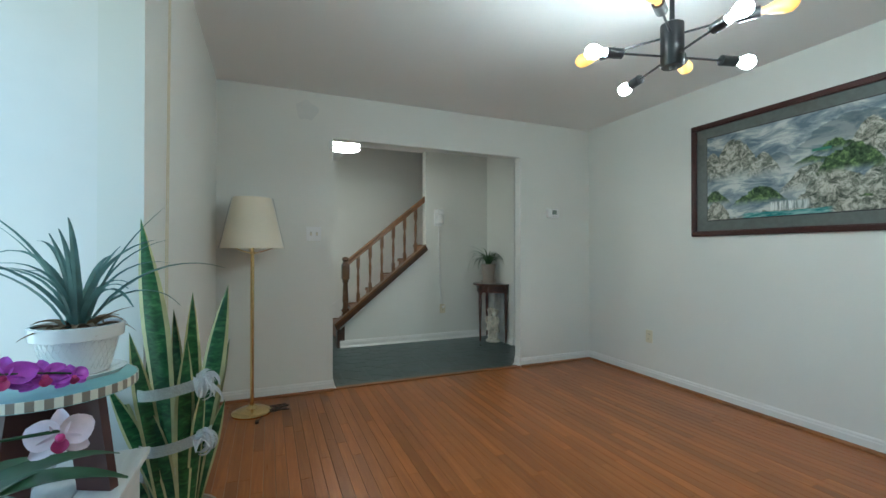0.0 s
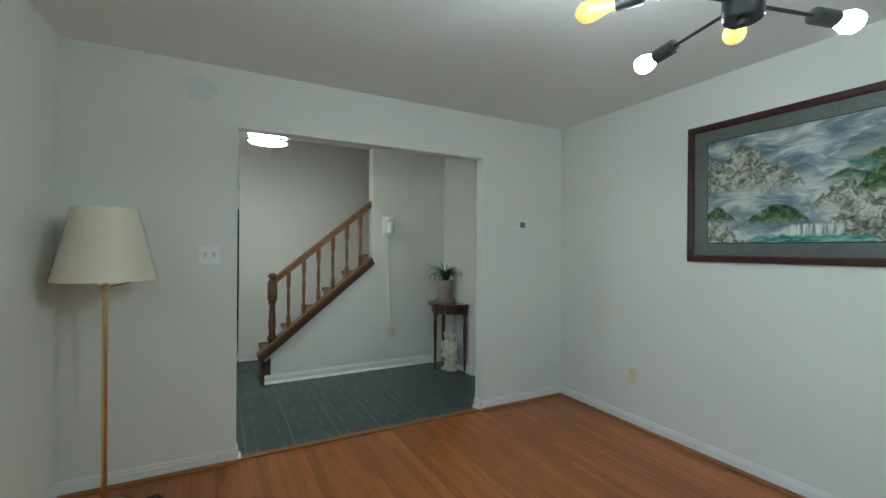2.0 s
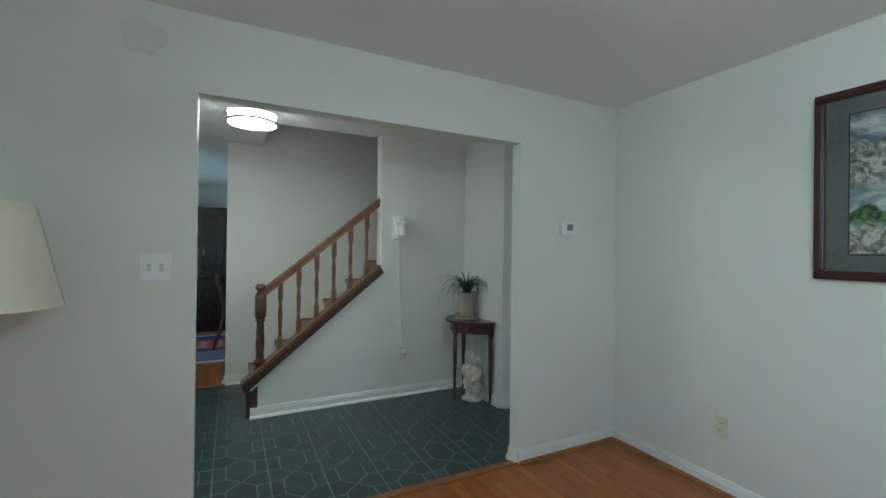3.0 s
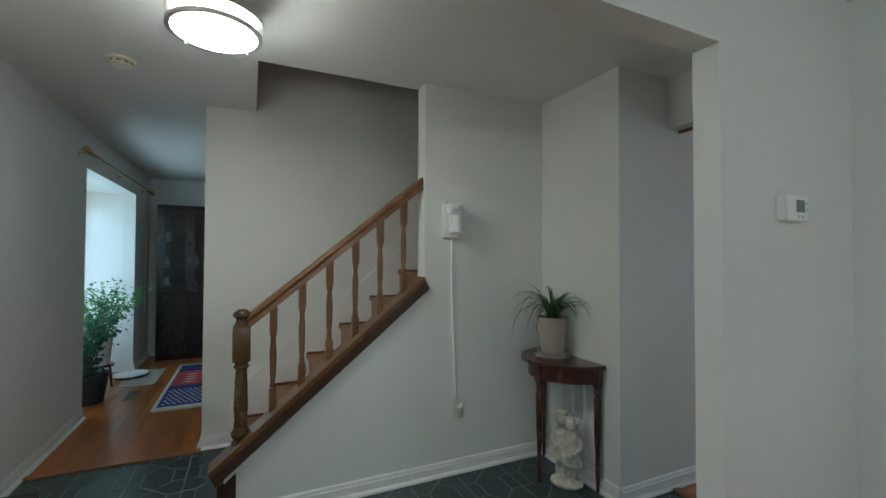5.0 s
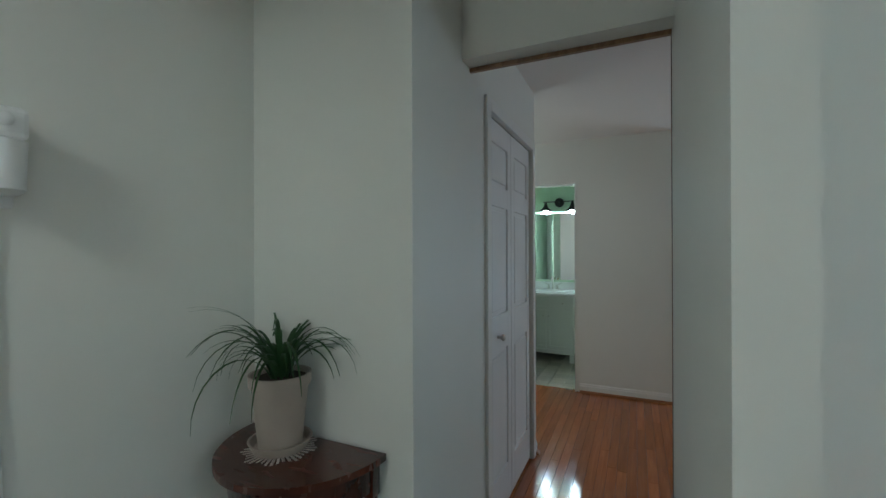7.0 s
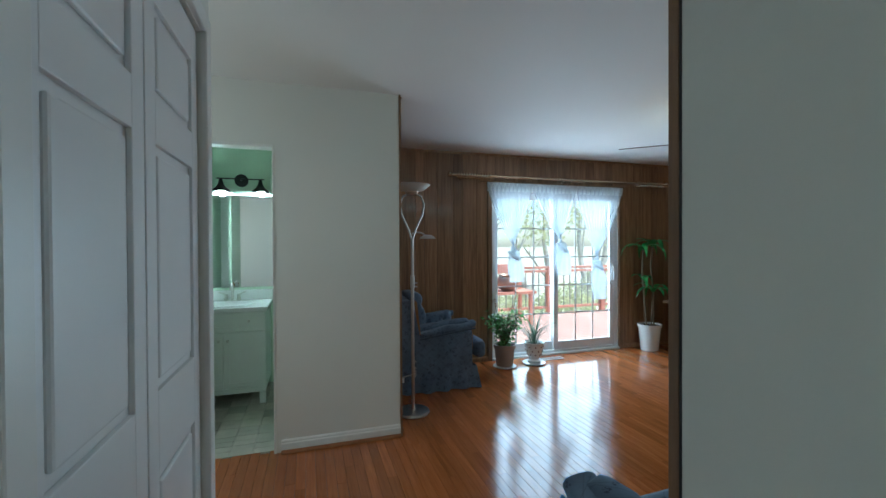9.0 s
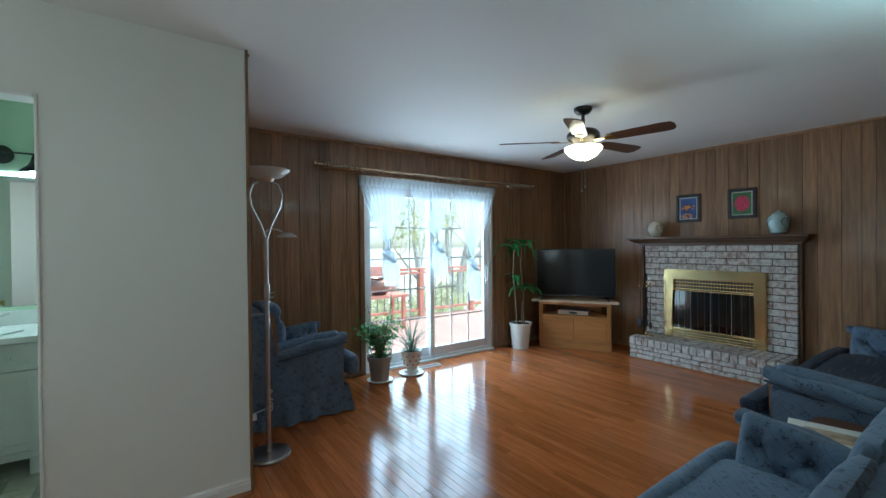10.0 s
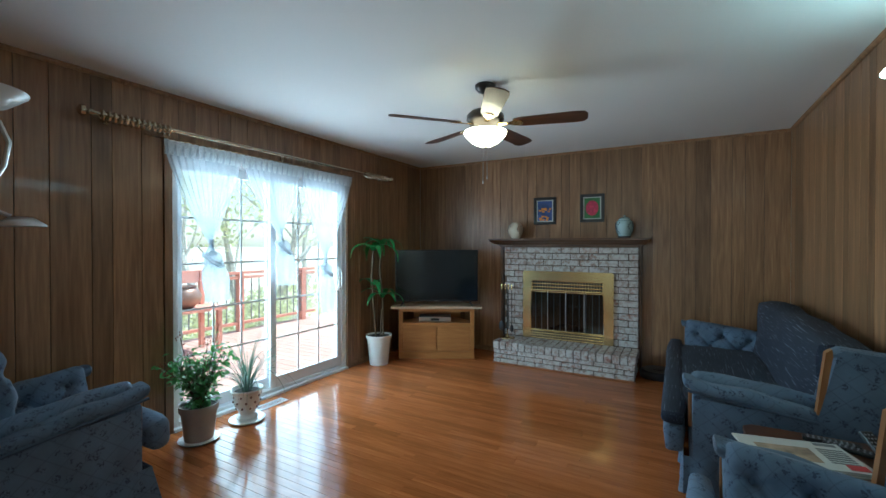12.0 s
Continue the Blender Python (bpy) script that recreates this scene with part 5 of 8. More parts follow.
for x0 in (0.035, 0.38, 0.722):
    dr = bmesh.new()
    x1 = x0 + 0.34
    for a, b, c, e in ((x0, x0 + 0.05, 0.88, 1.93), (x1 - 0.05, x1, 0.88, 1.93), (x0 + 0.05, x1 - 0.05, 0.88, 0.95), (x0 + 0.05, x1 - 0.05, 1.85, 1.93)):
        box(dr, a, b, -0.372, -0.352, c, e, 0.004)
    xm = (x0 + x1) / 2
    tube(dr, [(xm, -0.362, 0.95), (xm, -0.362, 1.32)], 0.008, 6)
    tube(dr, [(xm, -0.362, 1.46), (xm, -0.362, 1.85)], 0.008, 6)
    tube(dr, [(xm + 0.075 * math.cos(a), -0.362, 1.39 + 0.065 * math.sin(a)) for a in [2 * math.pi * j / 20 for j in range(21)]], 0.009, 6)
    tube(dr, [(x0 + 0.05, -0.362, 1.39), (xm - 0.075, -0.362, 1.39)], 0.008, 6)
    tube(dr, [(xm + 0.075, -0.362, 1.39), (x1 - 0.05, -0.362, 1.39)], 0.008, 6)
    tube(dr, [(x0 + 0.05 + 0.24 * s, -0.362, 1.80 + 0.025 * math.cos(s * 12.6)) for s in [j / 16 for j in range(17)]], 0.01, 6)
    dd = part("door", dr, EBONY, t)
    bm = bmesh.new()
    box(bm, x0 + 0.05, x1 - 0.05, -0.360, -0.357, 0.95, 1.85)
    part("pane", bm, glass("cabinet_glass", (0.9, 0.92, 0.95)), dd)
    bm = bmesh.new()
    box(bm, x0, x1, -0.374, -0.3605, 0.10, 0.66, 0.005)
    for k in range(26):
        lump(bm, rng.uniform(x0 + 0.06, x1 - 0.06), -0.374, rng.uniform(0.17, 0.58), rng.uniform(0.012, 0.03), 0.008, rng.uniform(0.012, 0.03), 6)
    part("carved_panel", bm, EBONY, t)
    bm = bmesh.new()
    box(bm, x0, x1, -0.374, -0.3605, 0.68, 0.82, 0.005)
    part("drawer", bm, EBONY, t)
CHINA = paint("china_white", (0.7, 0.7, 0.68), 0.2, 0.05)
for x, z, s in ((0.2, 0.876, 1.2), (0.52, 0.876, 1.0), (0.2, 1.212, 0.9), (0.53, 1.212, 1.1), (0.5, 1.562, 0.8), (0.22, 1.562, 0.8), (0.85, 1.212, 1.0)):
    bm = bmesh.new()
    lathe(bm, [(0, 0.001), (0.03 * s, 0.001), (0.05 * s, 0.03 * s), (0.06 * s, 0.08 * s), (0.035 * s, 0.13 * s), (0.03 * s, 0.15 * s), (0.035 * s, 0.16 * s), (0, 0.16 * s)], 16)
    whole("china_jar", bm, CHINA, "pale china jar on a cabinet shelf", "jar", pose(-0.33 + x, 9.23, z), True, "china in the cabinet")

# woven rug
t = thing("rug", pose(0.13, 6.93, 0), "woven rug with red and navy patterned bands and white fringe", "rug")
NAVY, RED, CREAM = paint("rug_navy", (0.035, 0.04, 0.16), 0.95, 0.2, 60, 0.4), paint("rug_red", (0.42, 0.06, 0.06), 0.95, 0.2, 60, 0.4), paint("rug_cream", (0.62, 0.58, 0.52), 0.95, 0.1, 60, 0.4)
for mat, a, b in ((CREAM, 0, 0.06), (NAVY, 0.06, 0.75), (RED, 0.75, 1.35), (NAVY, 1.35, 1.66), (CREAM, 1.66, 1.72)):
    bm = bmesh.new()
    box(bm, 0.03, 1.1, a, b, 0.0, 0.008, 0.002)
    part("band", bm, mat, t)
bm = bmesh.new()
box(bm, 0, 0.029, 0, 1.72, 0.0, 0.008)
part("edge", bm, CREAM, t)
bm = bmesh.new()
for i in range(22):
    for j in range(10):
        x, y = 0.06 + i * 0.046 + (0.023 if j % 2 else 0), 0.12 + j * 0.05
        box(bm, x, x + 0.02, y, y + 0.022, 0.0081, 0.0095)
for j in range(4):
    for i in range(5):
        prism(bm, [(0.12 + i * 0.2, 0.86 + j * 0.11), (0.19 + i * 0.2, 0.84 + j * 0.11), (0.26 + i * 0.2, 0.86 + j * 0.11), (0.19 + i * 0.2, 0.88 + j * 0.11)], 0.0081, 0.0095, "z")
part("motif", bm, CREAM, t, "cream woven motifs")["kind"] = "stuff"
bm = bmesh.new()
for k in range(60):
    box(bm, 0.02 + k * 0.018, 0.029 + k * 0.018, -0.05, 0.0, 0.001, 0.005)
part("fringe", bm, CREAM, t, "white fringe")

# dining chair standing on the rug
t = thing("dining_chair", pose(0.78, 7.75, 0.0085, 0, 0, -90), "dark wooden dining chair with a curved back on the rug", "chair")
CH = wood("chair_wood", (0.11, 0.035, 0.016), (0.045, 0.014, 0.008), 0.3, (4, 4, 1.2), 6, 0.05, 0.3)
bm = bmesh.new()
box(bm, -0.22, 0.22, -0.22, 0.2, 0.42, 0.46, 0.012)
part("seat", bm, CH, t)
for s in (-1, 1):
    bm = bmesh.new()
    tube(bm, [(s * 0.19, -0.33, 0), (s * 0.19, -0.25, 0.22), (s * 0.19, -0.2, 0.44), (s * 0.19, -0.23, 0.7), (s * 0.19, -0.31, 1.0)], [0.016, 0.019, 0.021, 0.019, 0.014], 10)
    part("back_post", bm, CH, t, "", True)
    bm = bmesh.new()
    tube(bm, [(s * 0.19, 0.17, 0), (s * 0.19, 0.17, 0.42)], [0.014, 0.021], 10)
    part("leg", bm, CH, t, "", True)
for z, y in ((0.6, -0.215), (0.78, -0.25), (0.95, -0.295)):
    bm = bmesh.new()
    box(bm, -0.19, 0.19, y - 0.009, y + 0.009, z - 0.03, z + 0.03, 0.005)
    part("back_rail", bm, CH, t)


def leafy(t, material, stems, leaf, count, seed, stem_mat, spread=1.0, compound=False):
    """Branches with many small leaves set along them; stems are lists of points."""
    rng = random.Random(seed)
    bm = bmesh.new()
    for s in stems:
        tube(bm, s, [0.006 - 0.004 * i / (len(s) - 1) for i in range(len(s))], 6)
    ob = part("branching_stem", bm, stem_mat, t)
    ob["kind"] = "stuff"
    bm = bmesh.new()
    for s in stems:
        for _ in range(count):
            i = rng.randrange(1, len(s))
            f = rng.random()
            p = Vector(s[i - 1]).lerp(Vector(s[i]), f) + Vector([rng.gauss(0, 0.035 * spread) for _ in range(3)])
            m = Matrix.Translation(p) @ Euler((rng.uniform(-0.9, 0.5), rng.uniform(-0.6, 0.6), rng.uniform(0, 6.28))).to_matrix().to_4x4()
            ln = leaf * rng.uniform(0.6, 1.25)
            pts = [(0, 0, 0), (0.28, 0.35, 0.03), (0.3, 0.6, 0.02), (0, 1, -0.12), (-0.3, 0.6, 0.02), (-0.28, 0.35, 0.03)]
            v = [bm.verts.new(m @ Vector((a * ln, b * ln, c * ln))) for a, b, c in pts]
            bm.faces.new((v[0], v[1], v[2], v[3]))
            bm.faces.new((v[0], v[3], v[4], v[5]))
    ob = part("foliage", bm, material, t, "", True)
    ob["kind"] = "stuff"


def sprout(seed, n, z0, height, spread, bend=0.25):
    rng = random.Random(seed)
    out = []
    for k in range(n):
        a = 2.399 * k
        r = spread * math.sqrt((k + 0.5) / n)
        h = height * rng.uniform(0.65, 1.0)
        out.append([(0.02 * math.cos(a), 0.02 * math.sin(a), z0), (r * 0.35 * math.cos(a), r * 0.35 * math.sin(a), z0 + h * 0.4),
                    (r * 0.75 * math.cos(a), r * 0.75 * math.sin(a), z0 + h * 0.8), (r * math.cos(a + 0.2), r * math.sin(a + 0.2), z0 + h * (1 - bend * rng.random()))])
    return out


FICUS = leafmat("ficus_leaf", (0.025, 0.10, 0.055), (0.08, 0.22, 0.11), 0.35)
FERN = leafmat("fine_leaf", (0.04, 0.16, 0.04), (0.1, 0.3, 0.08), 0.4)
STEM = paint("green_brown_stem", (0.10, 0.075, 0.035), 0.7, 0.3, 20)
t = thing("potted_tree", pose(-0.44, 7.42, 0) @ Matrix.Diagonal((0.8, 0.8, 0.8, 1)), "bushy dark-leaved plant in a dark floor pot", "plant")
pot(t, [(0, 0.001), (0.14, 0.001), (0.19, 0.3), (0.2, 0.305), (0.2, 0.34), (0.19, 0.34), (0.185, 0.31)], paint("dark_pot", (0.03, 0.032, 0.036), 0.45, 0.1), 0.32, 0.187)
leafy(t, FICUS, sprout(31, 16, 0.32, 0.95, 0.34), 0.075, 34, 32, STEM, 1.3)
t = thing("plant_stand", pose(-0.5, 7.95, 0), "dark low stand with a white pot and light-green feathery plant", "plant")
bm = bmesh.new()
for a in (0, 2.09, 4.19):
    tube(bm, [(0.11 * math.cos(a), 0.11 * math.sin(a), 0.0), (0.09 * math.cos(a), 0.09 * math.sin(a), 0.22)], 0.011, 8)
lathe(bm, [(0, 0.22), (0.13, 0.22), (0.13, 0.24), (0, 0.24)], 24)
part("stand", bm, MAHOG, t)
bm = bmesh.new()
lathe(bm, [(0.0, 0.241), (0.085, 0.241), (0.11, 0.5), (0.1, 0.5), (0.09, 0.46), (0, 0.46)], 28)
part("pot", bm, POTW, t, "white pot", True)
leafy(t, FERN, sprout(33, 14, 0.46, 0.68, 0.42, 0.5), 0.05, 75, 34, STEM, 1.4)
bm = bmesh.new()
lathe(bm, [(0, 0.004), (0.13, 0.004), (0.17, 0.03), (0.165, 0.034), (0.125, 0.012), (0, 0.01)], 28)
whole("white_basin", bm, POTW, "shallow white basin on the floor mat", "basin", pose(-0.3, 8.3, 0.004), True)
bm = bmesh.new()
box(bm, -0.34, 0.0, 7.85, 8.55, 0.0, 0.004, 0.001)
whole("floor_mat", bm, paint("beige_mat", (0.4, 0.36, 0.29), 0.9, 0.15, 30, 0.3), "thin beige mat under the plants", "mat")


def register(x, y, w, d, material, label, along_x):
    t = thing("floor_register", pose(x, y, 0), label, "vent")
    bm = bmesh.new()
    for a, b, c, e in ((-w / 2, w / 2, -d / 2, -d / 2 + 0.018), (-w / 2, w / 2, d / 2 - 0.018, d / 2), (-w / 2, -w / 2 + 0.018, -d / 2 + 0.018, d / 2 - 0.018), (w / 2 - 0.018, w / 2, -d / 2 + 0.018, d / 2 - 0.018)):
        box(bm, a, b, c, e, 0.0, 0.006)
    part("frame", bm, material, t)
    span = (w if along_x else d) - 0.036
    for k in range(14):
        bm = bmesh.new()
        p = -span / 2 + span * (k + 0.5) / 14
        if along_x:
            box(bm, p - 0.005, p + 0.003, -d / 2 + 0.018, d / 2 - 0.018, 0.001, 0.0045)
        else:
            box(bm, -w / 2 + 0.018, w / 2 - 0.018, p - 0.005, p + 0.003, 0.001, 0.0045)
        part("louver", bm, material, t)


register(-0.12, 7.5, 0.12, 0.3, paint("brown_metal", (0.16, 0.12, 0.08), 0.4), "brown metal floor register in the boards", False)

# ---- family room: glazing and curtains ----
ALU = paint("white_door_frame", (0.8, 0.81, 0.82), 0.35, 0.03, 5, 0.02)
dr = tagged(new("door_slider"), "white sliding glass door with grilles, closed", "door", kind="structure")
bm = bmesh.new()
for a, b, c, e in ((0.035, 0.085, 0.02, 2.05), (1.795, 1.845, 0.02, 2.05), (0.085, 1.795, 2.0, 2.05), (0.085, 1.795, 0.02, 0.05)):
    box(bm, 7.485, 7.6, a, b, c, e, 0.003)
part("outer_frame", bm, ALU, dr)
for y0, y1, x in ((0.93, 1.795, 7.56), (0.085, 0.99, 7.51)):
    bm = bmesh.new()
    for a, b, c, e in ((y0, y0 + 0.06, 0.052, 1.998), (y1 - 0.06, y1, 0.052, 1.998), (y0 + 0.06, y1 - 0.06, 0.052, 0.15), (y0 + 0.06, y1 - 0.06, 1.92, 1.998)):
        box(bm, x - 0.016, x + 0.016, a, b, c, e, 0.003)
    sash = part("sash", bm, ALU, dr)
    bm = bmesh.new()
    box(bm, x - 0.003, x + 0.003, y0 + 0.06, y1 - 0.06, 0.15, 1.92)
    part("pane", bm, GLASS, sash).visible_shadow = False
    for k in (1, 2):
        bm = bmesh.new()
        yy = y0 + 0.06 + (y1 - y0 - 0.12) * k / 3
        box(bm, x - 0.008, x - 0.0035, yy - 0.008, yy + 0.008, 0.15, 1.92)
        part("grille_bar", bm, ALU, sash)
    for k in range(1, 5):
        bm = bmesh.new()
        zz = 0.15 + 1.77 * k / 5
        box(bm, x - 0.0115, x - 0.0085, y0 + 0.06, y1 - 0.06, zz - 0.008, zz + 0.008)
        part("grille_bar", bm, ALU, sash)
bm = bmesh.new()
box(bm, 7.478, 7.493, 0.1, 0.13, 0.86, 1.12, 0.004)
tube(bm, [(7.48, 0.115, 0.9), (7.452, 0.115, 0.92), (7.452, 0.115, 1.06), (7.48, 0.115, 1.08)], 0.007, 8)
part("handle", bm, WHITE, dr)
structure("trim_slider", [(7.448, 7.4745, 1.85, 1.905, 0, 2.12), (7.448, 7.4745, -0.025, 0.03, 0, 2.12), (7.448, 7.4745, 0.03, 1.85, 2.055, 2.12)], PANEL, "brown wood casing around the sliding door", "trim", 0.003)
structure("trim_slider_sill", [(7.44, 7.484, 0.03, 1.85, 0.0, 0.022)], ALU, "pale sill of the sliding door", "sill")

VEIL = sheer("sheer_veil", (0.66, 0.71, 0.76), 0.28, 0.62, 240)
VALANCE = sheer("lace_heading", (0.72, 0.76, 0.79), 0.12, 0.5, 150)


def tied_curtain(y0, y1, yk, zk, zt):
    """A sheer panel gathered into a knot, with its tail hanging."""
    top, cols, rows = 2.09, 44, 26
    bm = bmesh.new()
    g = []
    for r in range(rows + 1):
        s = r / rows
        row = []
        for c in range(cols + 1):
            u = c / cols
            z = top + (zk - top) * s
            wide = 1 - s ** 1.4
            y = (y0 + (y1 - y0) * u) * wide + (yk + (u - 0.5) * 0.11) * (1 - wide)
            sag = 0.05 * math.sin(math.pi * s) * abs(u - 0.5)
            x = 7.405 - 0.012 * math.sin(u * 70) * (0.4 + 0.6 * s) - 0.035 * s * math.cos((u - 0.5) * 3)
            row.append(bm.verts.new((x, y, z - sag * 0.4)))
        g.append(row)
    for a, b in zip(g, g[1:]):
        for c in range(cols):
            bm.faces.new((a[c], a[c + 1], b[c + 1], b[c]))
    t = thing("tied_curtain", pose(0, 0, 0), "sheer white curtain panel knotted above its tail", "curtain", "curtains at the sliding door")
    part("panel", bm, VEIL, t, "", True)
    bm = bmesh.new()
    g = []
    for r in range(4):
        g.append([bm.verts.new((7.40 - 0.008 * math.sin(c / cols * 70 + r), y0 + (y1 - y0) * c / cols, 2.098 - r * 0.035)) for c in range(cols + 1)])
    for a, b in zip(g, g[1:]):
        for c in range(cols):
            bm.faces.new((a[c], a[c + 1], b[c + 1], b[c]))
    part("heading", bm, VALANCE, t, "lace heading", True)
    bm = bmesh.new()
    tube(bm, [(7.365 + 0.045 * math.cos(a), yk + 0.065 * math.sin(a), zk - 0.03 + 0.045 * math.sin(a * 1.0 + 0.6)) for a in [2 * math.pi * j / 14 for j in range(15)]], 0.02, 8)
    lump(bm, 7.37, yk, zk - 0.03, 0.05, 0.07, 0.075, 12)
    part("knot", bm, VALANCE, t, "", True)
    bm = bmesh.new()
    g = []
    for r in range(13):
        s = r / 12
        w = 0.058 + 0.03 * math.sin(math.pi * min(1, s * 1.2)) + 0.026 * s
        g.append([bm.verts.new((7.365 + w * 0.6 * math.cos(a) * (1 + 0.15 * math.sin(5 * a)), yk - 0.03 * s + w * math.sin(a) * (1 + 0.12 * math.sin(7 * a + r * 0.3)), zk - 0.04 - (zk - 0.04 - zt) * s)) for a in [2 * math.pi * j / 28 for j in range(28)]])
    for a, b in zip(g, g[1:]):
        for c in range(28):
            bm.faces.new((a[c], a[(c + 1) % 28], b[(c + 1) % 28], b[c]))
    part("tail", bm, VALANCE, t, "", True)


tied_curtain(1.93, 1.34, 1.60, 1.27, 0.93)
tied_curtain(1.34, 0.72, 0.95, 1.36, 1.0)
tied_curtain(0.72, 0.02, 0.43, 1.13, 0.68)
OLDBR = paint("old_brass_rod", (0.62, 0.52, 0.38), 0.24, 0.1, 10, metal=1)
t = thing("curtain_rod", pose(7.37, 0, 2.16), "long brass traverse rod bunched with rings at both ends", "curtain rod")
bm = bmesh.new()
tube(bm, [(0, -0.6, 0), (0, 2.34, 0)], 0.0135, 12)
part("rod", bm, OLDBR, t, "", True)
for y, s in ((-0.6, -1), (2.34, 1)):
    bm = bmesh.new()
    tube(bm, [(0, y, 0), (0, y + s * 0.015, 0), (0, y + s * 0.03, 0), (0, y + s * 0.05, 0), (0, y + s * 0.07, 0), (0, y + s * 0.085, 0)], [0.014, 0.02, 0.015, 0.032, 0.03, 0.006], 14)
    part("finial", bm, OLDBR, t, "", True)
    for k in range(13):
        bm = bmesh.new()
        yy = y - s * (0.04 + 0.032 * k)
        tube(bm, [(0.028 * math.cos(a), yy, 0.03 * math.sin(a) - 0.008) for a in [2 * math.pi * j / 14 for j in range(15)]], 0.0075, 6)
        tube(bm, [(0, yy, -0.03), (0, yy, -0.045)], 0.003, 6)
        part("ring", bm, OLDBR, t)
for y in (-0.5, 0.9, 2.25):
    bm = bmesh.new()
    box(bm, 0.072, 0.088, y - 0.015, y + 0.015, -0.04, 0.03, 0.002)
    tube(bm, [(0.08, y, -0.01), (0.01, y, -0.015)], 0.006, 8)
    part("bracket", bm, OLDBR, t)
t = thing("sash_rod", pose(7.405, 0, 2.1), "thin metal rod carrying the sheer curtains", "curtain rod")
bm = bmesh.new()
tube(bm, [(0, -0.03, 0), (0, 2.05, 0)], 0.005, 8)
tube(bm, [(0.055, -0.01, 0), (0, -0.01, 0)], 0.004, 6)
tube(bm, [(0.055, 2.0, 0), (0, 2.0, 0)], 0.004, 6)
part("rod", bm, OLDBR, t)

# ---- seating ----


def upholstery(name, base, dark):
    """Woven blue cloth with a diamond lattice and scattered sprigs."""
    m, n, l, b = tree(name)
    tc = n.new("ShaderNodeTexCoord")
    nz = n.new("ShaderNodeTexNoise")
    nz.inputs["Scale"].default_value, nz.inputs["Detail"].default_value = 5, 5
    l.new(tc.outputs["Object"], nz.inputs["Vector"])
    r = ramp(n, [(0.3, [c * 0.8 for c in base]), (0.7, [c * 1.2 for c in base])])
    l.new(nz.outputs["Fac"], r.inputs[0])
    col = r.outputs["Color"]
    lines = []
    for s in (1, -1):
        mp, wv = n.new("ShaderNodeMapping"), n.new("ShaderNodeTexWave")
        mp.inputs["Rotation"].default_value = (0, radians(45 * s), radians(32))
        wv.inputs["Scale"].default_value, wv.inputs["Distortion"].default_value = 5.5, 0.0
        l.new(tc.outputs["Object"], mp.inputs[0])
        l.new(mp.outputs[0], wv.inputs["Vector"])
        k = n.new("ShaderNodeMapRange")
        k.inputs["From Min"].default_value, k.inputs["From Max"].default_value = 0.982, 0.998
        l.new(wv.outputs["Fac"], k.inputs["Value"])
        lines.append(k.outputs["Result"])
    vo = n.new("ShaderNodeTexVoronoi")
    vo.inputs["Scale"].default_value = 21
    l.new(tc.outputs["Object"], vo.inputs["Vector"])
    k = n.new("ShaderNodeMapRange")
    k.inputs["From Min"].default_value, k.inputs["From Max"].default_value = 0.42, 0.32
    l.new(vo.outputs["Distance"], k.inputs["Value"])
    sp = n.new("ShaderNodeTexNoise")
    sp.inputs["Scale"].default_value = 95
    l.new(tc.outputs["Object"], sp.inputs["Vector"])
    k2 = n.new("ShaderNodeMapRange")
    k2.inputs["From Min"].default_value, k2.inputs["From Max"].default_value = 0.5, 0.56
    l.new(sp.outputs["Fac"], k2.inputs["Value"])
    mm = n.new("ShaderNodeMath")
    mm.operation = "MULTIPLY"
    l.new(k.outputs["Result"], mm.inputs[0])
    l.new(k2.outputs["Result"], mm.inputs[1])
    for f, w in ((lines[0], 0.3), (lines[1], 0.3), (mm.outputs[0], 0.85)):
        sc = n.new("ShaderNodeMath")
        sc.operation, sc.inputs[1].default_value = "MULTIPLY", w
        l.new(f, sc.inputs[0])
        q = n.new("ShaderNodeMix")
        q.data_type = "RGBA"
        l.new(sc.outputs[0], q.inputs["Factor"])
        l.new(col, q.inputs[6])
        q.inputs[7].default_value = (*dark, 1)
        col = q.outputs[2]
    l.new(col, b.inputs["Base Color"])
    b.inputs["Roughness"].default_value, b.inputs["Sheen Weight"].default_value = 0.85, 0.08
    wv = n.new("ShaderNodeTexNoise")
    wv.inputs["Scale"].default_value = 420
    wr = n.new("ShaderNodeTexNoise")
    wr.inputs["Scale"].default_value, wr.inputs["Detail"].default_value = 9, 3
    l.new(tc.outputs["Object"], wv.inputs["Vector"])
    l.new(tc.outputs["Object"], wr.inputs["Vector"])
    b1, b2 = n.new("ShaderNodeBump"), n.new("ShaderNodeBump")
    b1.inputs["Strength"].default_value, b1.inputs["Distance"].default_value = 0.25, 0.001
    b2.inputs["Strength"].default_value, b2.inputs["Distance"].default_value = 0.5, 0.012
    l.new(wr.outputs["Fac"], b2.inputs["Height"])
    l.new(wv.outputs["Fac"], b1.inputs["Height"])
    l.new(b2.outputs["Normal"], b1.inputs["Normal"])
    l.new(b1.outputs["Normal"], b.inputs["Normal"])
    return m


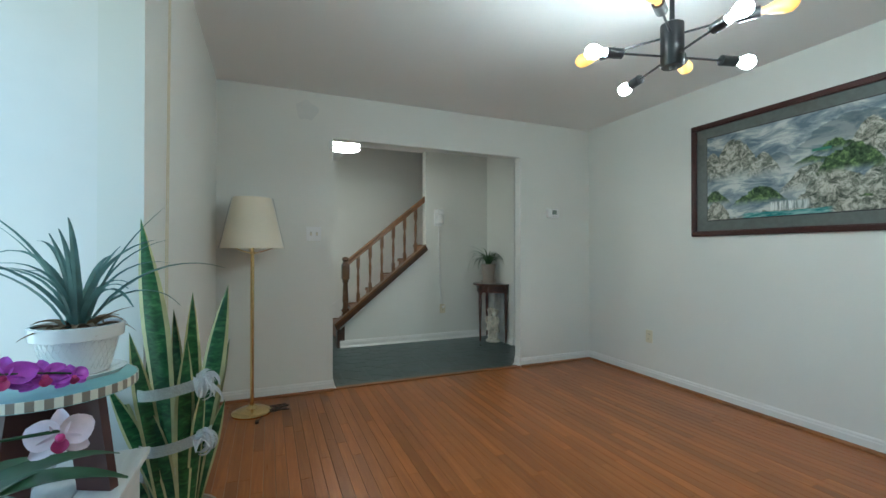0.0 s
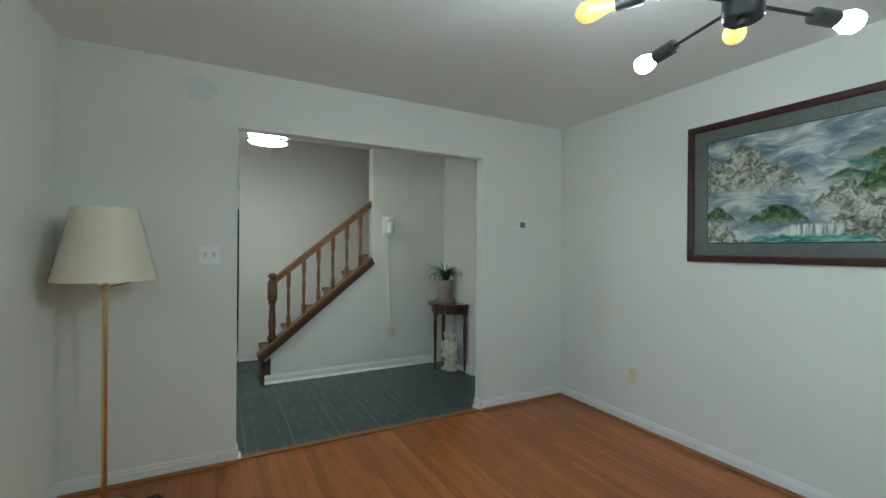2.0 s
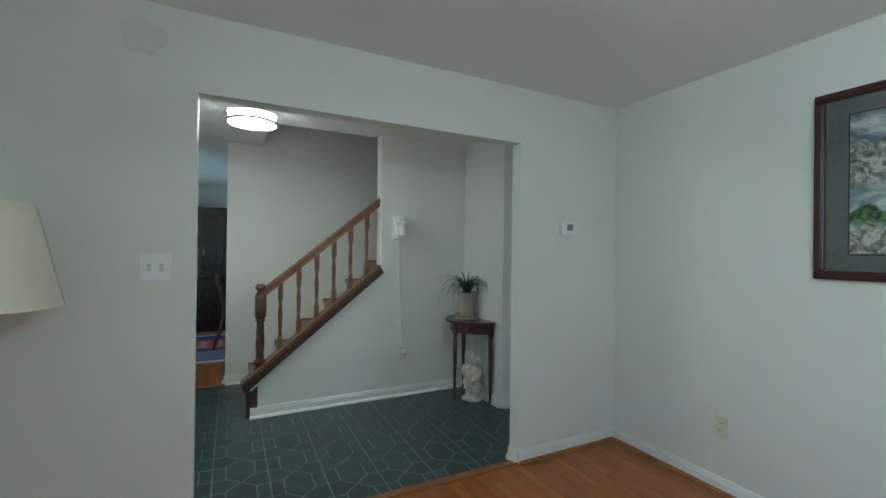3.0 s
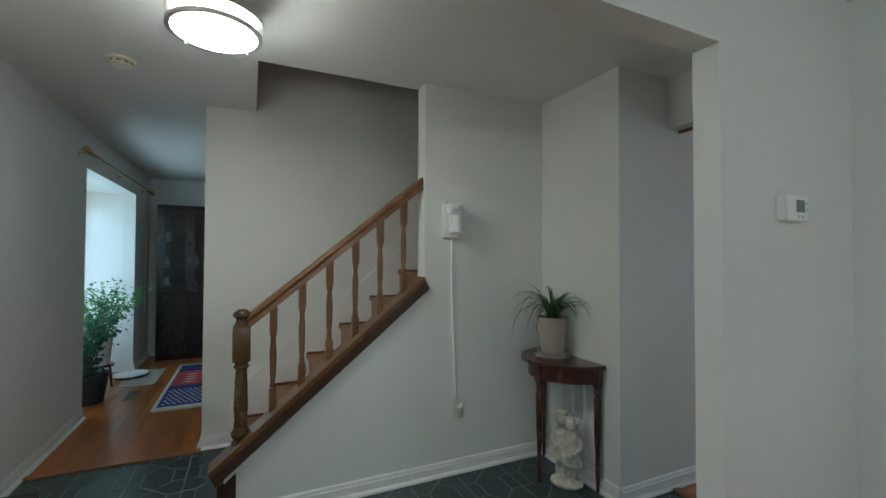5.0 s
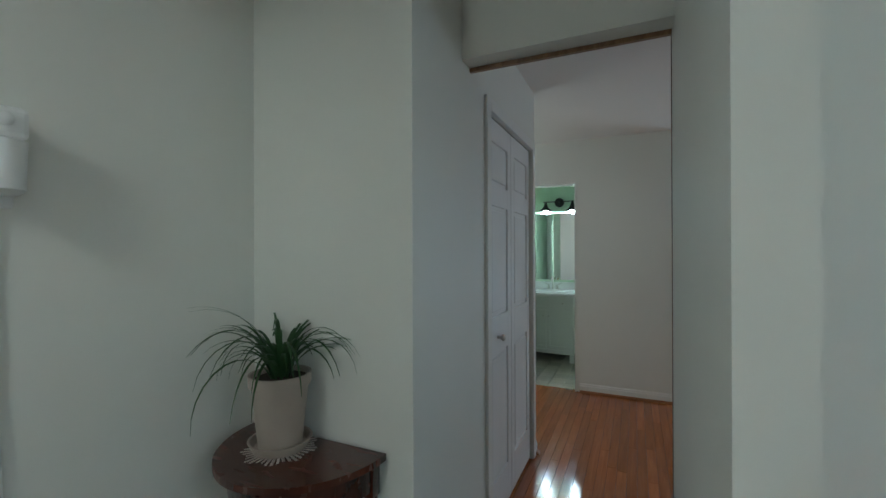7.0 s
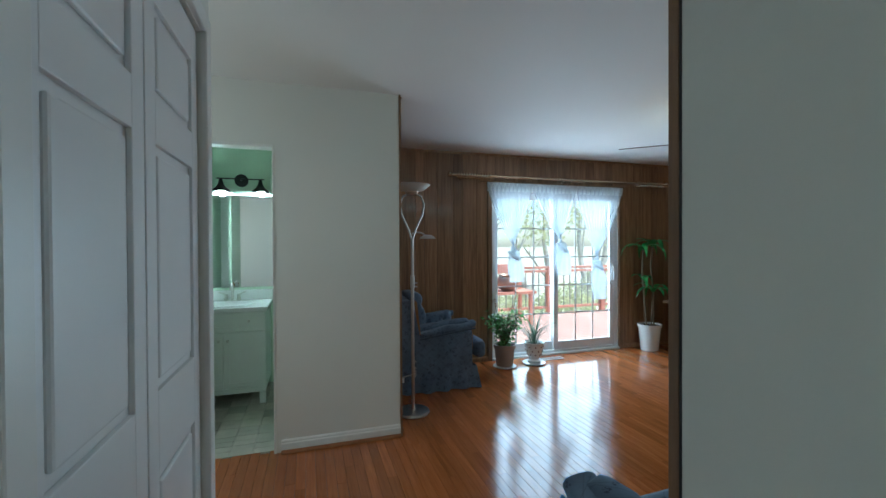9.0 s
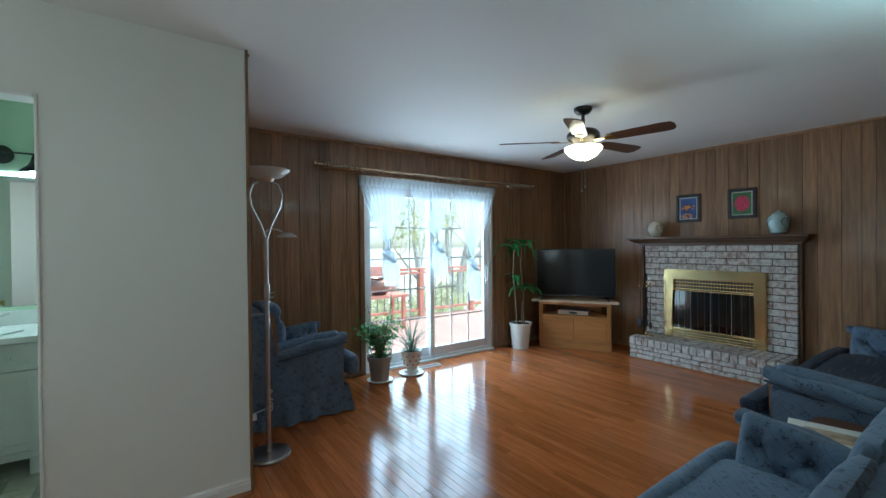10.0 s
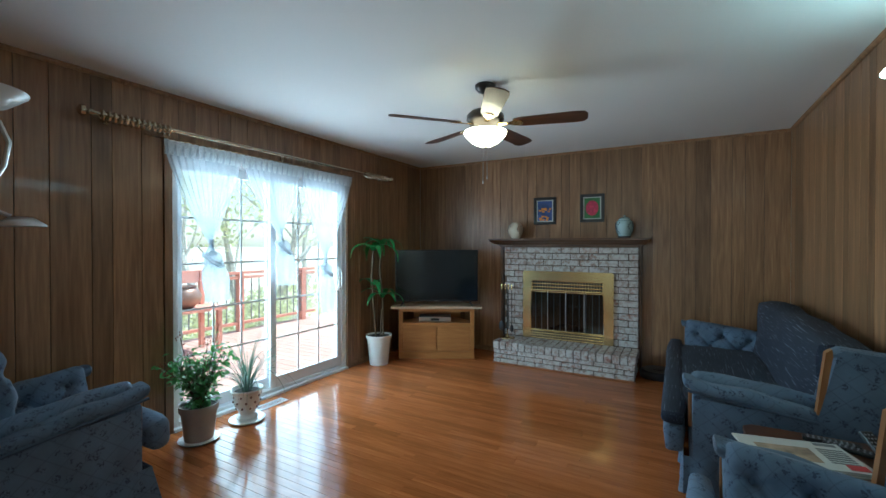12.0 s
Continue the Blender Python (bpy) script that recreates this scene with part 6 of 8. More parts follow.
def throw_cloth():
    m, n, l, b = tree("navy_throw")
    tc, mp, nz = n.new("ShaderNodeTexCoord"), n.new("ShaderNodeMapping"), n.new("ShaderNodeTexNoise")
    mp.inputs["Scale"].default_value, mp.inputs["Rotation"].default_value = (5.5, 170, 150), (0.3, 0.2, 0.35)
    nz.inputs["Scale"].default_value, nz.inputs["Detail"].default_value, nz.inputs["Distortion"].default_value = 1.0, 0, 0.25
    l.new(tc.outputs["Object"], mp.inputs[0])
    l.new(mp.outputs[0], nz.inputs["Vector"])
    r = ramp(n, [(0.5, (0.014, 0.02, 0.038)), (0.68, (0.022, 0.03, 0.055)), (0.78, (0.12, 0.14, 0.185))])
    l.new(nz.outputs["Fac"], r.inputs[0])
    l.new(r.outputs[0], b.inputs["Base Color"])
    b.inputs["Roughness"].default_value, b.inputs["Sheen Weight"].default_value = 0.9, 0.03
    return m


BLUE = upholstery("blue_upholstery", (0.11, 0.152, 0.222), (0.03, 0.043, 0.08))
PIPING = paint("blue_piping", (0.06, 0.085, 0.13), 0.8, 0.1, 30, 0.2)
THROW = throw_cloth()
ARMWOOD = wood("honey_armwood", (0.36, 0.17, 0.06), (0.2, 0.08, 0.025), 0.35, (5, 5, 1.2), 6, 0.05, 0.2)


def cushion(w, h, thick, buttons=(), n=26, pucker=0.55, back=0.35):
    """A stuffed pad in the x, z plane bulging to -y, with sunk buttons and puckers between them."""
    bm = bmesh.new()
    front, rear = [], []
    for j in range(n + 1):
        f, r = [], []
        for i in range(n + 1):
            u, v = 2 * i / n - 1, 2 * j / n - 1
            x, z = u * w / 2, v * h / 2
            ix, iz = max(-w / 2 + 0.075, min(w / 2 - 0.075, x)), max(-h / 2 + 0.075, min(h / 2 - 0.075, z))
            far_ = math.hypot(x - ix, z - iz)
            if far_ > 0.075:
                x, z = ix + (x - ix) * 0.075 / far_, iz + (z - iz) * 0.075 / far_
            e = (max(0, 1 - abs(u) ** 5) * max(0, 1 - abs(v) ** 5)) ** 0.45
            d = thick * e
            for bx, bz in buttons:
                q = ((x - bx) ** 2 + (z - bz) ** 2) ** 0.5
                d -= thick * pucker * e * math.exp(-(q / 0.038) ** 1.1)
                ang = math.atan2(z - bz, x - bx)
                for ox, oz in buttons:
                    wx, wz = ox - bx, oz - bz
                    run = math.hypot(wx, wz)
                    if 0.02 < run < 0.19:
                        f_ = max(0, min(1, ((x - bx) * wx + (z - bz) * wz) / run ** 2))
                        d -= thick * 0.09 * e * math.exp(-(math.hypot(x - bx - wx * f_, z - bz - wz * f_) / 0.014) ** 2)
                d -= thick * 0.10 * e * math.exp(-(q / 0.11) ** 2) * abs(math.cos(2 * ang + 0.4))
            d += thick * 0.06 * e * noise.noise((x * 9, z * 9, w))
            f.append(bm.verts.new((x, -d, z)))
            r.append(bm.verts.new((x, thick * back * e, z)) if 0 < i < n and 0 < j < n else f[-1])
        front.append(f)
        rear.append(r)
    for j in range(n):
        for i in range(n):
            bm.faces.new((front[j][i], front[j][i + 1], front[j + 1][i + 1], front[j + 1][i]))
            q = [rear[j][i], rear[j + 1][i], rear[j + 1][i + 1], rear[j][i + 1]]
            if len(set(q)) == 4:
                try:
                    bm.faces.new(q)
                except ValueError:
                    pass
    return bm


def soft_box(x0, x1, y0, y1, z0, z1, r=0.05, sag=0.0, wob=0.006):
    bm = bmesh.new()
    box(bm, x0, x1, y0, y1, z0, z1)
    bmesh.ops.subdivide_edges(bm, edges=bm.edges, cuts=7, use_grid_fill=True)
    c = Vector(((x0 + x1) / 2, (y0 + y1) / 2, (z0 + z1) / 2))
    half_ = Vector(((x1 - x0) / 2, (y1 - y0) / 2, (z1 - z0) / 2))
    for v in bm.verts:
        d = v.co - c
        inner = Vector([max(-h + r, min(h - r, a)) for a, h in zip(d, half_)])
        o = d - inner
        if o.length > 1e-6:
            d = inner + o.normalized() * min(o.length, r)
        v.co = c + d
        v.co.z += wob * 2 * noise.noise(v.co * 5.0)
        v.co.x += wob * noise.noise(v.co * 6.0 + Vector((7, 0, 0)))
        v.co.y += wob * noise.noise(v.co * 6.0 + Vector((0, 9, 0)))
    return bm


def button(bm, x, y, z, r=0.013):
    lump(bm, x, y, z, r, r * 0.6, r, 10)


def seat_unit(name, m, w, label, category, cover=False, cushions=1):
    """Skirted blue sofa or chair with tufted inner arms and honey wood facings; it faces its own -y."""
    t = thing(name, m, label, category)
    hw = w / 2
    bm = bmesh.new()
    box(bm, -hw + 0.02, hw - 0.02, -0.84, -0.02, 0.14, 0.30, 0.015)
    part("base", bm, BLUE, t)
    bm = bmesh.new()
    path = [(-hw, 0.0), (-hw, -0.87), (hw, -0.87), (hw, 0.0)]
    pts = []
    for (ax, ay), (bx, by) in zip(path, path[1:]):
        n_ = max(8, int(math.hypot(bx - ax, by - ay) / 0.02))
        for k in range(n_):
            pts.append((ax + (bx - ax) * k / n_, ay + (by - ay) * k / n_))
    pts.append(path[-1])
    lo, hi, mid_ = [], [], []
    for k, (x, y) in enumerate(pts):
        amp = 0.026 * math.sin(k * 0.75) + 0.012 * math.sin(k * 0.31 + 1)
        o = Vector((x, y + 0.43, 0)).normalized()
        hi.append(bm.verts.new((x, y, 0.215)))
        mid_.append(bm.verts.new((x + o.x * (0.008 + amp * 0.5), y + o.y * (0.008 + amp * 0.5), 0.12)))
        lo.append(bm.verts.new((x + o.x * (0.02 + amp), y + o.y * (0.02 + amp), 0.008)))
    for k in range(len(pts) - 1):
        bm.faces.new((lo[k], lo[k + 1], mid_[k + 1], mid_[k]))
        bm.faces.new((mid_[k], mid_[k + 1], hi[k + 1], hi[k]))
    part("skirt", bm, BLUE, t, "ruffled skirt", True)
    span = (w - 0.36) / cushions
    for k in range(cushions):
        x0 = -hw + 0.18 + span * k
        part("seat_cushion", soft_box(x0, x0 + span - 0.004, -0.93, -0.2, 0.27, 0.45, 0.075, 0, 0.01), THROW if cover else BLUE, t, "dark throw over the seat" if cover else "", True)
    roll_ = soft_box(-hw - 0.005, hw + 0.005, -0.985, -0.855, 0.36 if cover else 0.27, 0.45, 0.044 if cover else 0.062, 0, 0.01)
    part("front_roll", roll_, THROW if cover else BLUE, t, "rounded cushion front", True)
    if cover:
        part("front_panel", soft_box(-hw - 0.003, hw + 0.003, -0.972, -0.86, 0.2, 0.37, 0.04, 0, 0.012), BLUE, t, "", True)
    # backrest: a leaning pad
    bm = soft_box(-hw + (0.02 if cover else 0.17), hw - (0.125 if cover else 0.17), -0.3, -0.02, 0.3, 0.88, 0.1, 0, 0.012)
    for v in bm.verts:
        v.co.y += (v.co.z - 0.3) * -0.02 - 0.16 * max(0, 0.62 - v.co.z) * (1 if v.co.y < -0.15 else 0)
    part("backrest", bm, THROW if cover else BLUE, t, "dark throw over the back" if cover else "", True)
    if not cover:
        for k in range(cushions):
            bw = (w - 0.4) / cushions
            btn = [(a * bw, z) for a in (-0.28, 0.0, 0.28) for z in (-0.08, 0.1)]
            c = part("back_pad", cushion(bw, 0.5, 0.16 if cushions == 1 else 0.08, btn, 40), BLUE, t, "tufted pad", True)
            c.matrix_basis = pose(-(w - 0.4) / 2 + bw * (k + 0.5), -0.31 if cushions == 1 else -0.27, 0.66, -10)
    for s in (-1, 1):
        bm = bmesh.new()
        tall = [] if cover and s < 0 else [(-0.262, 0.84), (-0.22, 0.865), (0.0, 0.845)]
        prism(bm, [(0.0, 0.1), (-0.83, 0.1), (-0.83, 0.553), (-0.3, 0.49)] + (tall or [(0.0, 0.48)]), s * (hw - 0.13), s * hw, "x")
        bmesh.ops.bevel(bm, geom=list(bm.edges), offset=0.018, segments=2, affect="EDGES", profile=0.6)
        arm = part("arm", bm, BLUE, t, "", True)
        bm = soft_box(-0.04, 0.112, -0.875, -0.29, 0, 0.065, 0.031, 0, 0.012)
        for v in bm.verts:
            v.co.x *= s
            v.co.z += 0.566 - (v.co.y + 0.86) * 0.12 - 0.25 * max(0, -v.co.x * s) * 0.6
        pad = part("arm_pad", bm, BLUE, arm, "padded arm top", True)
        pad.location = (s * (hw - 0.105), 0, 0)
        bm = bmesh.new()
        tube(bm, [(s * (hw + 0.004), -0.855, 0.572), (s * (hw + 0.006), -0.6, 0.54), (s * (hw + 0.004), -0.31, 0.503)], 0.008, 8)
        part("piping", bm, PIPING, arm, "", True)
        btn = [(-0.2, 0.02), (0.0, 0.035), (0.2, 0.05), (-0.1, -0.07), (0.12, -0.07)]
        inner = cushion(0.6, 0.31, 0.11, btn, 44)
        for v in inner.verts:
            v.co.z += s * v.co.x * 0.13
        c = part("inner_pad", inner, BLUE, t, "tufted inner arm pad", True)
        c.matrix_basis = pose(s * (hw - 0.15), -0.545, 0.472, -24, 0, -s * 90)
        for bx, bz in btn:
            bm = bmesh.new()
            button(bm, bx, -0.055, bz + s * bx * 0.13)
            bt = part("button", bm, PIPING, t, "", True)
            bt.matrix_basis = c.matrix_basis
        bm = bmesh.new()
        box(bm, s * (hw - 0.06) - 0.016, s * (hw - 0.06) + 0.016, -0.848, -0.826, 0.36, 0.58, 0.006)
        lump(bm, s * (hw - 0.06), -0.84, 0.585, 0.02, 0.02, 0.018, 10)
        part("arm_facing", bm, ARMWOOD, t, "honey wood facing", True)
        if not tall:
            continue
        bm = bmesh.new()
        prism(bm, [(-0.322, 0.5), (-0.295, 0.5), (-0.258, 0.83), (-0.262, 0.862), (-0.285, 0.845)], s * (hw - 0.045), s * (hw - 0.004), "x")
        part("wing_facing", bm, ARMWOOD, t, "honey wood facing")
    return t


seat_unit("sofa", pose(3.385, -0.15, 0, 0, 0, 90), 2.10, "blue patterned sofa under a dark navy throw against the panelling", "sofa", True, 1)
seat_unit("loveseat", pose(3.395, 2.27, 0, 0, 0, 90) @ Matrix.Diagonal((1, 0.87, 0.91, 1)), 1.66, "blue tufted skirted loveseat with honey wood facings", "sofa", False, 2)
seat_unit("armchair", pose(7.05, 3.25, 0, 0, 0, 0), 0.80, "blue tufted skirted armchair beside the sliding door", "armchair", False, 1)

# end table with papers and remotes
t = thing("end_table", pose(3.70, 1.175, 0), "low brown wooden end table between the seats", "table")
ENDW = wood("end_table_wood", (0.17, 0.065, 0.025), (0.075, 0.026, 0.01), 0.3, (1.2, 8, 8), 6, 0.05, 0.3)
bm = bmesh.new()
prism(bm, [(-0.3, -0.2), (-0.28, -0.235), (0.26, -0.235), (0.3, -0.2), (0.3, 0.2), (0.26, 0.235), (-0.28, 0.235), (-0.3, 0.2)], 0.435, 0.46, "z")
part("tabletop", bm, ENDW, t)
bm = bmesh.new()
box(bm, -0.27, 0.27, -0.2, 0.2, 0.36, 0.434, 0.003)
part("apron", bm, ENDW, t)
for x in (-0.25, 0.25):
    for y in (-0.18, 0.18):
        bm = bmesh.new()
        box(bm, x - 0.02, x + 0.02, y - 0.02, y + 0.02, 0.0, 0.36, 0.003)
        part("leg", bm, ENDW, t)
PAPER = paint("newsprint", (0.62, 0.61, 0.57), 0.8, 0.05, 10, 0.1)
t = thing("newspaper", pose(3.83, 1.245, 0.4605, 0, 0, 14), "folded newspapers with a colour photo on the end table", "newspaper")
for k, (dx, dy, rz) in enumerate(((-0.02, 0.01, 4), (0.0, 0.0, 0), (0.01, -0.006, -2))):
    bm = bmesh.new()
    box(bm, -0.2, 0.2, -0.13, 0.13, k * 0.007, k * 0.007 + 0.0065, 0.002)
    o = part("sheet", bm, PAPER, t)
    o.matrix_basis = pose(dx, dy, 0, 0, 0, rz)
bm = bmesh.new()
box(bm, -0.06, 0.14, -0.05, 0.08, 0.0212, 0.0222)
part("photo", bm, paint("printed_photo", (0.33, 0.24, 0.16), 0.6, 0.5, 18, 0.05), t, "brown printed photo").matrix_basis = pose(0.01, -0.006, 0, 0, 0, -2)
bm = bmesh.new()
for k in range(7):
    box(bm, -0.185, -0.09, -0.06 + k * 0.02, -0.05 + k * 0.02, 0.0212, 0.0222)
box(bm, -0.18, -0.1, -0.115, -0.09, 0.0212, 0.0222)
part("print_lines", bm, paint("print_grey", (0.2, 0.2, 0.2), 0.7), t).matrix_basis = pose(0.01, -0.006, 0, 0, 0, -2)
bm = bmesh.new()
box(bm, -0.195, -0.13, 0.07, 0.115, 0.0213, 0.0223)
part("red_block", bm, paint("print_red", (0.5, 0.05, 0.05), 0.6), t).matrix_basis = pose(0.01, -0.006, 0, 0, 0, -2)
GREYB = paint("remote_button", (0.3, 0.3, 0.32), 0.5)
for x, y, rz, tilt in ((3.68, 1.03, 82, 0), (3.62, 1.08, 70, 0), (3.56, 1.17, 20, -28)):
    t = thing("remote_control", pose(x, y, 0.4615 + (0.045 if tilt else 0), tilt, 0, rz), "black remote control with grey buttons", "remote control", "remotes on the end table")
    bm = bmesh.new()
    box(bm, -0.024, 0.024, -0.1, 0.1, 0, 0.018, 0.005)
    part("case", bm, BLACK, t)
    for j in range(9):
        bm = bmesh.new()
        for i in range(3):
            lump(bm, -0.013 + i * 0.013, -0.08 + j * 0.019, 0.0185, 0.004, 0.005, 0.002, 6)
        part("button_row", bm, GREYB, t)

# torchiere
t = thing("torchiere_lamp", pose(6.25, 3.105, 0, 0, 0, -103), "brushed metal torchiere with glass bowl and reading arm", "floor lamp")
bm = bmesh.new()
lathe(bm, [(0, 0.001), (0.13, 0.001), (0.135, 0.01), (0.13, 0.022), (0.09, 0.03), (0.02, 0.034), (0.016, 0.05), (0, 0.05)], 36)
part("base", bm, NICKEL, t, "", True)
bm = bmesh.new()
lathe(bm, [(0.013, 0.04), (0.013, 1.02), (0.017, 1.022), (0.017, 1.12), (0.011, 1.122), (0.011, 1.42), (0, 1.42)], 16)
part("pole", bm, NICKEL, t, "", True)
for s in (-1, 1):
    bm = bmesh.new()
    tube(bm, [(0, 0, 1.40), (s * 0.03, 0, 1.5), (s * 0.085, 0, 1.62), (s * 0.098, 0, 1.7), (s * 0.075, 0, 1.765), (s * 0.02, 0, 1.79)], 0.0075, 8)
    part("bow", bm, NICKEL, t, "", True)
bm = bmesh.new()
lathe(bm, [(0, 1.78), (0.04, 1.78), (0.055, 1.8), (0.045, 1.806), (0, 1.8)], 24)
part("cup", bm, NICKEL, t, "", True)
FROST = paint("frosted_glass_bowl", (0.62, 0.62, 0.6), 0.3, 0.04)
bm = bmesh.new()
lathe(bm, [(0.05, 1.803), (0.1, 1.815), (0.148, 1.855), (0.15, 1.86), (0.144, 1.858), (0.098, 1.822), (0.04, 1.81)], 36)
part("bowl", bm, FROST, t, "frosted glass bowl", True)
bm = bmesh.new()
tube(bm, [(0, 0, 1.46), (0.03, 0, 1.475), (0.07, 0, 1.47), (0.1, 0, 1.455)], 0.006, 8)
lathe(bm, [(0, 1.455), (0.03, 1.452), (0.062, 1.43), (0.066, 1.422), (0.06, 1.424), (0, 1.44)], 24, (0.125, 0, 0))
part("reading_head", bm, NICKEL, t, "", True)
bm = bmesh.new()
for z in (1.03, 1.06):
    tube(bm, [(0.015, 0, z), (0.035, 0, z), (0.04, 0, z)], [0.004, 0.004, 0.007], 8)
part("switches", bm, NICKEL, t)
bm = bmesh.new()
tube(bm, [(0.013 + 0.012 * math.sin(k), 0.012 * math.cos(k * 1.3), 0.42 + 0.011 * math.sin(k * 0.7) - k * 0.006) for k in range(26)], 0.0035, 6)
tube(bm, [(0.0, -0.02, 0.32), (-0.06, -0.04, 0.31), (-0.1, -0.04, 0.3)], 0.003, 6)
part("cord", bm, FROST, t, "white cord wound round the pole")
bm = bmesh.new()
box(bm, -0.14, -0.07, -0.045, -0.041, 0.26, 0.30)
part("tag", bm, WHITE, t, "white tag")

# ---- ceiling fan ----
BLADE = wood("walnut_blade", (0.12, 0.048, 0.025), (0.06, 0.022, 0.012), 0.35, (1.5, 12, 12), 6, 0.05, 0.2)
BRONZE = paint("dark_bronze", (0.05, 0.04, 0.035), 0.35, 0.15, 12, metal=0.7)
FANGLOW = glow("fan_bowl_glow", (1.0, 0.82, 0.52), 5.0)
t = thing("ceiling_fan", pose(5.43, 0.895, H), "five-blade walnut ceiling fan with a lit glass bowl", "ceiling fan")
bm = bmesh.new()
lathe(bm, [(0, 0), (0.07, 0), (0.07, -0.02), (0.05, -0.045), (0.02, -0.055), (0.014, -0.06), (0.014, -0.17), (0, -0.17)], 28)
part("canopy", bm, BRONZE, t, "", True)
bm = bmesh.new()
lathe(bm, [(0, -0.09), (0.05, -0.09), (0.1, -0.105), (0.125, -0.13), (0.128, -0.16), (0.11, -0.185), (0.075, -0.2), (0.06, -0.215), (0.06, -0.235), (0, -0.235)], 32)
part("motor", bm, BRONZE, t, "", True).location = (0, 0, -0.075)
bm = bmesh.new()
lathe(bm, [(0.055, -0.231), (0.15, -0.228), (0.154, -0.236), (0.14, -0.262), (0.1, -0.3), (0.05, -0.325), (0.02, -0.332), (0, -0.333)], 36)
part("bowl", bm, FANGLOW, t, "glowing alabaster bowl", True).matrix_basis = pose(0, 0, -0.085) @ Matrix.Diagonal((0.95, 0.95, 1, 1))
bm = bmesh.new()
lathe(bm, [(0, -0.33), (0.016, -0.332), (0.012, -0.345), (0, -0.35)], 14)
for x, ln in ((-0.012, 0.2), (0.014, 0.23)):
    tube(bm, [(x, 0, -0.335), (x * 1.2, 0, -0.345 - ln)], 0.0018, 6)
    lump(bm, x * 1.2, 0, -0.35 - ln, 0.006, 0.006, 0.012, 8)
part("pull_chain", bm, NICKEL, t).location = (0, 0, -0.075)
vr, vv = Vector((-0.868, -0.497)), Vector((0.497, -0.868))
for k in range(5):
    a = radians(-18 + 72 * k)
    d = vr * math.cos(a) + vv * math.sin(a)
    ang = math.atan2(d.y, d.x)
    bm = bmesh.new()
    outline = [(0.19, -0.04), (0.24, -0.056), (0.59, -0.068), (0.64, -0.06), (0.66, -0.03), (0.66, 0.03), (0.64, 0.06), (0.59, 0.068), (0.24, 0.056), (0.19, 0.04)]
    prism(bm, outline, -0.003, 0.003, "z")
    b = part("blade", bm, BLADE, t)
    b.matrix_basis = pose(0, 0, -0.265, 0, 0, math.degrees(ang)) @ pose(0, 0, 0, -12)
    bm = bmesh.new()
    prism(bm, [(0.09, -0.02), (0.16, -0.012), (0.2, -0.034), (0.24, -0.03), (0.255, 0), (0.24, 0.03), (0.2, 0.034), (0.16, 0.012), (0.09, 0.02)], -0.0085, -0.0035, "z")
    ir = part("blade_iron", bm, BRASS, t, "brass blade iron")
    ir.matrix_basis = b.matrix_basis

# twin-tube wall lamp above the sofa side
TUBE = glow("cool_fluorescent", (0.72, 1.0, 0.98), 4.6)
t = thing("fluorescent_wall_lamp", pose(3.373, 1.5, 2.13), "twin-tube fluorescent wall lamp on the panelling, switched on", "wall light")
bm = bmesh.new()
box(bm, 0.0, 0.03, -0.3, 0.3, -0.06, 0.05, 0.004)
part("back_plate", bm, WHITE, t)
bm = bmesh.new()
prism(bm, [(0.031, -0.06), (0.072, -0.056), (0.077, -0.04), (0.072, -0.042), (0.031, -0.052)], -0.52, 0.5, "y")
part("tray", bm, NICKEL, t, "metal tray under the tubes")
for x, z in ((0.06, 0.02), (0.118, -0.018)):
    bm = bmesh.new()
    tube(bm, [(x, -0.58, z), (x, -0.57, z), (x, -0.555, z), (x, 0.545, z), (x, 0.56, z), (x, 0.57, z)], [0.004, 0.014, 0.019, 0.019, 0.014, 0.004], 14)
    part("tube", bm, TUBE, t, "glowing white tube", True)
for y in (-0.48, 0.46):
    bm = bmesh.new()
    box(bm, 0.03, 0.12, y - 0.01, y + 0.01, -0.038, 0.008, 0.002)
    part("holder", bm, WHITE, t)

# ---- television corner ----
STANDW = wood("light_oak_stand", (0.52, 0.245, 0.075), (0.37, 0.15, 0.04), 0.4, (1.2, 9, 9), 6, 0.04, 0.1)
PALE = wood("pale_board", (0.62, 0.5, 0.36), (0.52, 0.4, 0.27), 0.5, (1.2, 9, 9), 6, 0.04)
corner = pose(6.79, -0.776, 0, 0, 0, 209.2)
t = thing("tv_stand", corner, "light oak corner television stand with two doors", "tv stand")
foot = [(-0.45, 0), (0.45, 0), (0.45, 0.12), (0.2, 0.46), (-0.2, 0.46), (-0.45, 0.12)]
bm = bmesh.new()
prism(bm, [(-0.45, 0.002), (0.45, 0.002), (0.45, 0.12), (0.2, 0.46), (-0.2, 0.46), (-0.45, 0.12)], 0.002, 0.09, "z")
prism(bm, foot, 0.40, 0.43, "z")
prism(bm, foot, 0.565, 0.60, "z")
for s in (-1, 1):
    box(bm, s * 0.45 - (0.05 if s > 0 else 0), s * 0.45 + (0.05 if s < 0 else 0), 0, 0.11, 0.09, 0.565, 0.006)
prism(bm, [(-0.4, 0.012), (0.4, 0.012), (0.4, 0.10), (0.2, 0.44), (-0.2, 0.44), (-0.4, 0.10)], 0.09, 0.40, "z")
box(bm, -0.3, 0.3, 0.42, 0.44, 0.43, 0.565)
part("body", bm, STANDW, t)
for s in (-1, 1):
    bm = bmesh.new()
    box(bm, s * 0.2 - 0.197, s * 0.2 + 0.197, -0.004, 0.0115, 0.095, 0.396, 0.004)
    part("door", bm, STANDW, t)
bm = bmesh.new()
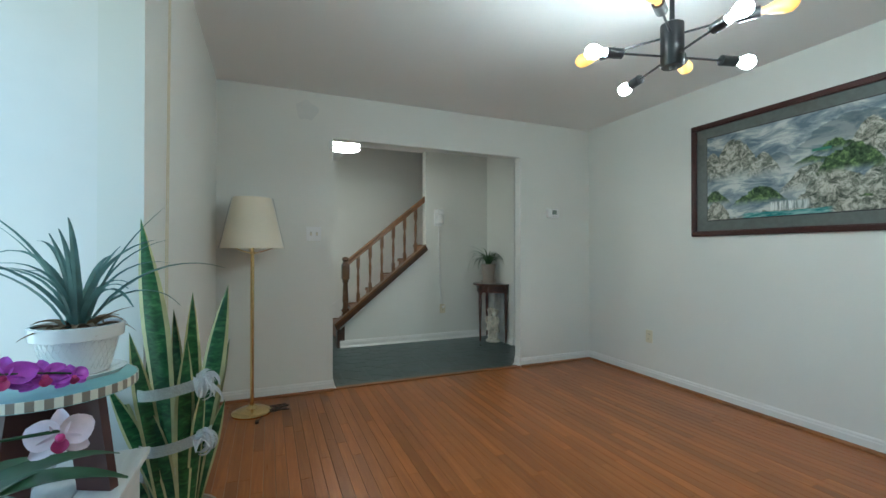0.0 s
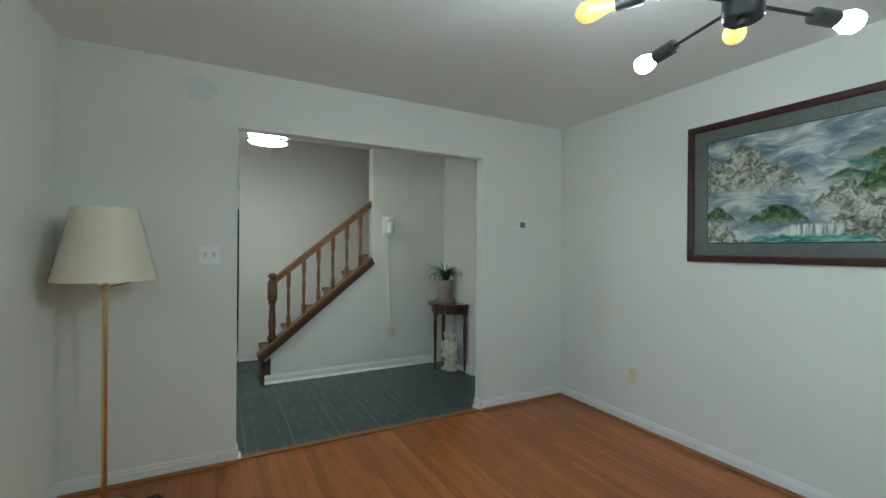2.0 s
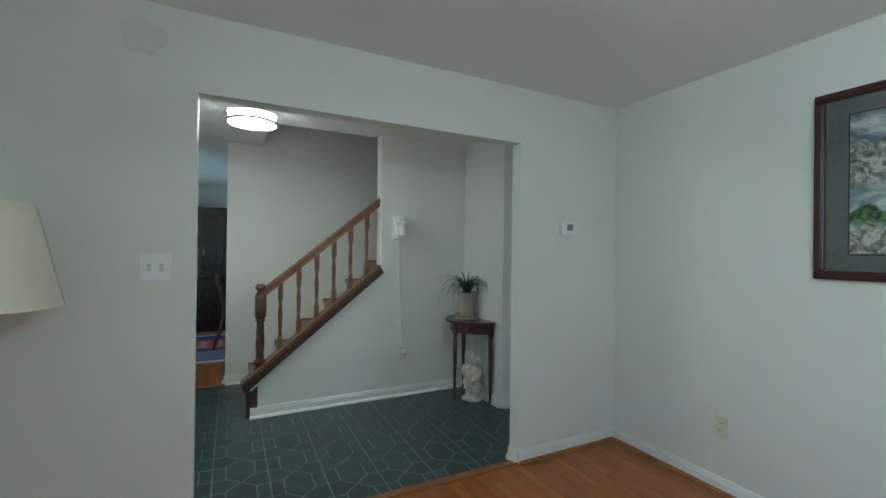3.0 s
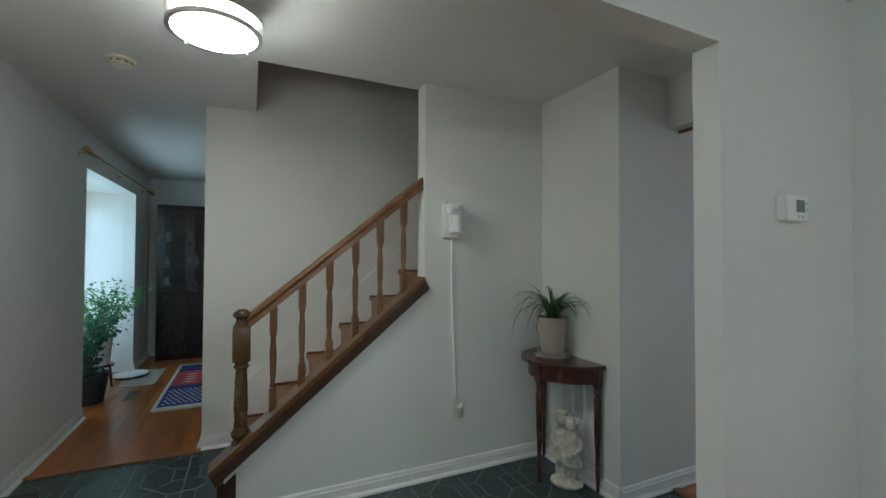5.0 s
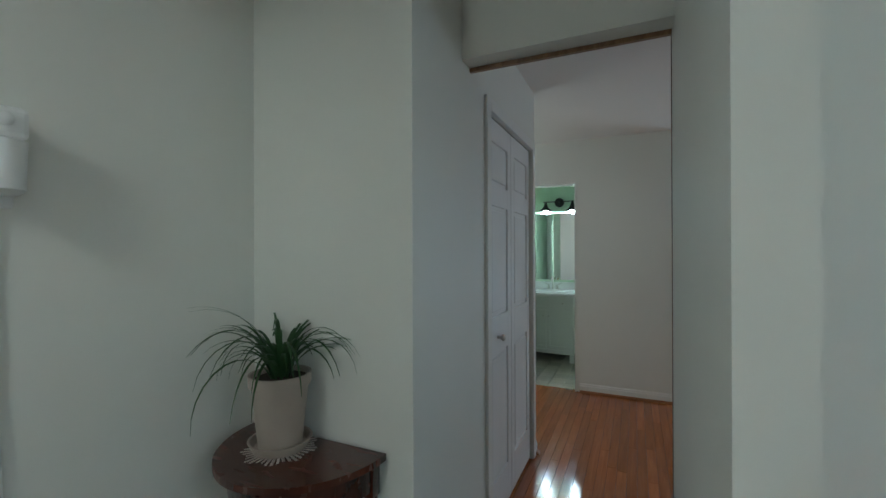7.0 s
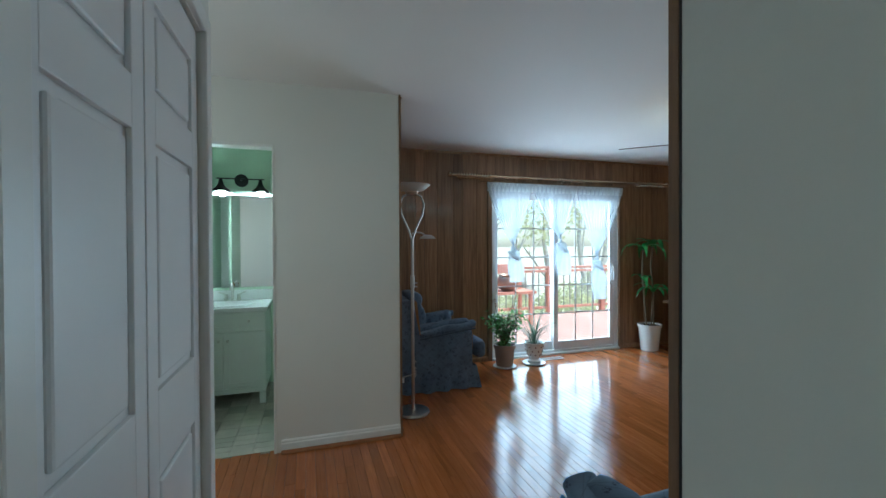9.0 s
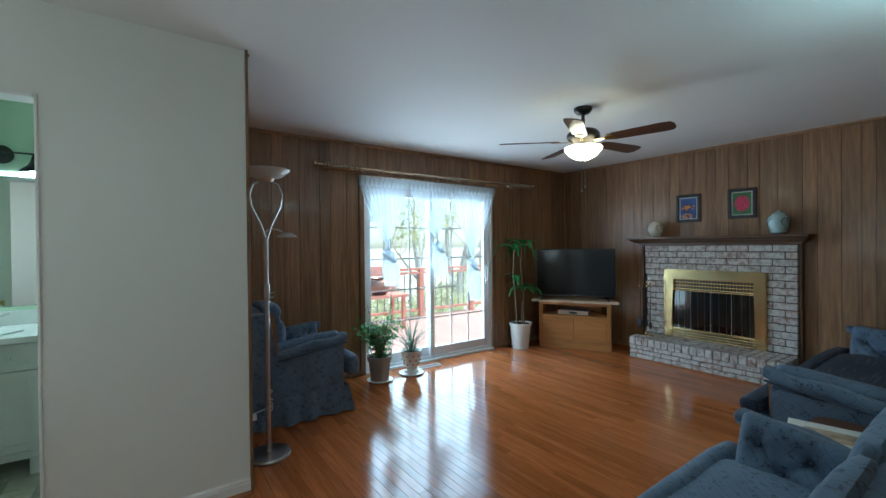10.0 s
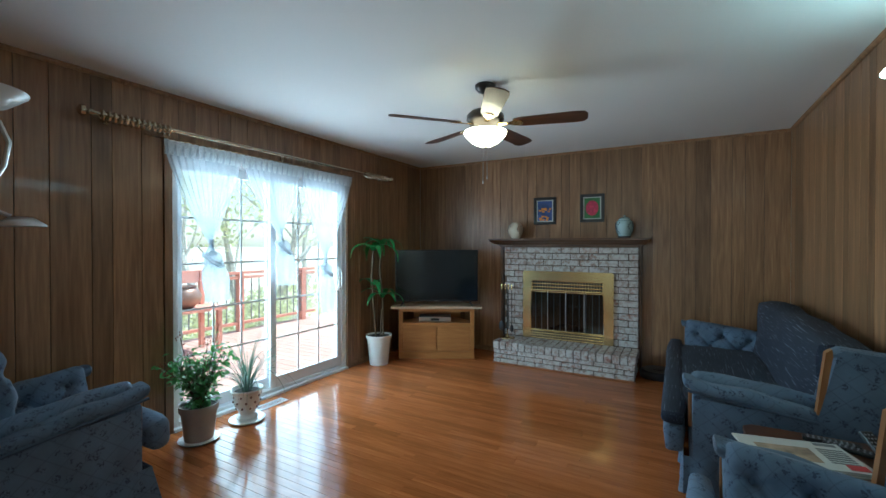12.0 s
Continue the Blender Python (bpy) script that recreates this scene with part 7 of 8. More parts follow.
prism(bm, [(-0.54, -0.04), (0.54, -0.04), (0.52, 0.12), (0.22, 0.5), (-0.22, 0.5), (-0.52, 0.12)], 0.601, 0.628, "z")
part("top_board", bm, PALE, t, "pale loose top board")
t = thing("cable_box", corner @ pose(-0.02, 0.06, 0.431), "silver cable box on the stand shelf", "cable box")
bm = bmesh.new()
box(bm, -0.19, 0.19, 0, 0.25, 0.004, 0.056, 0.003)
part("case", bm, NICKEL, t)
bm = bmesh.new()
box(bm, -0.05, 0.05, -0.003, -0.0002, 0.018, 0.042)
part("display", bm, BLACK, t)
bm = bmesh.new()
for x in (-0.09, 0.09):
    tube(bm, [(x, 0.0, 0.03), (x, -0.008, 0.03)], 0.015, 16)
part("dials", bm, NICKEL, t)
SCREEN = paint("tv_screen", (0.006, 0.008, 0.010), 0.12, 0.1, 2, 0.0, coat=0.3)
t = thing("television", corner @ pose(0.0, 0.08, 0.6285) @ Matrix.Diagonal((1, 1, 1.04, 1)), "black flat-screen television, switched off", "television")
bm = bmesh.new()
box(bm, -0.5, 0.5, 0, 0.025, 0.045, 0.645, 0.005)
box(bm, -0.3, 0.3, 0.025, 0.06, 0.1, 0.45, 0.01)
part("case", bm, BLACK, t)
bm = bmesh.new()
box(bm, -0.488, 0.488, -0.003, -0.0004, 0.062, 0.634)
part("screen", bm, SCREEN, t, "dark glossy screen")
bm = bmesh.new()
box(bm, -0.02, 0.02, -0.0035, -0.0006, 0.05, 0.056)
part("maker_mark", bm, NICKEL, t)
for s in (-1, 1):
    bm = bmesh.new()
    tube(bm, [(s * 0.40, 0.012, 0.05), (s * 0.42, -0.06, 0.009), (s * 0.425, -0.09, 0.009)], 0.009, 8)
    tube(bm, [(s * 0.40, 0.012, 0.05), (s * 0.41, 0.09, 0.009)], 0.009, 8)
    part("foot", bm, BLACK, t)

# ---- plants by the sliding door ----
t = thing("dracaena", pose(7.27, -0.29, 0), "two-caned dracaena in a white plastic pot", "plant")
pot(t, [(0, 0.001), (0.105, 0.001), (0.135, 0.3), (0.147, 0.302), (0.147, 0.335), (0.138, 0.335), (0.132, 0.31)], POTW, 0.315, 0.133)
CANE = paint("dracaena_cane", (0.15, 0.11, 0.07), 0.8, 0.3, 60, 0.6, 60)
DRAC = leafmat("dracaena_leaf", (0.02, 0.12, 0.03), (0.05, 0.24, 0.06), 0.3)
for pts in ([(0.02, 0.03, 0.31), (0.03, 0.06, 0.7), (0.01, 0.11, 1.0), (0.0, 0.1, 1.3)], [(-0.03, -0.04, 0.31), (-0.02, -0.05, 0.7), (0.0, -0.02, 1.1), (0.0, -0.05, 1.34)], [(-0.01, -0.02, 0.31), (-0.02, -0.03, 0.62)]):
    bm = bmesh.new()
    tube(bm, pts, 0.011, 10)
    part("cane", bm, CANE, t, "", True)
rng = random.Random(44)
for x, y, z, n_, ln in ((0.0, 0.1, 1.29, 6, 0.42), (0.0, -0.05, 1.33, 6, 0.4), (-0.02, -0.04, 0.75, 6, 0.36), (0.02, 0.085, 0.9, 3, 0.3)):
    for k in range(n_):
        a = 2.399 * k + rng.uniform(0, 0.6)
        bm = bmesh.new()
        blade(bm, (x, y, z), (math.cos(a), math.sin(a)), ln * rng.uniform(0.8, 1.1), 0.085, rng.uniform(2.2, 3.0), 10, 0.3, rise=rng.uniform(0.9, 2.5))
        part("leaf", bm, DRAC, t, "", True)
KAL = leafmat("succulent_leaf", (0.04, 0.14, 0.035), (0.11, 0.28, 0.075), 0.35)
t = thing("potted_kalanchoe", pose(7.19, 1.82, 0) @ Matrix.Diagonal((0.92, 0.92, 1.0, 1)), "bushy green plant with reddish tips in a taupe pot", "plant")
bm = bmesh.new()
lathe(bm, [(0, 0.001), (0.125, 0.001), (0.142, 0.014), (0.128, 0.0155), (0, 0.01)], 32)
part("saucer", bm, POTW, t, "", True)
pot(t, [(0, 0.016), (0.1, 0.016), (0.122, 0.21), (0.134, 0.212), (0.136, 0.255), (0.127, 0.255), (0.12, 0.22)], CLAY, 0.235, 0.122)
leafy(t, KAL, sprout(51, 30, 0.235, 0.44, 0.24, 0.54), 0.048, 30, 52, STEM, 1.2)
bm = bmesh.new()
rng = random.Random(6)
for sx, sy, sz in ((0.02, 0.12, 0.72), (-0.03, -0.14, 0.78), (0.05, -0.1, 0.66), (0.0, 0.24, 0.55)):
    tube(bm, [(sx * 0.4, sy * 0.4, 0.4), (sx, sy, sz)], 0.003, 6)
part("flower_stem", bm, STEM, t)
bm = bmesh.new()
for sx, sy, sz in ((0.02, 0.12, 0.72), (-0.03, -0.14, 0.78), (0.05, -0.1, 0.66), (0.0, 0.24, 0.55)):
    for k in range(16):
        lump(bm, sx + rng.gauss(0, 0.02), sy + rng.gauss(0, 0.02), sz + rng.gauss(0, 0.025), 0.005, 0.005, 0.006, 6)
ob = part("flower_cluster", bm, paint("faded_red_flower", (0.3, 0.09, 0.06), 0.7, 0.3), t, "faded reddish flower heads")
ob["kind"] = "stuff"
t = thing("potted_grass_plant", pose(7.2, 1.44, 0), "spiky thin-leaved plant in a white urn with brown dots", "plant")
bm = bmesh.new()
lathe(bm, [(0, 0.001), (0.118, 0.001), (0.132, 0.016), (0.12, 0.0175), (0, 0.01)], 32)
part("saucer", bm, POTW, t, "", True)
urn = [(0, 0.018), (0.075, 0.018), (0.075, 0.035), (0.055, 0.055), (0.065, 0.08), (0.09, 0.13), (0.1, 0.2), (0.112, 0.235), (0.12, 0.24), (0.115, 0.25), (0.098, 0.235), (0.092, 0.22)]
pot(t, urn, POTW, 0.225, 0.094)
bm = bmesh.new()
for k in range(9):
    for z, r in ((0.11, 0.083), (0.155, 0.097), (0.2, 0.101)):
        a = 6.283 * k / 9 + (0.35 if z == 0.155 else 0)
        lump(bm, r * math.cos(a), r * math.sin(a), z, 0.0085, 0.0085, 0.0095, 8)
part("dots", bm, paint("brown_dot", (0.13, 0.06, 0.04), 0.4), t, "brown raised dots", True)
strap_plant(t, 54, 0.225, 0.04, 0.6, 0.011, leafmat("grey_green_leaf", (0.035, 0.07, 0.05), (0.095, 0.15, 0.1)), (0.8, 3.0), (1.3, 7.0), 61)
register(7.3, 1.15, 0.1, 0.3, paint("pale_metal_register", (0.5, 0.52, 0.52), 0.3, metal=0.5), "pale metal floor register before the door", False)
bm = bmesh.new()
lathe(bm, [(0, 0.01), (0.16, 0.01), (0.165, 0.02), (0.165, 0.07), (0.15, 0.085), (0.05, 0.087), (0.05, 0.092), (0, 0.094)], 40)
t = thing("robot_vacuum", pose(4.46, -1.28, 0), "round black robot vacuum on the floor", "robot vacuum")
part("body", bm, paint("vacuum_black", (0.014, 0.014, 0.016), 0.4, 0.2), t, "", True)
bm = bmesh.new()
lathe(bm, [(0.17, 0.012), (0.172, 0.03), (0.172, 0.055), (0.167, 0.06)], 40)
part("bumper", bm, BLACK, t, "", True)
bm = bmesh.new()
box(bm, -0.06, 0.06, -0.02, 0.02, 0.0005, 0.0105)
part("wheels", bm, BLACK, t)

# ---- fireplace fittings ----
DARKIN = paint("soot_black", (0.06, 0.06, 0.065), 0.8, 0.3, 14, 0.3)
t = thing("fireplace_insert", pose(5.41, -1.385, 0.25), "polished brass fireplace surround with bifold glass doors", "fireplace door")
POLISH = paint("polished_brass", (0.8, 0.63, 0.32), 0.24, 0.06, 5, 0.02, metal=1)
SMOKED = glass("smoked_glass", (0.5, 0.58, 0.66), 0.03, 0.55, 0.05)
bm = bmesh.new()
w2, hh, bd = 0.512, 0.80, 0.1
prism(bm, [(-w2, 0.002), (-w2 + bd, 0.002), (-w2 + bd, hh - bd), (w2 - bd, hh - bd), (w2 - bd, 0.002), (w2, 0.002), (w2, hh), (-w2, hh)], -0.0, 0.035)
bmesh.ops.bevel(bm, geom=list(bm.edges), offset=0.012, segments=2, affect="EDGES")
part("surround", bm, POLISH, t)
op = w2 - bd
for z0, z1 in ((0.0, 0.105), (0.565, 0.70)):
    bm = bmesh.new()
    box(bm, -op, op, 0.0, 0.006, z0, z1)
    band = part("vent_band", bm, BLACK, t, "dark mesh behind brass bars")
    for f in (0.08, 0.36, 0.64, 0.92):
        bm = bmesh.new()
        tube(bm, [(-op, 0.014, z0 + (z1 - z0) * f), (op, 0.014, z0 + (z1 - z0) * f)], 0.0085 if f in (0.08, 0.92) else 0.006, 8)
        part("vent_bar", bm, POLISH, band, "brass bar", True)
    for i in range(27):
        bm = bmesh.new()
        x = -op + 0.015 + i * (2 * op - 0.03) / 26
        box(bm, x - 0.004, x + 0.004, 0.006, 0.012, z0 + 0.004, z1 - 0.004)
        part("vent_slat", bm, POLISH, band)
for k in range(4):
    x0, x1 = -op + k * op / 2, -op + (k + 1) * op / 2
    ya, yb = (0.012, 0.03) if k == 0 else ((0.03, 0.012) if k == 3 else (0.03, 0.03))
    bm = bmesh.new()
    v = [bm.verts.new(p) for p in ((x0, ya, 0.115), (x1, yb, 0.115), (x1, yb, 0.555), (x0, ya, 0.555))]
    bm.faces.new(v)
    pane = part("pane", bm, SMOKED, t, "smoked glass")
    bm = bmesh.new()
    tube(bm, [(x0 + 0.003, ya + 0.002, 0.11), (x0 + 0.003, ya + 0.002, 0.56)], 0.0025, 8)
    part("door_edge", bm, NICKEL, pane)
    for z in (0.11, 0.558):
        bm = bmesh.new()
        tube(bm, [(x0, ya + 0.003, z), (x1, yb + 0.003, z)], 0.005, 8)
        part("door_rail", bm, POLISH, pane, "", True)
for k in range(11):
    bm = bmesh.new()
    x = -0.36 + k * 0.072
    tube(bm, [(x, 0.004, 0.11), (x, 0.004, 0.56)], 0.003, 6)
    part("screen_rod", bm, NICKEL, t)
structure("wall_firebox", [(5.01, 5.81, -1.484, -1.48, 0.25, 0.96)], DARKIN, "sooty back of the firebox", "wall")
t = thing("fire_log", pose(5.41, -1.44, 0.252), "charred log behind the fireplace glass", "log")
bm = bmesh.new()
tube(bm, [(-0.22, 0, 0.12), (-0.1, 0.005, 0.14), (0.05, 0, 0.15), (0.2, 0.0, 0.11)], [0.022, 0.03, 0.03, 0.022], 12)
tube(bm, [(-0.12, 0, 0.0), (-0.12, 0, 0.12)], 0.006, 6)
tube(bm, [(0.12, 0, 0.0), (0.12, 0, 0.12)], 0.006, 6)
part("log", bm, paint("charred_bark", (0.09, 0.05, 0.035), 0.9, 0.4, 20, 0.8, 60), t, "", True)

MANTEL = wood("mantel_walnut", (0.15, 0.075, 0.035), (0.07, 0.032, 0.014), 0.4, (1.2, 9, 9), 6, 0.05, 0.1)
t = thing("mantel_shelf", pose(5.42, 0, 0), "stained wooden mantel shelf with crown moulding", "mantel")
bm = bmesh.new()
prof = [(-1.476, 1.432), (-1.20, 1.432), (-1.20, 1.412), (-1.215, 1.408), (-1.235, 1.395), (-1.27, 1.385), (-1.32, 1.362), (-1.345, 1.358), (-1.345, 1.335), (-1.476, 1.335)]
n_ = len(prof)
ends = []
for s in (-1, 1):
    ends.append([bm.verts.new((s * (0.885 if z > 1.40 else 0.885 - (1.405 - z) * 1.4), y, z)) for y, z in prof])
for i in range(n_):
    j = (i + 1) % n_
    bm.faces.new((ends[0][i], ends[0][j], ends[1][j], ends[1][i]))
bm.faces.new(ends[0])
bm.faces.new(list(reversed(ends[1])))
part("shelf", bm, MANTEL, t)
for s in (-1, 1):
    bm = bmesh.new()
    box(bm, s * 0.783 - 0.012, s * 0.783 + 0.012, -1.476, -1.40, 0.0, 1.334, 0.002)
    part("side_strip", bm, MANTEL, t)


def vase(x, y, z, prof, material, label, deco):
    t = thing("vase", pose(x, y, z) @ Matrix.Diagonal((1.12, 1.12, 1.12, 1)), label, "vase")
    bm = bmesh.new()
    lathe(bm, prof, 32)
    part("body", bm, material, t, "", True)
    bm = bmesh.new()
    rng = random.Random(9)
    for k in range(11):
        a0 = rng.uniform(0, 6.28)
        p = []
        for i in range(7):
            s = 0.2 + 0.6 * i / 6
            zz = s * prof[-1][1]
            rr = np.interp(zz, [q[1] for q in prof], [q[0] for q in prof]) + 0.0008
            a = a0 + 0.25 * math.sin(i * 0.9 + k)
            p.append((rr * math.cos(a), rr * math.sin(a), zz))
        tube(bm, p, 0.0016, 4)
        for q in p[3:]:
            lump(bm, *q, 0.005, 0.005, 0.007, 6)
    part("painted_branches", bm, deco, t)
    return t


vase(6.005, -1.33, 1.4325, [(0, 0.001), (0.04, 0.001), (0.05, 0.01), (0.08, 0.06), (0.085, 0.1), (0.072, 0.14), (0.045, 0.165), (0.038, 0.172), (0.034, 0.172), (0.03, 0.16)], paint("cream_porcelain", (0.66, 0.6, 0.48), 0.2, 0.05, coat=0.4), "round cream vase with painted branches on the mantel", paint("vase_brown", (0.12, 0.06, 0.03), 0.4))
tv = vase(4.79, -1.33, 1.4325, [(0, 0.001), (0.05, 0.001), (0.055, 0.015), (0.075, 0.07), (0.08, 0.12), (0.072, 0.155), (0.05, 0.172), (0.045, 0.176)], paint("celadon_porcelain", (0.42, 0.56, 0.57), 0.15, 0.08, coat=0.5), "lidded celadon jar with dark painted branches", paint("vase_ink", (0.03, 0.04, 0.06), 0.4))
bm = bmesh.new()
lathe(bm, [(0.05, 0.172), (0.053, 0.18), (0.03, 0.195), (0.008, 0.2), (0.012, 0.212), (0, 0.216)], 28)
part("lid", bm, paint("celadon_lid", (0.42, 0.56, 0.57), 0.15, 0.08), tv, "", True)
bm = bmesh.new()
lathe(bm, [(0.058, 0.0005), (0.058, 0.016), (0.052, 0.017)], 28)
part("stand", bm, BLACK, tv)


def small_print(x, z, w, h, art, label):
    t = thing("framed_print", pose(x, -1.476, z), label, "picture")
    bm = bmesh.new()
    f = 0.033
    for a, b, c, e in ((0, w, 0, f), (0, w, h - f, h), (0, f, f, h - f), (w - f, w, f, h - f)):
        box(bm, a, b, 0.001, 0.022, c, e, 0.004)
    part("frame", bm, BLACK, t)
    bm = bmesh.new()
    box(bm, f, w - f, 0.003, 0.008, f, h - f)
    part("mat_board", bm, paint("pale_mat", (0.5, 0.5, 0.48), 0.6), t)
    bm = bmesh.new()
    box(bm, f + 0.015, w - f - 0.015, 0.0082, 0.0102, f + 0.012, h - f - 0.012)
    part("print", bm, art[0], t)
    bm = bmesh.new()
    art[1](bm, w, h)
    part("motif", bm, art[2], t)["kind"] = "stuff"


def petals_art(bm, w, h):
    for ring, (r, n_) in enumerate(((0.03, 14), (0.052, 20), (0.074, 26))):
        for k in range(n_):
            a = 6.283 * k / n_ + ring
            lump(bm, w / 2 + 0.8 * r * math.cos(a), 0.0105 + 0.001 * (2 - ring), h / 2 + r * math.sin(a), 0.013, 0.0012, 0.013, 6)
    lump(bm, w / 2, 0.0125, h / 2, 0.016, 0.002, 0.016, 8)


def leaves_art(bm, w, h):
    rng = random.Random(3)
    for k in range(22):
        lump(bm, w * rng.uniform(0.26, 0.74), 0.0106, (h * 0.52 if k % 2 else h * 0.24) + rng.uniform(-0.025, 0.025), 0.018, 0.0012, 0.010, 6)


small_print(5.012, 1.617, 0.265, 0.32, (paint("green_print", (0.03, 0.13, 0.03), 0.4, 0.3, 12), petals_art, paint("red_dahlia", (0.5, 0.03, 0.09), 0.5, 0.4, 40)), "small black-framed print of a red flower")
small_print(5.552, 1.602, 0.27, 0.325, (paint("blue_print", (0.03, 0.06, 0.22), 0.4, 0.6, 9), leaves_art, paint("orange_leaves", (0.6, 0.22, 0.03), 0.5, 0.3, 30)), "small black-framed print of orange leaves over blue")

t = thing("fireplace_tools", pose(6.06, -1.2, 0.252), "brass and black fireplace tool set on the hearth", "fireplace tools")
bm = bmesh.new()
lathe(bm, [(0, 0), (0.09, 0), (0.085, 0.01), (0.03, 0.016), (0.02, 0.035), (0.008, 0.045), (0.008, 0.1), (0, 0.1)], 24)
part("base", bm, POLISH, t, "", True)
bm = bmesh.new()
tube(bm, [(0, 0, 0.05), (0, 0, 0.62)], 0.006, 8)
tube(bm, [(-0.06, 0, 0.585), (0.06, 0, 0.585)], 0.005, 8)
part("post", bm, BLACK, t)
for x, head in ((-0.062, "brush"), (-0.022, "poker"), (0.022, "tongs"), (0.062, "shovel")):
    bm = bmesh.new()
    tube(bm, [(x, 0.02, 0.12), (x, 0.02, 0.58)], 0.004, 6)
    if head == "shovel":
        lump(bm, x, 0.025, 0.14, 0.036, 0.008, 0.06, 12)
    if head == "brush":
        lump(bm, x, 0.02, 0.12, 0.02, 0.018, 0.045, 10)
    tl = part(head, bm, BLACK, t, "", True)
    bm = bmesh.new()
    lathe(bm, [(0.004, 0.575), (0.009, 0.585), (0.005, 0.6), (0.008, 0.615), (0.011, 0.63), (0.006, 0.642), (0, 0.645)], 12, (x, 0.02, 0))
    part("handle", bm, POLISH, tl, "brass handle", True)

# ---- bathroom ----
t = thing("vanity", pose(6.88, 4.275, 0), "white bathroom vanity with drawer and two shaker doors", "vanity")
VAN = paint("vanity_white", (0.74, 0.75, 0.72), 0.35, 0.02, 4)
VW = 0.66
bm = bmesh.new()
box(bm, 0.02, 0.57, 0, VW, 0.10, 0.80)
for y in (0.0, VW - 0.05):
    box(bm, 0.0, 0.05, y, y + 0.05, 0.001, 0.10)
box(bm, 0.005, 0.02, 0.05, VW - 0.05, 0.10, 0.145)
part("body", bm, VAN, t)


def shaker(y0, y1, z0, z1, name):
    bm = bmesh.new()
    f = 0.045
    for a, b, c, e in ((y0, y1, z0, z0 + f), (y0, y1, z1 - f, z1), (y0, y0 + f, z0 + f, z1 - f), (y1 - f, y1, z0 + f, z1 - f)):
        box(bm, 0.0, 0.0195, a, b, c, e, 0.001)
    box(bm, 0.008, 0.0195, y0 + f, y1 - f, z0 + f, z1 - f)
    return part(name, bm, VAN, t)


def vknob(parent, y, z):
    bm = bmesh.new()
    tube(bm, [(0.0, y, z), (-0.012, y, z), (-0.016, y, z), (-0.024, y, z)], [0.005, 0.005, 0.012, 0.009], 12)
    part("knob", bm, NICKEL, parent, "", True)


d1 = shaker(0.004, VW - 0.004, 0.635, 0.795, "drawer")
vknob(d1, 0.13, 0.72)
vknob(d1, VW - 0.13, 0.72)
d2 = shaker(0.004, VW / 2 - 0.002, 0.15, 0.63, "door")
vknob(d2, VW / 2 - 0.035, 0.56)
d3 = shaker(VW / 2 + 0.002, VW - 0.004, 0.15, 0.63, "door")
vknob(d3, VW / 2 + 0.035, 0.56)
MARB = paint("cultured_marble", (0.82, 0.82, 0.82), 0.2, 0.03, 4)
bm = bmesh.new()
box(bm, -0.02, 0.58, -0.02, VW + 0.02, 0.801, 0.84, 0.006)
box(bm, 0.555, 0.58, -0.02, VW + 0.02, 0.84, 0.94, 0.004)
part("countertop", bm, MARB, t, "white moulded top")
bm = bmesh.new()
lathe(bm, [(0.2, 0.8405), (0.205, 0.846), (0.19, 0.847), (0.16, 0.843)], 36, (0.26, VW / 2, 0), 1.1)
part("basin_rim", bm, MARB, t, "", True)
t2 = thing("faucet", pose(7.36, 4.275 + VW / 2, 0.8405), "brushed nickel two-handle faucet on the vanity", "faucet")
bm = bmesh.new()
box(bm, -0.025, 0.025, -0.08, 0.08, 0, 0.012, 0.005)
tube(bm, [(0, 0, 0.01), (0, 0, 0.13), (-0.02, 0, 0.165), (-0.07, 0, 0.17), (-0.1, 0, 0.14), (-0.105, 0, 0.12)], 0.011, 12)
part("spout", bm, NICKEL, t2, "", True)
for s in (-1, 1):
    bm = bmesh.new()
    lathe(bm, [(0, 0.01), (0.022, 0.012), (0.014, 0.05), (0.012, 0.07), (0, 0.072)], 14, (0, s * 0.055, 0))
    tube(bm, [(0, s * 0.055, 0.065), (-0.01, s * 0.1, 0.085), (-0.012, s * 0.12, 0.09)], 0.006, 8)
    part("lever", bm, NICKEL, t2, "", True)
mirror_mat, n, l, b = tree("mirror_silver")
b.inputs["Base Color"].default_value, b.inputs["Metallic"].default_value, b.inputs["Roughness"].default_value = (0.86, 0.9, 0.88, 1), 1, 0.01
t = thing("wall_mirror", pose(7.46, 4.22, 0.965), "plain frameless mirror above the white vanity", "mirror")
bm = bmesh.new()
box(bm, -0.006, -0.001, 0, 0.63, 0, 0.90, 0.002)
part("glass", bm, mirror_mat, t)
t = thing("vanity_light", pose(7.46, 4.53, 1.99), "black two-shade vanity light, switched on", "wall light")
bm = bmesh.new()
tube(bm, [(-0.0005, 0, 0.02), (-0.02, 0, 0.02), (-0.025, 0, 0.02)], [0.062, 0.062, 0.04], 28)
part("back_plate", bm, BLACK, t, "", True)
bm = bmesh.new()
tube(bm, [(-0.02, 0, 0.02), (-0.06, 0, 0.03)], 0.009, 8)
tube(bm, [(-0.06, -0.21, 0.03), (-0.06, 0.21, 0.03)], 0.006, 8)
part("bar", bm, BLACK, t)
BBULB = glow("bath_bulb", (0.93, 1.0, 0.97), 145.0)
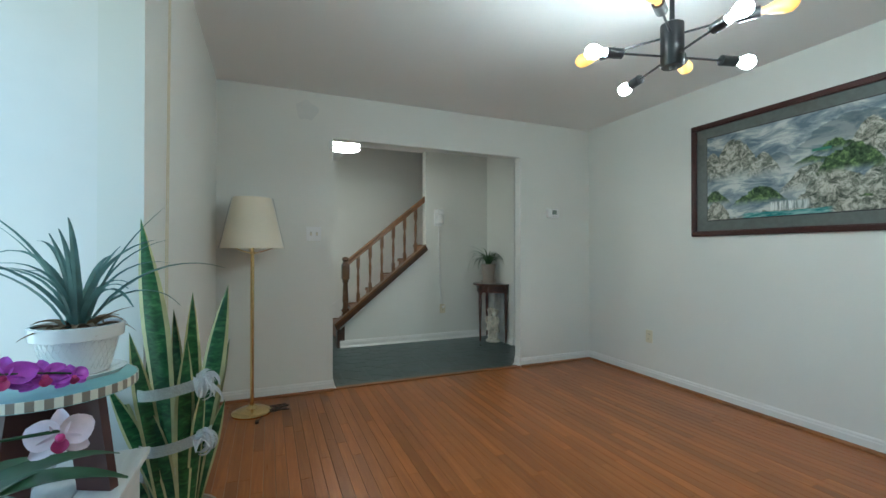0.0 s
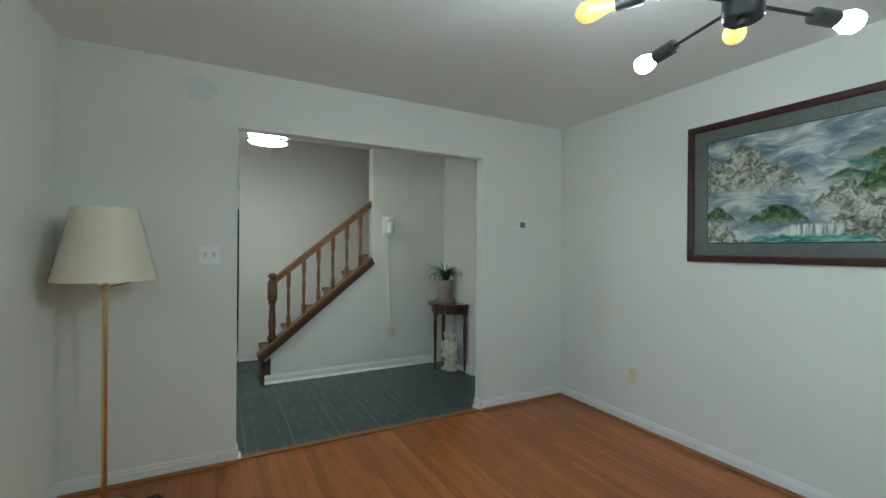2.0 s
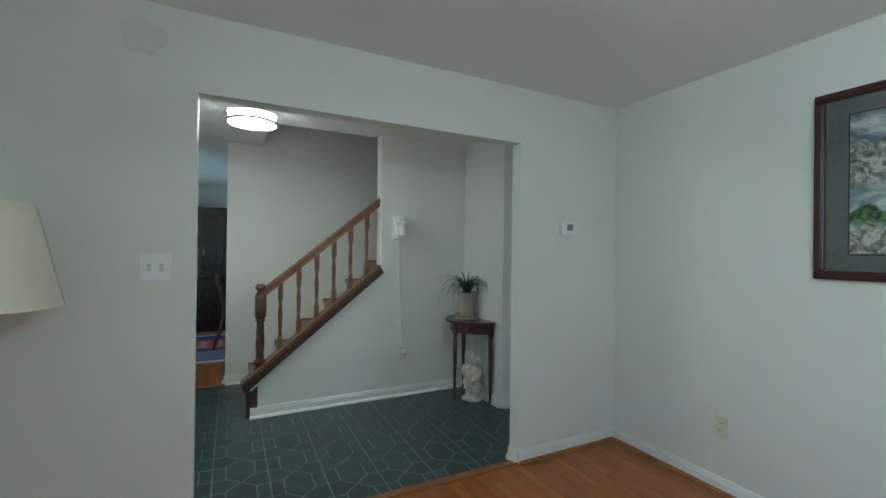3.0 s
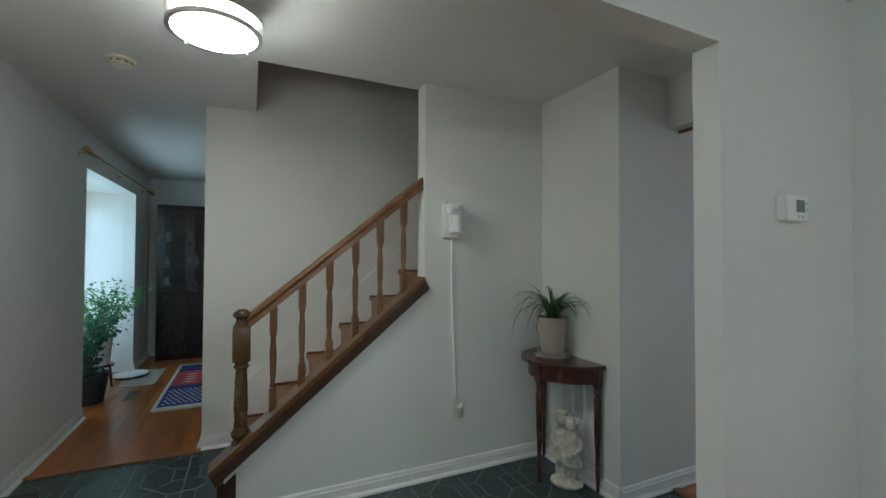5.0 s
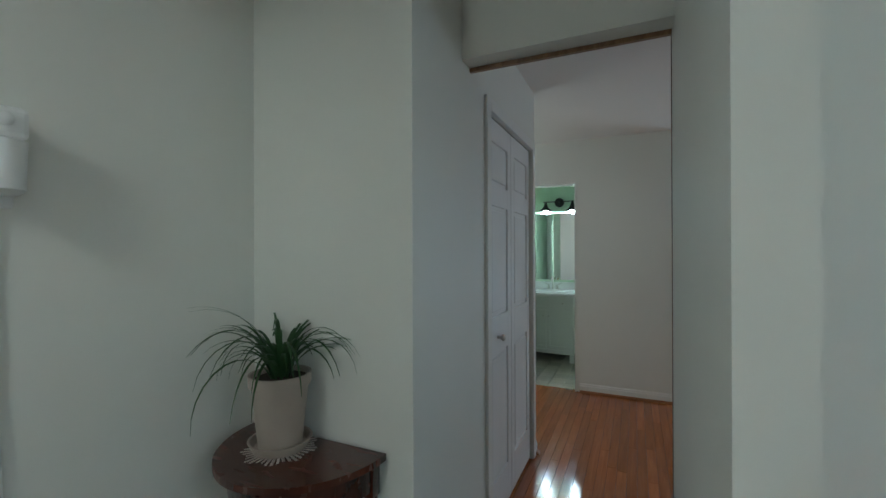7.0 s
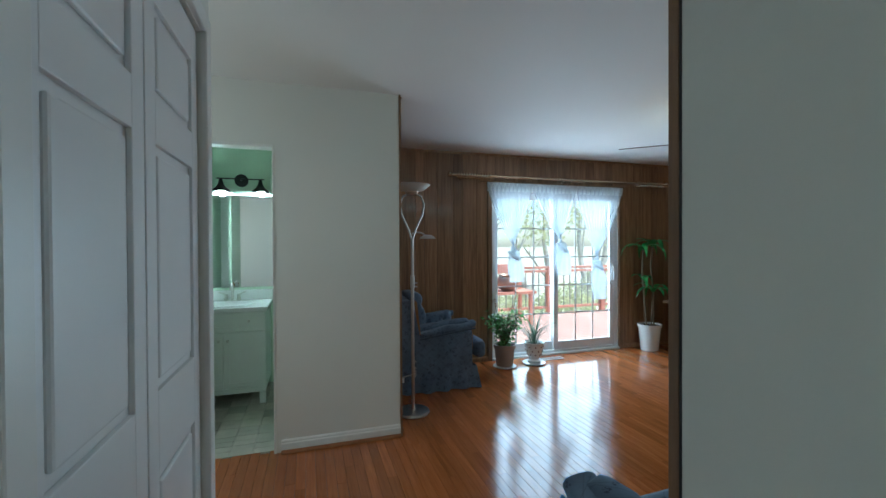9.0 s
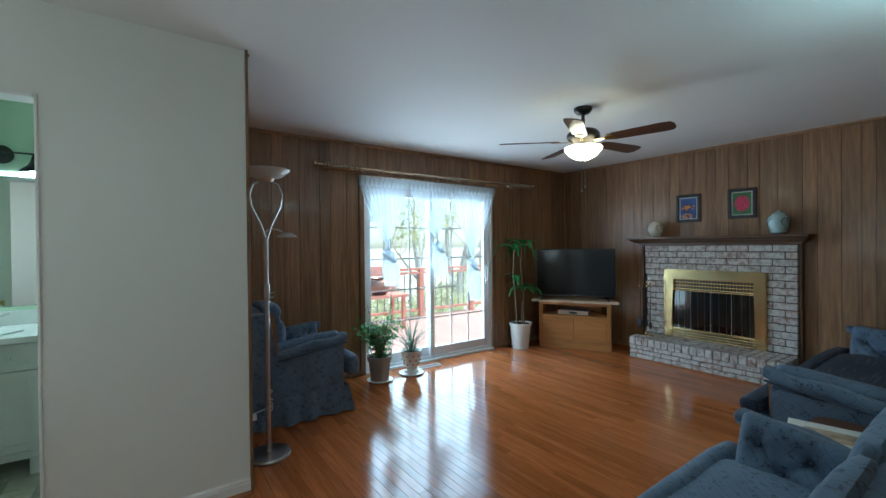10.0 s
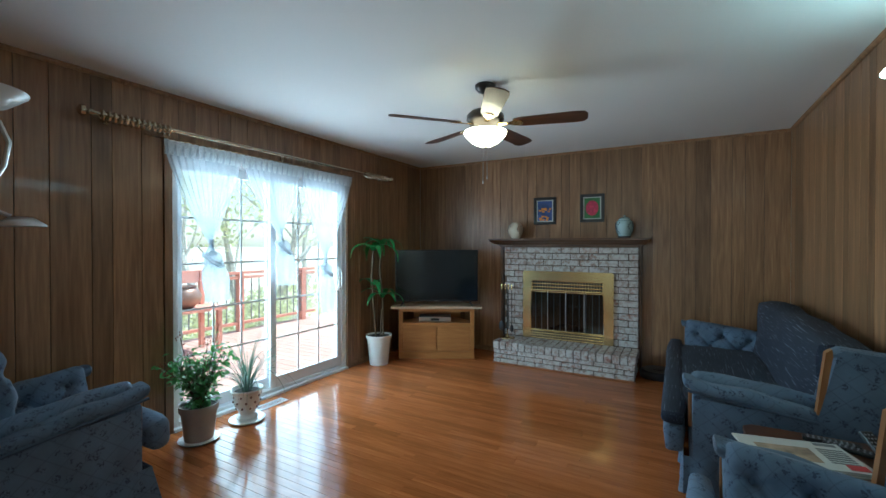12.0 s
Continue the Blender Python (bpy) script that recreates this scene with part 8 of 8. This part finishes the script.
for s in (-1, 1):
    bm = bmesh.new()
    lathe(bm, [(0.012, 0.03), (0.02, 0.0), (0.024, -0.02), (0.04, -0.05), (0.08, -0.085), (0.085, -0.1), (0.081, -0.1), (0.036, -0.052), (0.018, -0.02)], 28, (-0.06, s * 0.175, 0))
    sh = part("shade", bm, BLACK, t, "black metal bell shade", True)
    bm = bmesh.new()
    lathe(bm, [(0, -0.05), (0.016, -0.055), (0.03, -0.085), (0.03, -0.105), (0.018, -0.125), (0, -0.13)], 18, (-0.06, s * 0.175, 0))
    part("bulb", bm, BBULB, sh, "glowing bulb", True)
DOORG = paint("bath_door_paint", (0.64, 0.72, 0.60), 0.35, 0.02, 3)
t = thing("bathroom_door", pose(5.985, 4.752, 0), "pale painted flush door standing open inward", "door")
bm = bmesh.new()
box(bm, 0.0, 0.655, 0.0, 0.033, 0.01, 2.0, 0.002)
part("leaf", bm, DOORG, t)
bm = bmesh.new()
tube(bm, [(0.6, -0.0005, 0.92), (0.6, -0.01, 0.92), (0.6, -0.02, 0.92), (0.6, -0.04, 0.92), (0.6, -0.058, 0.92), (0.6, -0.064, 0.92)], [0.03, 0.028, 0.011, 0.012, 0.026, 0.02], 18)
part("knob", bm, BRASS, t, "brass knob", True)

# ---- outside ----
DECK = wood("red_deck", (0.52, 0.33, 0.27), (0.4, 0.24, 0.19), 0.7, (1.2, 12, 12), 6, 0.15)
REDP = paint("red_painted_rail", (0.62, 0.27, 0.19), 0.6, 0.15, 8, 0.1)
GROUND = paint("dry_lawn", (0.46, 0.44, 0.33), 0.95, 0.35, 0.6, 0.5, 30)
bm = bmesh.new()
box(bm, -400, 400, -400, 400, -0.95, -0.9)
tagged(new("ground", finish(bm, "ground", GROUND)), "pale dry winter lawn around the house", "ground", kind="structure")
dk = tagged(new("deck"), "red stained timber deck beyond the sliding door", "deck", kind="structure")
bm = bmesh.new()
box(bm, 7.63, 11.0, -3.0, 4.6, -0.3, -0.16)
part("joists", bm, DECK, dk)
board = bmesh.new()
box(board, 0, 3.35, 0, 0.135, 0, 0.03, 0.003)
board_mesh = finish(board, "deck_board", DECK)
for k in range(54):
    o = new("deck_board", board_mesh)
    o.parent, o.location = dk, (7.64, -2.98 + k * 0.14, -0.158)
t = thing("deck_railing", pose(10.85, 0, -0.128), "red painted deck railing with square posts", "railing")
for y in (-2.4, -1.03, 0.4, 1.8, 3.2, 4.2):
    bm = bmesh.new()
    box(bm, -0.05, 0.05, y - 0.05, y + 0.05, 0, 1.0, 0.004)
    part("post", bm, REDP, t)
for z in (0.12, 0.9, 0.98):
    bm = bmesh.new()
    box(bm, -0.03, 0.03, -2.7, 4.3, z, z + 0.05, 0.004)
    part("rail", bm, REDP, t)
WIRE = paint("grey_baluster", (0.22, 0.2, 0.19), 0.5)
for k in range(44):
    bm = bmesh.new()
    box(bm, -0.008, 0.008, -2.5 + k * 0.155, -2.484 + k * 0.155, 0.17, 0.9)
    part("picket", bm, WIRE, t)
t = thing("deck_bench", pose(10.1, 0.75, -0.128), "red painted wooden bench on the deck", "bench")
bm = bmesh.new()
box(bm, -0.25, 0.25, -0.9, 0.6, 0.58, 0.63, 0.005)
part("seat", bm, REDP, t)
bm = bmesh.new()
box(bm, 0.22, 0.27, -0.9, 0.6, 0.98, 1.12, 0.005)
part("backrest", bm, REDP, t)
for y in (-0.8, 0.5):
    for x in (-0.2, 0.22):
        bm = bmesh.new()
        box(bm, x - 0.03, x + 0.03, y - 0.03, y + 0.03, 0, 0.58 if x < 0 else 1.1, 0.003)
        part("leg", bm, REDP, t)
bm = bmesh.new()
lathe(bm, [(0, 0.001), (0.1, 0.001), (0.2, 0.08), (0.22, 0.16), (0.18, 0.25), (0.14, 0.28), (0.17, 0.3), (0.16, 0.3), (0.13, 0.27), (0, 0.1)], 28)
whole("copper_pot", bm, paint("aged_copper", (0.3, 0.17, 0.12), 0.35, 0.2, 8, metal=0.6), "round copper pot on the deck bench", "pot", pose(10.05, 0.35, 0.505), True)

BARK = paint("grey_bark", (0.58, 0.53, 0.46), 0.9, 0.3, 12, 0.8, 40)
TWIGS = leafmat("spring_foliage", (0.4, 0.4, 0.24), (0.62, 0.62, 0.38), 0.7)


def tree_thing(x, y, height, seed, label):
    t = thing("tree", pose(x, y, -0.9), label, "tree", "bare spring trees behind the deck")
    rng = random.Random(seed)
    bm = bmesh.new()
    tips = []

    def limb(p, d, length, r, depth):
        pts, rad = [p], [r]
        for k in range(4):
            d = (d + Vector((rng.gauss(0, 0.14), rng.gauss(0, 0.14), 0.06))).normalized()
            p = p + d * length / 4
            pts.append(p)
            rad.append(r * (1 - 0.13 * (k + 1)))
        tube(bm, pts, rad, 7)
        if depth == 0:
            tips.extend(pts[1:])
            return
        for k in range(3 if depth > 1 else 4):
            q = pts[rng.choice((2, 3, 4))]
            dd = (d + Vector((rng.gauss(0, 0.75), rng.gauss(0, 0.75), rng.uniform(0, 0.6)))).normalized()
            limb(q, dd, length * rng.uniform(0.5, 0.72), rad[-1] * 0.62, depth - 1)

    limb(Vector((0, 0, 0)), Vector((0, 0, 1)), height * 0.42, 0.14, 3)
    part("trunk", bm, BARK, t, "", True)
    bm = bmesh.new()
    for p in tips:
        for _ in range(5):
            q = p + Vector([rng.gauss(0, 0.22) for _ in range(3)])
            m = Matrix.Translation(q) @ Euler([rng.uniform(0, 6.28) for _ in range(3)]).to_matrix().to_4x4()
            s = rng.uniform(0.04, 0.09)
            bm.faces.new([bm.verts.new(m @ Vector((a * s, b * s, 0))) for a, b in ((-0.5, 0), (0, -0.9), (0.5, 0), (0, 0.9))])
    ob = part("crown", bm, TWIGS, t)
    ob["kind"] = "stuff"


for k, (x, y, h) in enumerate(((14.5, -1.2, 7), (16.5, -3.6, 9), (15.2, -5.4, 8), (19, -0.2, 9), (21, -7.5, 10), (18, -9, 8), (23, 2.0, 9), (15.5, 1.8, 8), (25, -4, 11), (13.4, -2.9, 6), (14.0, 0.5, 6.5), (13.7, -4.1, 7), (17, -1.8, 8), (20, -3, 9), (16.5, -6.5, 8))):
    tree_thing(x, y, h, 70 + k, "slender grey-barked tree with sparse spring leaves")


def shrub(x, y, r, h, seed):
    t = thing("shrub", pose(x, y, -0.9), "loose garden shrub with pale dry leaves", "shrub", "shrubs behind the deck")
    rng = random.Random(seed)
    bm = bmesh.new()
    for k in range(26):
        a = rng.uniform(0, 6.28)
        tube(bm, [(0, 0, 0), (0.5 * r * math.cos(a), 0.5 * r * math.sin(a), h * 0.55), (r * math.cos(a) * rng.random(), r * math.sin(a) * rng.random(), h)], [0.012, 0.008, 0.004], 5)
    part("stems", bm, BARK, t)
    bm = bmesh.new()
    for _ in range(1500):
        a, e = rng.uniform(0, 6.28), math.sqrt(rng.random())
        q = Vector((r * e * math.cos(a), r * e * math.sin(a), h * (0.15 + 0.85 * rng.random() ** 0.7) * (1.1 - 0.5 * e)))
        m = Matrix.Translation(q) @ Euler([rng.uniform(0, 6.28) for _ in range(3)]).to_matrix().to_4x4()
        s = rng.uniform(0.04, 0.08)
        bm.faces.new([bm.verts.new(m @ Vector((p * s, b * s, 0))) for p, b in ((-0.45, 0), (0, -0.8), (0.45, 0), (0, 0.8))])
    ob = part("foliage", bm, TWIGS, t)
    ob["kind"] = "stuff"


for k, (x, y, r, h) in enumerate(((12.6, -2.6, 0.8, 1.3), (12.8, -0.9, 0.9, 1.2), (13.0, 0.8, 0.8, 1.4), (13.2, 2.6, 0.9, 1.5), (13.6, -4.6, 1.1, 1.6), (13.2, 4.6, 1.0, 1.5))):
    shrub(x, y, r, h, 90 + k)

# ---- small pieces: panelling, bricks, tiles, boards ----
rng = random.Random(77)


def panelling(name, axis, fixed, start, end, z0, z1, side, label, skips=()):
    """Upright planks of uneven width on a dark backing; axis is the way they follow one another."""
    w = tagged(new(name), label, "panelling", kind="structure")
    p = start
    widths = (0.092, 0.135, 0.17, 0.11, 0.20, 0.15, 0.105, 0.18, 0.125)
    k = rng.randrange(9)
    bm = bmesh.new()
    lo, hi = sorted((fixed, fixed + side * 0.004))
    for a, b, c, e in [(start, end, z0, z1)] if not skips else skips:
        box(bm, *((a, b, lo, hi) if axis == "x" else (lo, hi, a, b)), c, e)
    part("backing", bm, STAIRDARK, w)
    cache = {}
    for a0, b0, c0, e0 in [(start, end, z0, z1)] if not skips else skips:
        p = a0
        while p < b0 - 0.02:
            wd = min(widths[k % 9], b0 - p)
            if b0 - p - wd < 0.04:
                wd = b0 - p
            k += 1
            key = (round(wd, 3), round(c0, 3), round(e0, 3))
            if key not in cache:
                bm = bmesh.new()
                f0, f1 = sorted((side * 0.0045, side * 0.012))
                q = (0.0015, wd - 0.0015, f0, f1) if axis == "x" else (f0, f1, 0.0015, wd - 0.0015)
                box(bm, *q, c0 + 0.001, e0 - 0.001, 0.0018)
                cache[key] = finish(bm, "plank", PANEL)
            o = new("plank", cache[key])
            o.parent = w
            o.location = (p, fixed, 0) if axis == "x" else (fixed, p, 0)
            p += wd
    return w


panelling("panelling_south", "x", -1.487, 3.372, 7.463, 0, H, 1, "brown wood panelling with uneven planks on the fireplace wall")
panelling("panelling_west", "y", 3.36, -1.474, 3.376, 0, H, 1, "brown wood panelling with uneven planks behind the sofa")
panelling("panelling_east", "y", 7.475, -1.474, 3.276, 0, H, -1, "brown wood panelling around the sliding door", skips=((-1.474, -0.026, 0, H), (-0.026, 1.906, 2.121, H), (1.906, 3.276, 0, H)))
panelling("panelling_bath", "x", 3.29, 5.912, 7.46, 0, H, -1, "brown wood panelling on the bathroom partition")
CR = [(0.0, H - 0.001), (0.018, H - 0.001), (0.016, H - 0.014), (0.006, H - 0.026), (0.0, H - 0.026)]
SK = [(0.0, 0.001), (0.016, 0.001), (0.015, 0.04), (0.008, 0.052), (0.0, 0.054)]
FAM = [(3.373, -1.474, 7.462, -1.474), (3.373, 3.376, 3.373, -1.474), (7.462, -1.474, 7.462, 3.277), (7.462, 3.277, 5.912, 3.277)]
run_trim("trim_crown_family", FAM, CR, PANEL, "thin brown cornice strip above the panelling")
run_trim("baseboard_family", [(3.373, -1.474, 4.70, -1.474), (6.30, -1.474, 7.462, -1.474), (3.373, 3.376, 3.373, -1.474), (7.462, -1.474, 7.462, -0.03), (7.462, 1.91, 7.462, 3.277), (7.462, 3.277, 5.912, 3.277)], SK, PANEL, "brown wood baseboard under the panelling")

# brickwork
MORTAR = paint("grey_mortar", (0.13, 0.1, 0.08), 0.95, 0.15, 20, 0.4, 90)


def brick_material():
    m, n, l, b = tree("whitewashed_brick")
    tc, nz, n2, info = n.new("ShaderNodeTexCoord"), n.new("ShaderNodeTexNoise"), n.new("ShaderNodeTexNoise"), n.new("ShaderNodeObjectInfo")
    add = n.new("ShaderNodeVectorMath")
    sc = n.new("ShaderNodeMath")
    sc.operation, sc.inputs[1].default_value = "MULTIPLY", 53.0
    l.new(info.outputs["Random"], sc.inputs[0])
    l.new(tc.outputs["Object"], add.inputs[0])
    l.new(sc.outputs[0], add.inputs[1])
    nz.inputs["Scale"].default_value, nz.inputs["Detail"].default_value, nz.inputs["Roughness"].default_value = 22, 8, 0.7
    n2.inputs["Scale"].default_value, n2.inputs["Detail"].default_value = 90, 4
    l.new(add.outputs[0], nz.inputs["Vector"])
    l.new(add.outputs[0], n2.inputs["Vector"])
    clay = ramp(n, [(0.0, (0.30, 0.13, 0.09)), (0.25, (0.27, 0.17, 0.13)), (0.6, (0.34, 0.26, 0.22)), (0.93, (0.4, 0.33, 0.29)), (1.0, (0.42, 0.16, 0.09))])
    l.new(info.outputs["Random"], clay.inputs[0])
    k = n.new("ShaderNodeMapRange")
    k.inputs["From Min"].default_value, k.inputs["From Max"].default_value = 0.38, 0.56
    k.inputs["To Max"].default_value = 0.88
    l.new(nz.outputs["Fac"], k.inputs["Value"])
    q = n.new("ShaderNodeMix")
    q.data_type = "RGBA"
    l.new(k.outputs["Result"], q.inputs["Factor"])
    l.new(clay.outputs["Color"], q.inputs[6])
    q.inputs[7].default_value = (0.62, 0.6, 0.57, 1)
    l.new(q.outputs[2], b.inputs["Base Color"])
    b.inputs["Roughness"].default_value = 0.8
    bp = n.new("ShaderNodeBump")
    bp.inputs["Strength"].default_value, bp.inputs["Distance"].default_value = 0.6, 0.004
    l.new(n2.outputs["Fac"], bp.inputs["Height"])
    l.new(bp.outputs["Normal"], b.inputs["Normal"])
    return m


BRICK = brick_material()
fp = tagged(new("fireplace"), "whitewashed brick fireplace with a raised hearth", "fireplace", kind="structure")
fp.matrix_basis = pose(0.0645, 0, 0) @ Matrix.Diagonal((0.9767, 1, 1, 1))
bm = bmesh.new()
box(bm, 4.712, 6.233, -1.475, -1.392, 0.0, 0.25)
box(bm, 4.712, 6.213, -1.392, -0.995, 0.0, 0.243)
box(bm, 4.712, 4.955, -1.475, -1.392, 0.25, 1.334)
box(bm, 5.965, 6.233, -1.475, -1.392, 0.25, 1.334)
box(bm, 4.955, 5.965, -1.475, -1.392, 1.045, 1.334)
part("mortar_core", bm, MORTAR, fp)
brick_cache = {}


def brick(x0, x1, y0, y1, z0, z1):
    s = tuple(round(a, 3) for a in (x1 - x0, y1 - y0, z1 - z0))
    if s not in brick_cache:
        bm = bmesh.new()
        box(bm, 0, s[0], 0, s[1], 0, s[2])
        bmesh.ops.bevel(bm, geom=list(bm.edges), offset=0.004, segments=1, affect="EDGES")
        brick_cache[s] = finish(bm, "brick", BRICK)
    o = new("brick", brick_cache[s])
    o.parent = fp
    o.location = (x0 + rng.uniform(-0.001, 0.001), y0 + rng.uniform(-0.002, 0.002), z0)


def course(x0, x1, y0, y1, z0, z1, shift, length=0.2, gap=0.01):
    p = x0 - shift
    while p < x1 - 0.02:
        a, b = max(p, x0), min(p + length, x1)
        if b - a > 0.025:
            brick(a, b, y0, y1, z0, z1)
        p += length + gap


CH_ = (1.333 - 0.253) / 15
for k in range(15):
    z = 0.253 + CH_ * k
    sh = 0.105 if k % 2 else 0.0
    if z < 1.04:
        course(4.70, 4.950, -1.44, -1.38, z + 0.004, z + CH_ - 0.006, sh)
        course(5.970, 6.245, -1.44, -1.38, z + 0.004, z + CH_ - 0.006, sh + 0.06)
    else:
        course(4.70, 6.245, -1.44, -1.38, z + 0.004, z + CH_ - 0.006, sh)
    brick(4.70, 4.712, -1.47, -1.445, z + 0.004, z + CH_ - 0.006)
for k in range(3):
    z = 0.012 + k * 0.052
    course(4.70, 6.225, -1.06, -0.98, z, z + 0.043, 0.105 if k % 2 else 0.02)
    p = -1.37
    while p < -1.07:
        brick(4.70, 4.76, p + (0.1 if k % 2 else 0), min(p + 0.2 + (0.1 if k % 2 else 0), -1.066), z, z + 0.043)
        brick(6.165, 6.225, p + (0.1 if k % 2 else 0), min(p + 0.2 + (0.1 if k % 2 else 0), -1.066), z, z + 0.043)
        p += 0.21 if k % 2 == 0 else 0.4
n_row = 20
step_ = (6.235 - 4.69) / n_row
for k in range(n_row):
    x = 4.69 + k * step_
    brick(x, x + step_ - 0.01, -1.172, -0.972, 0.165, 0.251)
    brick(x, x + step_ - 0.01, -1.378, -1.182, 0.165, 0.249)
structure("trim_hearth", [(4.645, 6.154, -0.985, -0.969, 0.0, 0.014)], QUARTER, "orange wood strip along the hearth foot", "trim", 0.003)

# foyer floor tiles: elongated hexagons between straight joints
tf = tagged(new("floor_foyer"), "dark green patterned tile floor with paler joints", "floor", kind="structure")


bm = bmesh.new()
box(bm, -0.35, 3.19, 3.40, 5.9, -0.0155, -0.0028)
part("grout_bed", bm, GROUT, tf, "pale grey-green joints")


def tile_mesh(outline):
    bm = bmesh.new()
    prism(bm, outline, -0.012, 0.0, "z")
    return finish(bm, "tile", TILE)


def inset(pts, d):
    c = Vector((sum(p[0] for p in pts) / len(pts), sum(p[1] for p in pts) / len(pts)))
    out, n_ = [], len(pts)
    for i in range(n_):
        a, b, e = Vector(pts[i - 1]), Vector(pts[i]), Vector(pts[(i + 1) % n_])
        n1 = Vector((-(b - a).y, (b - a).x)).normalized()
        n2 = Vector((-(e - b).y, (e - b).x)).normalized()
        if n1.dot(c - a) < 0:
            n1 = -n1
        if n2.dot(c - b) < 0:
            n2 = -n2
        m_ = (n1 + n2)
        out.append(tuple(b + m_ * (d / max(0.3, (1 + n1.dot(n2))))))
    return out


P, hwid, sh_ = 0.305, 0.08, 0.078
shapes = {
    "hex": [(0, 0.1525), (hwid, sh_), (hwid, -sh_), (0, -0.1525), (-hwid, -sh_), (-hwid, sh_)],
    "sq": [(hwid, sh_ - 0.0), (P / 2, sh_), (P / 2, -sh_), (hwid, -sh_)],
    "sql": [(-hwid, sh_), (-hwid, -sh_), (-P / 2, -sh_), (-P / 2, sh_)],
    "tr": [(0, 0.1525), (P / 2, 0.1525), (P / 2, sh_), (hwid, sh_)],
    "tl": [(0, 0.1525), (-hwid, sh_), (-P / 2, sh_), (-P / 2, 0.1525)],
    "br": [(0, -0.1525), (hwid, -sh_), (P / 2, -sh_), (P / 2, -0.1525)],
    "bl": [(0, -0.1525), (-P / 2, -0.1525), (-P / 2, -sh_), (-hwid, -sh_)],
}
# pieces above and below a joint of two cells belong together, so the corner pieces run across it
shapes["tr"] = [(0, 0.1525), (hwid, 0.305 - sh_), (P / 2, 0.305 - sh_), (P / 2, sh_), (hwid, sh_)]
shapes["tl"] = [(0, 0.1525), (-hwid, sh_), (-P / 2, sh_), (-P / 2, 0.305 - sh_), (-hwid, 0.305 - sh_)]
del shapes["br"], shapes["bl"]
meshes = {k: tile_mesh(inset(v, 0.005)) for k, v in shapes.items()}
rest = bmesh.new()
nx_, ny_ = 12, 9
for i in range(nx_):
    for j in range(ny_):
        x, y = -0.35 + (i + 0.5) * P, 3.40 + (j + 0.5) * P - 0.1
        if x > 3.25 or y > 6.1:
            continue
        near = 0.4 < x < 2.4 and 3.3 < y < 5.0
        for k, me in meshes.items():
            if near:
                o = new("tile", me)
                o.parent, o.location = tf, (x, y, -0.001)
            else:
                prism(rest, [(a + x, b + y) for a, b in inset(shapes[k], 0.005)], -0.013, -0.001, "z")
ob = part("far_tile", rest, TILE, tf)
ob["kind"] = "stuff"


def boards(name, x0, x1, y0, y1, width, along, material, label, skip=None):
    """Strip flooring laid in staggered random lengths, each board an object."""
    f = tagged(new(name), label, "floor", kind="structure")
    cache = {}
    far = bmesh.new()
    count = 0
    lanes = int(round(((y1 - y0) if along == "x" else (x1 - x0)) / width))
    wd = ((y1 - y0) if along == "x" else (x1 - x0)) / lanes
    for k in range(lanes):
        s, e = (x0, x1) if along == "x" else (y0, y1)
        p = s - rng.uniform(0, 0.8)
        while p < e:
            ln = rng.choice((0.45, 0.6, 0.75, 0.9, 1.1, 1.3))
            a, b = max(s, p), min(e, p + ln)
            p += ln
            if b - a < 0.03:
                continue
            ln2 = round(b - a, 2)
            key = ln2
            lane = (y0 if along == "x" else x0) + wd * k
            if key not in cache:
                bm = bmesh.new()
                q = (0.0004, b - a - 0.0004, 0.0006, wd - 0.0006) if along == "x" else (0.0006, wd - 0.0006, 0.0004, b - a - 0.0004)
                box(bm, *q, -0.0155, 0)
                bmesh.ops.bevel(bm, geom=[ed for ed in bm.edges if all(v.co.z > -0.001 for v in ed.verts)], offset=0.0006, segments=1, affect="EDGES")
                cache[key] = finish(bm, "board", material)
            o = new("board", cache[key])
            o.parent = f
            o.location = (a, lane, 0) if along == "x" else (lane, a, 0)
            count += 1
    return count


boards("floor_living", -0.35, 3.19, -2.48, 3.38, 0.0575, "y", OAK, "orange oak strip floor with satin finish")
boards("floor_dining", -0.35, 4.3, 5.92, 9.42, 0.083, "y", OAK, "orange oak strip floor with satin finish")
boards("floor_family", 3.19, 7.475, -1.487, 3.476, 0.0575, "x", OAKX, "glossy orange oak strip floor")
boards("floor_hall", 3.21, 5.93, 3.476, 5.6, 0.0575, "x", OAKX, "glossy orange oak strip floor")
structure("floor_bay_living", [(-0.92, -0.35, -0.9, 1.415, -0.015, 0.0)], OAK, "oak floor inside the bay", "floor")
structure("floor_bay_dining", [(-0.92, -0.35, 6.95, 8.62, -0.015, 0.0)], OAK, "oak floor inside the bay", "floor")
bt = tagged(new("floor_bath"), "mottled beige stone-look tile floor in a mixed pattern", "floor", kind="structure")
for i in range(10):
    for j in range(11):
        bm = bmesh.new()
        a, b = 5.93 + i * 0.155, 3.4 + j * 0.145
        if (i + j) % 3 == 0:
            box(bm, a + 0.002, a + 0.153, b + 0.002, b + 0.143, -0.014, -0.0005)
        else:
            box(bm, a + 0.002, a + 0.076, b + 0.002, b + 0.143, -0.014, -0.0005)
            box(bm, a + 0.079, a + 0.153, b + 0.002, b + 0.143, -0.014, -0.0007)
        part("tile", bm, BATHTILE, bt)
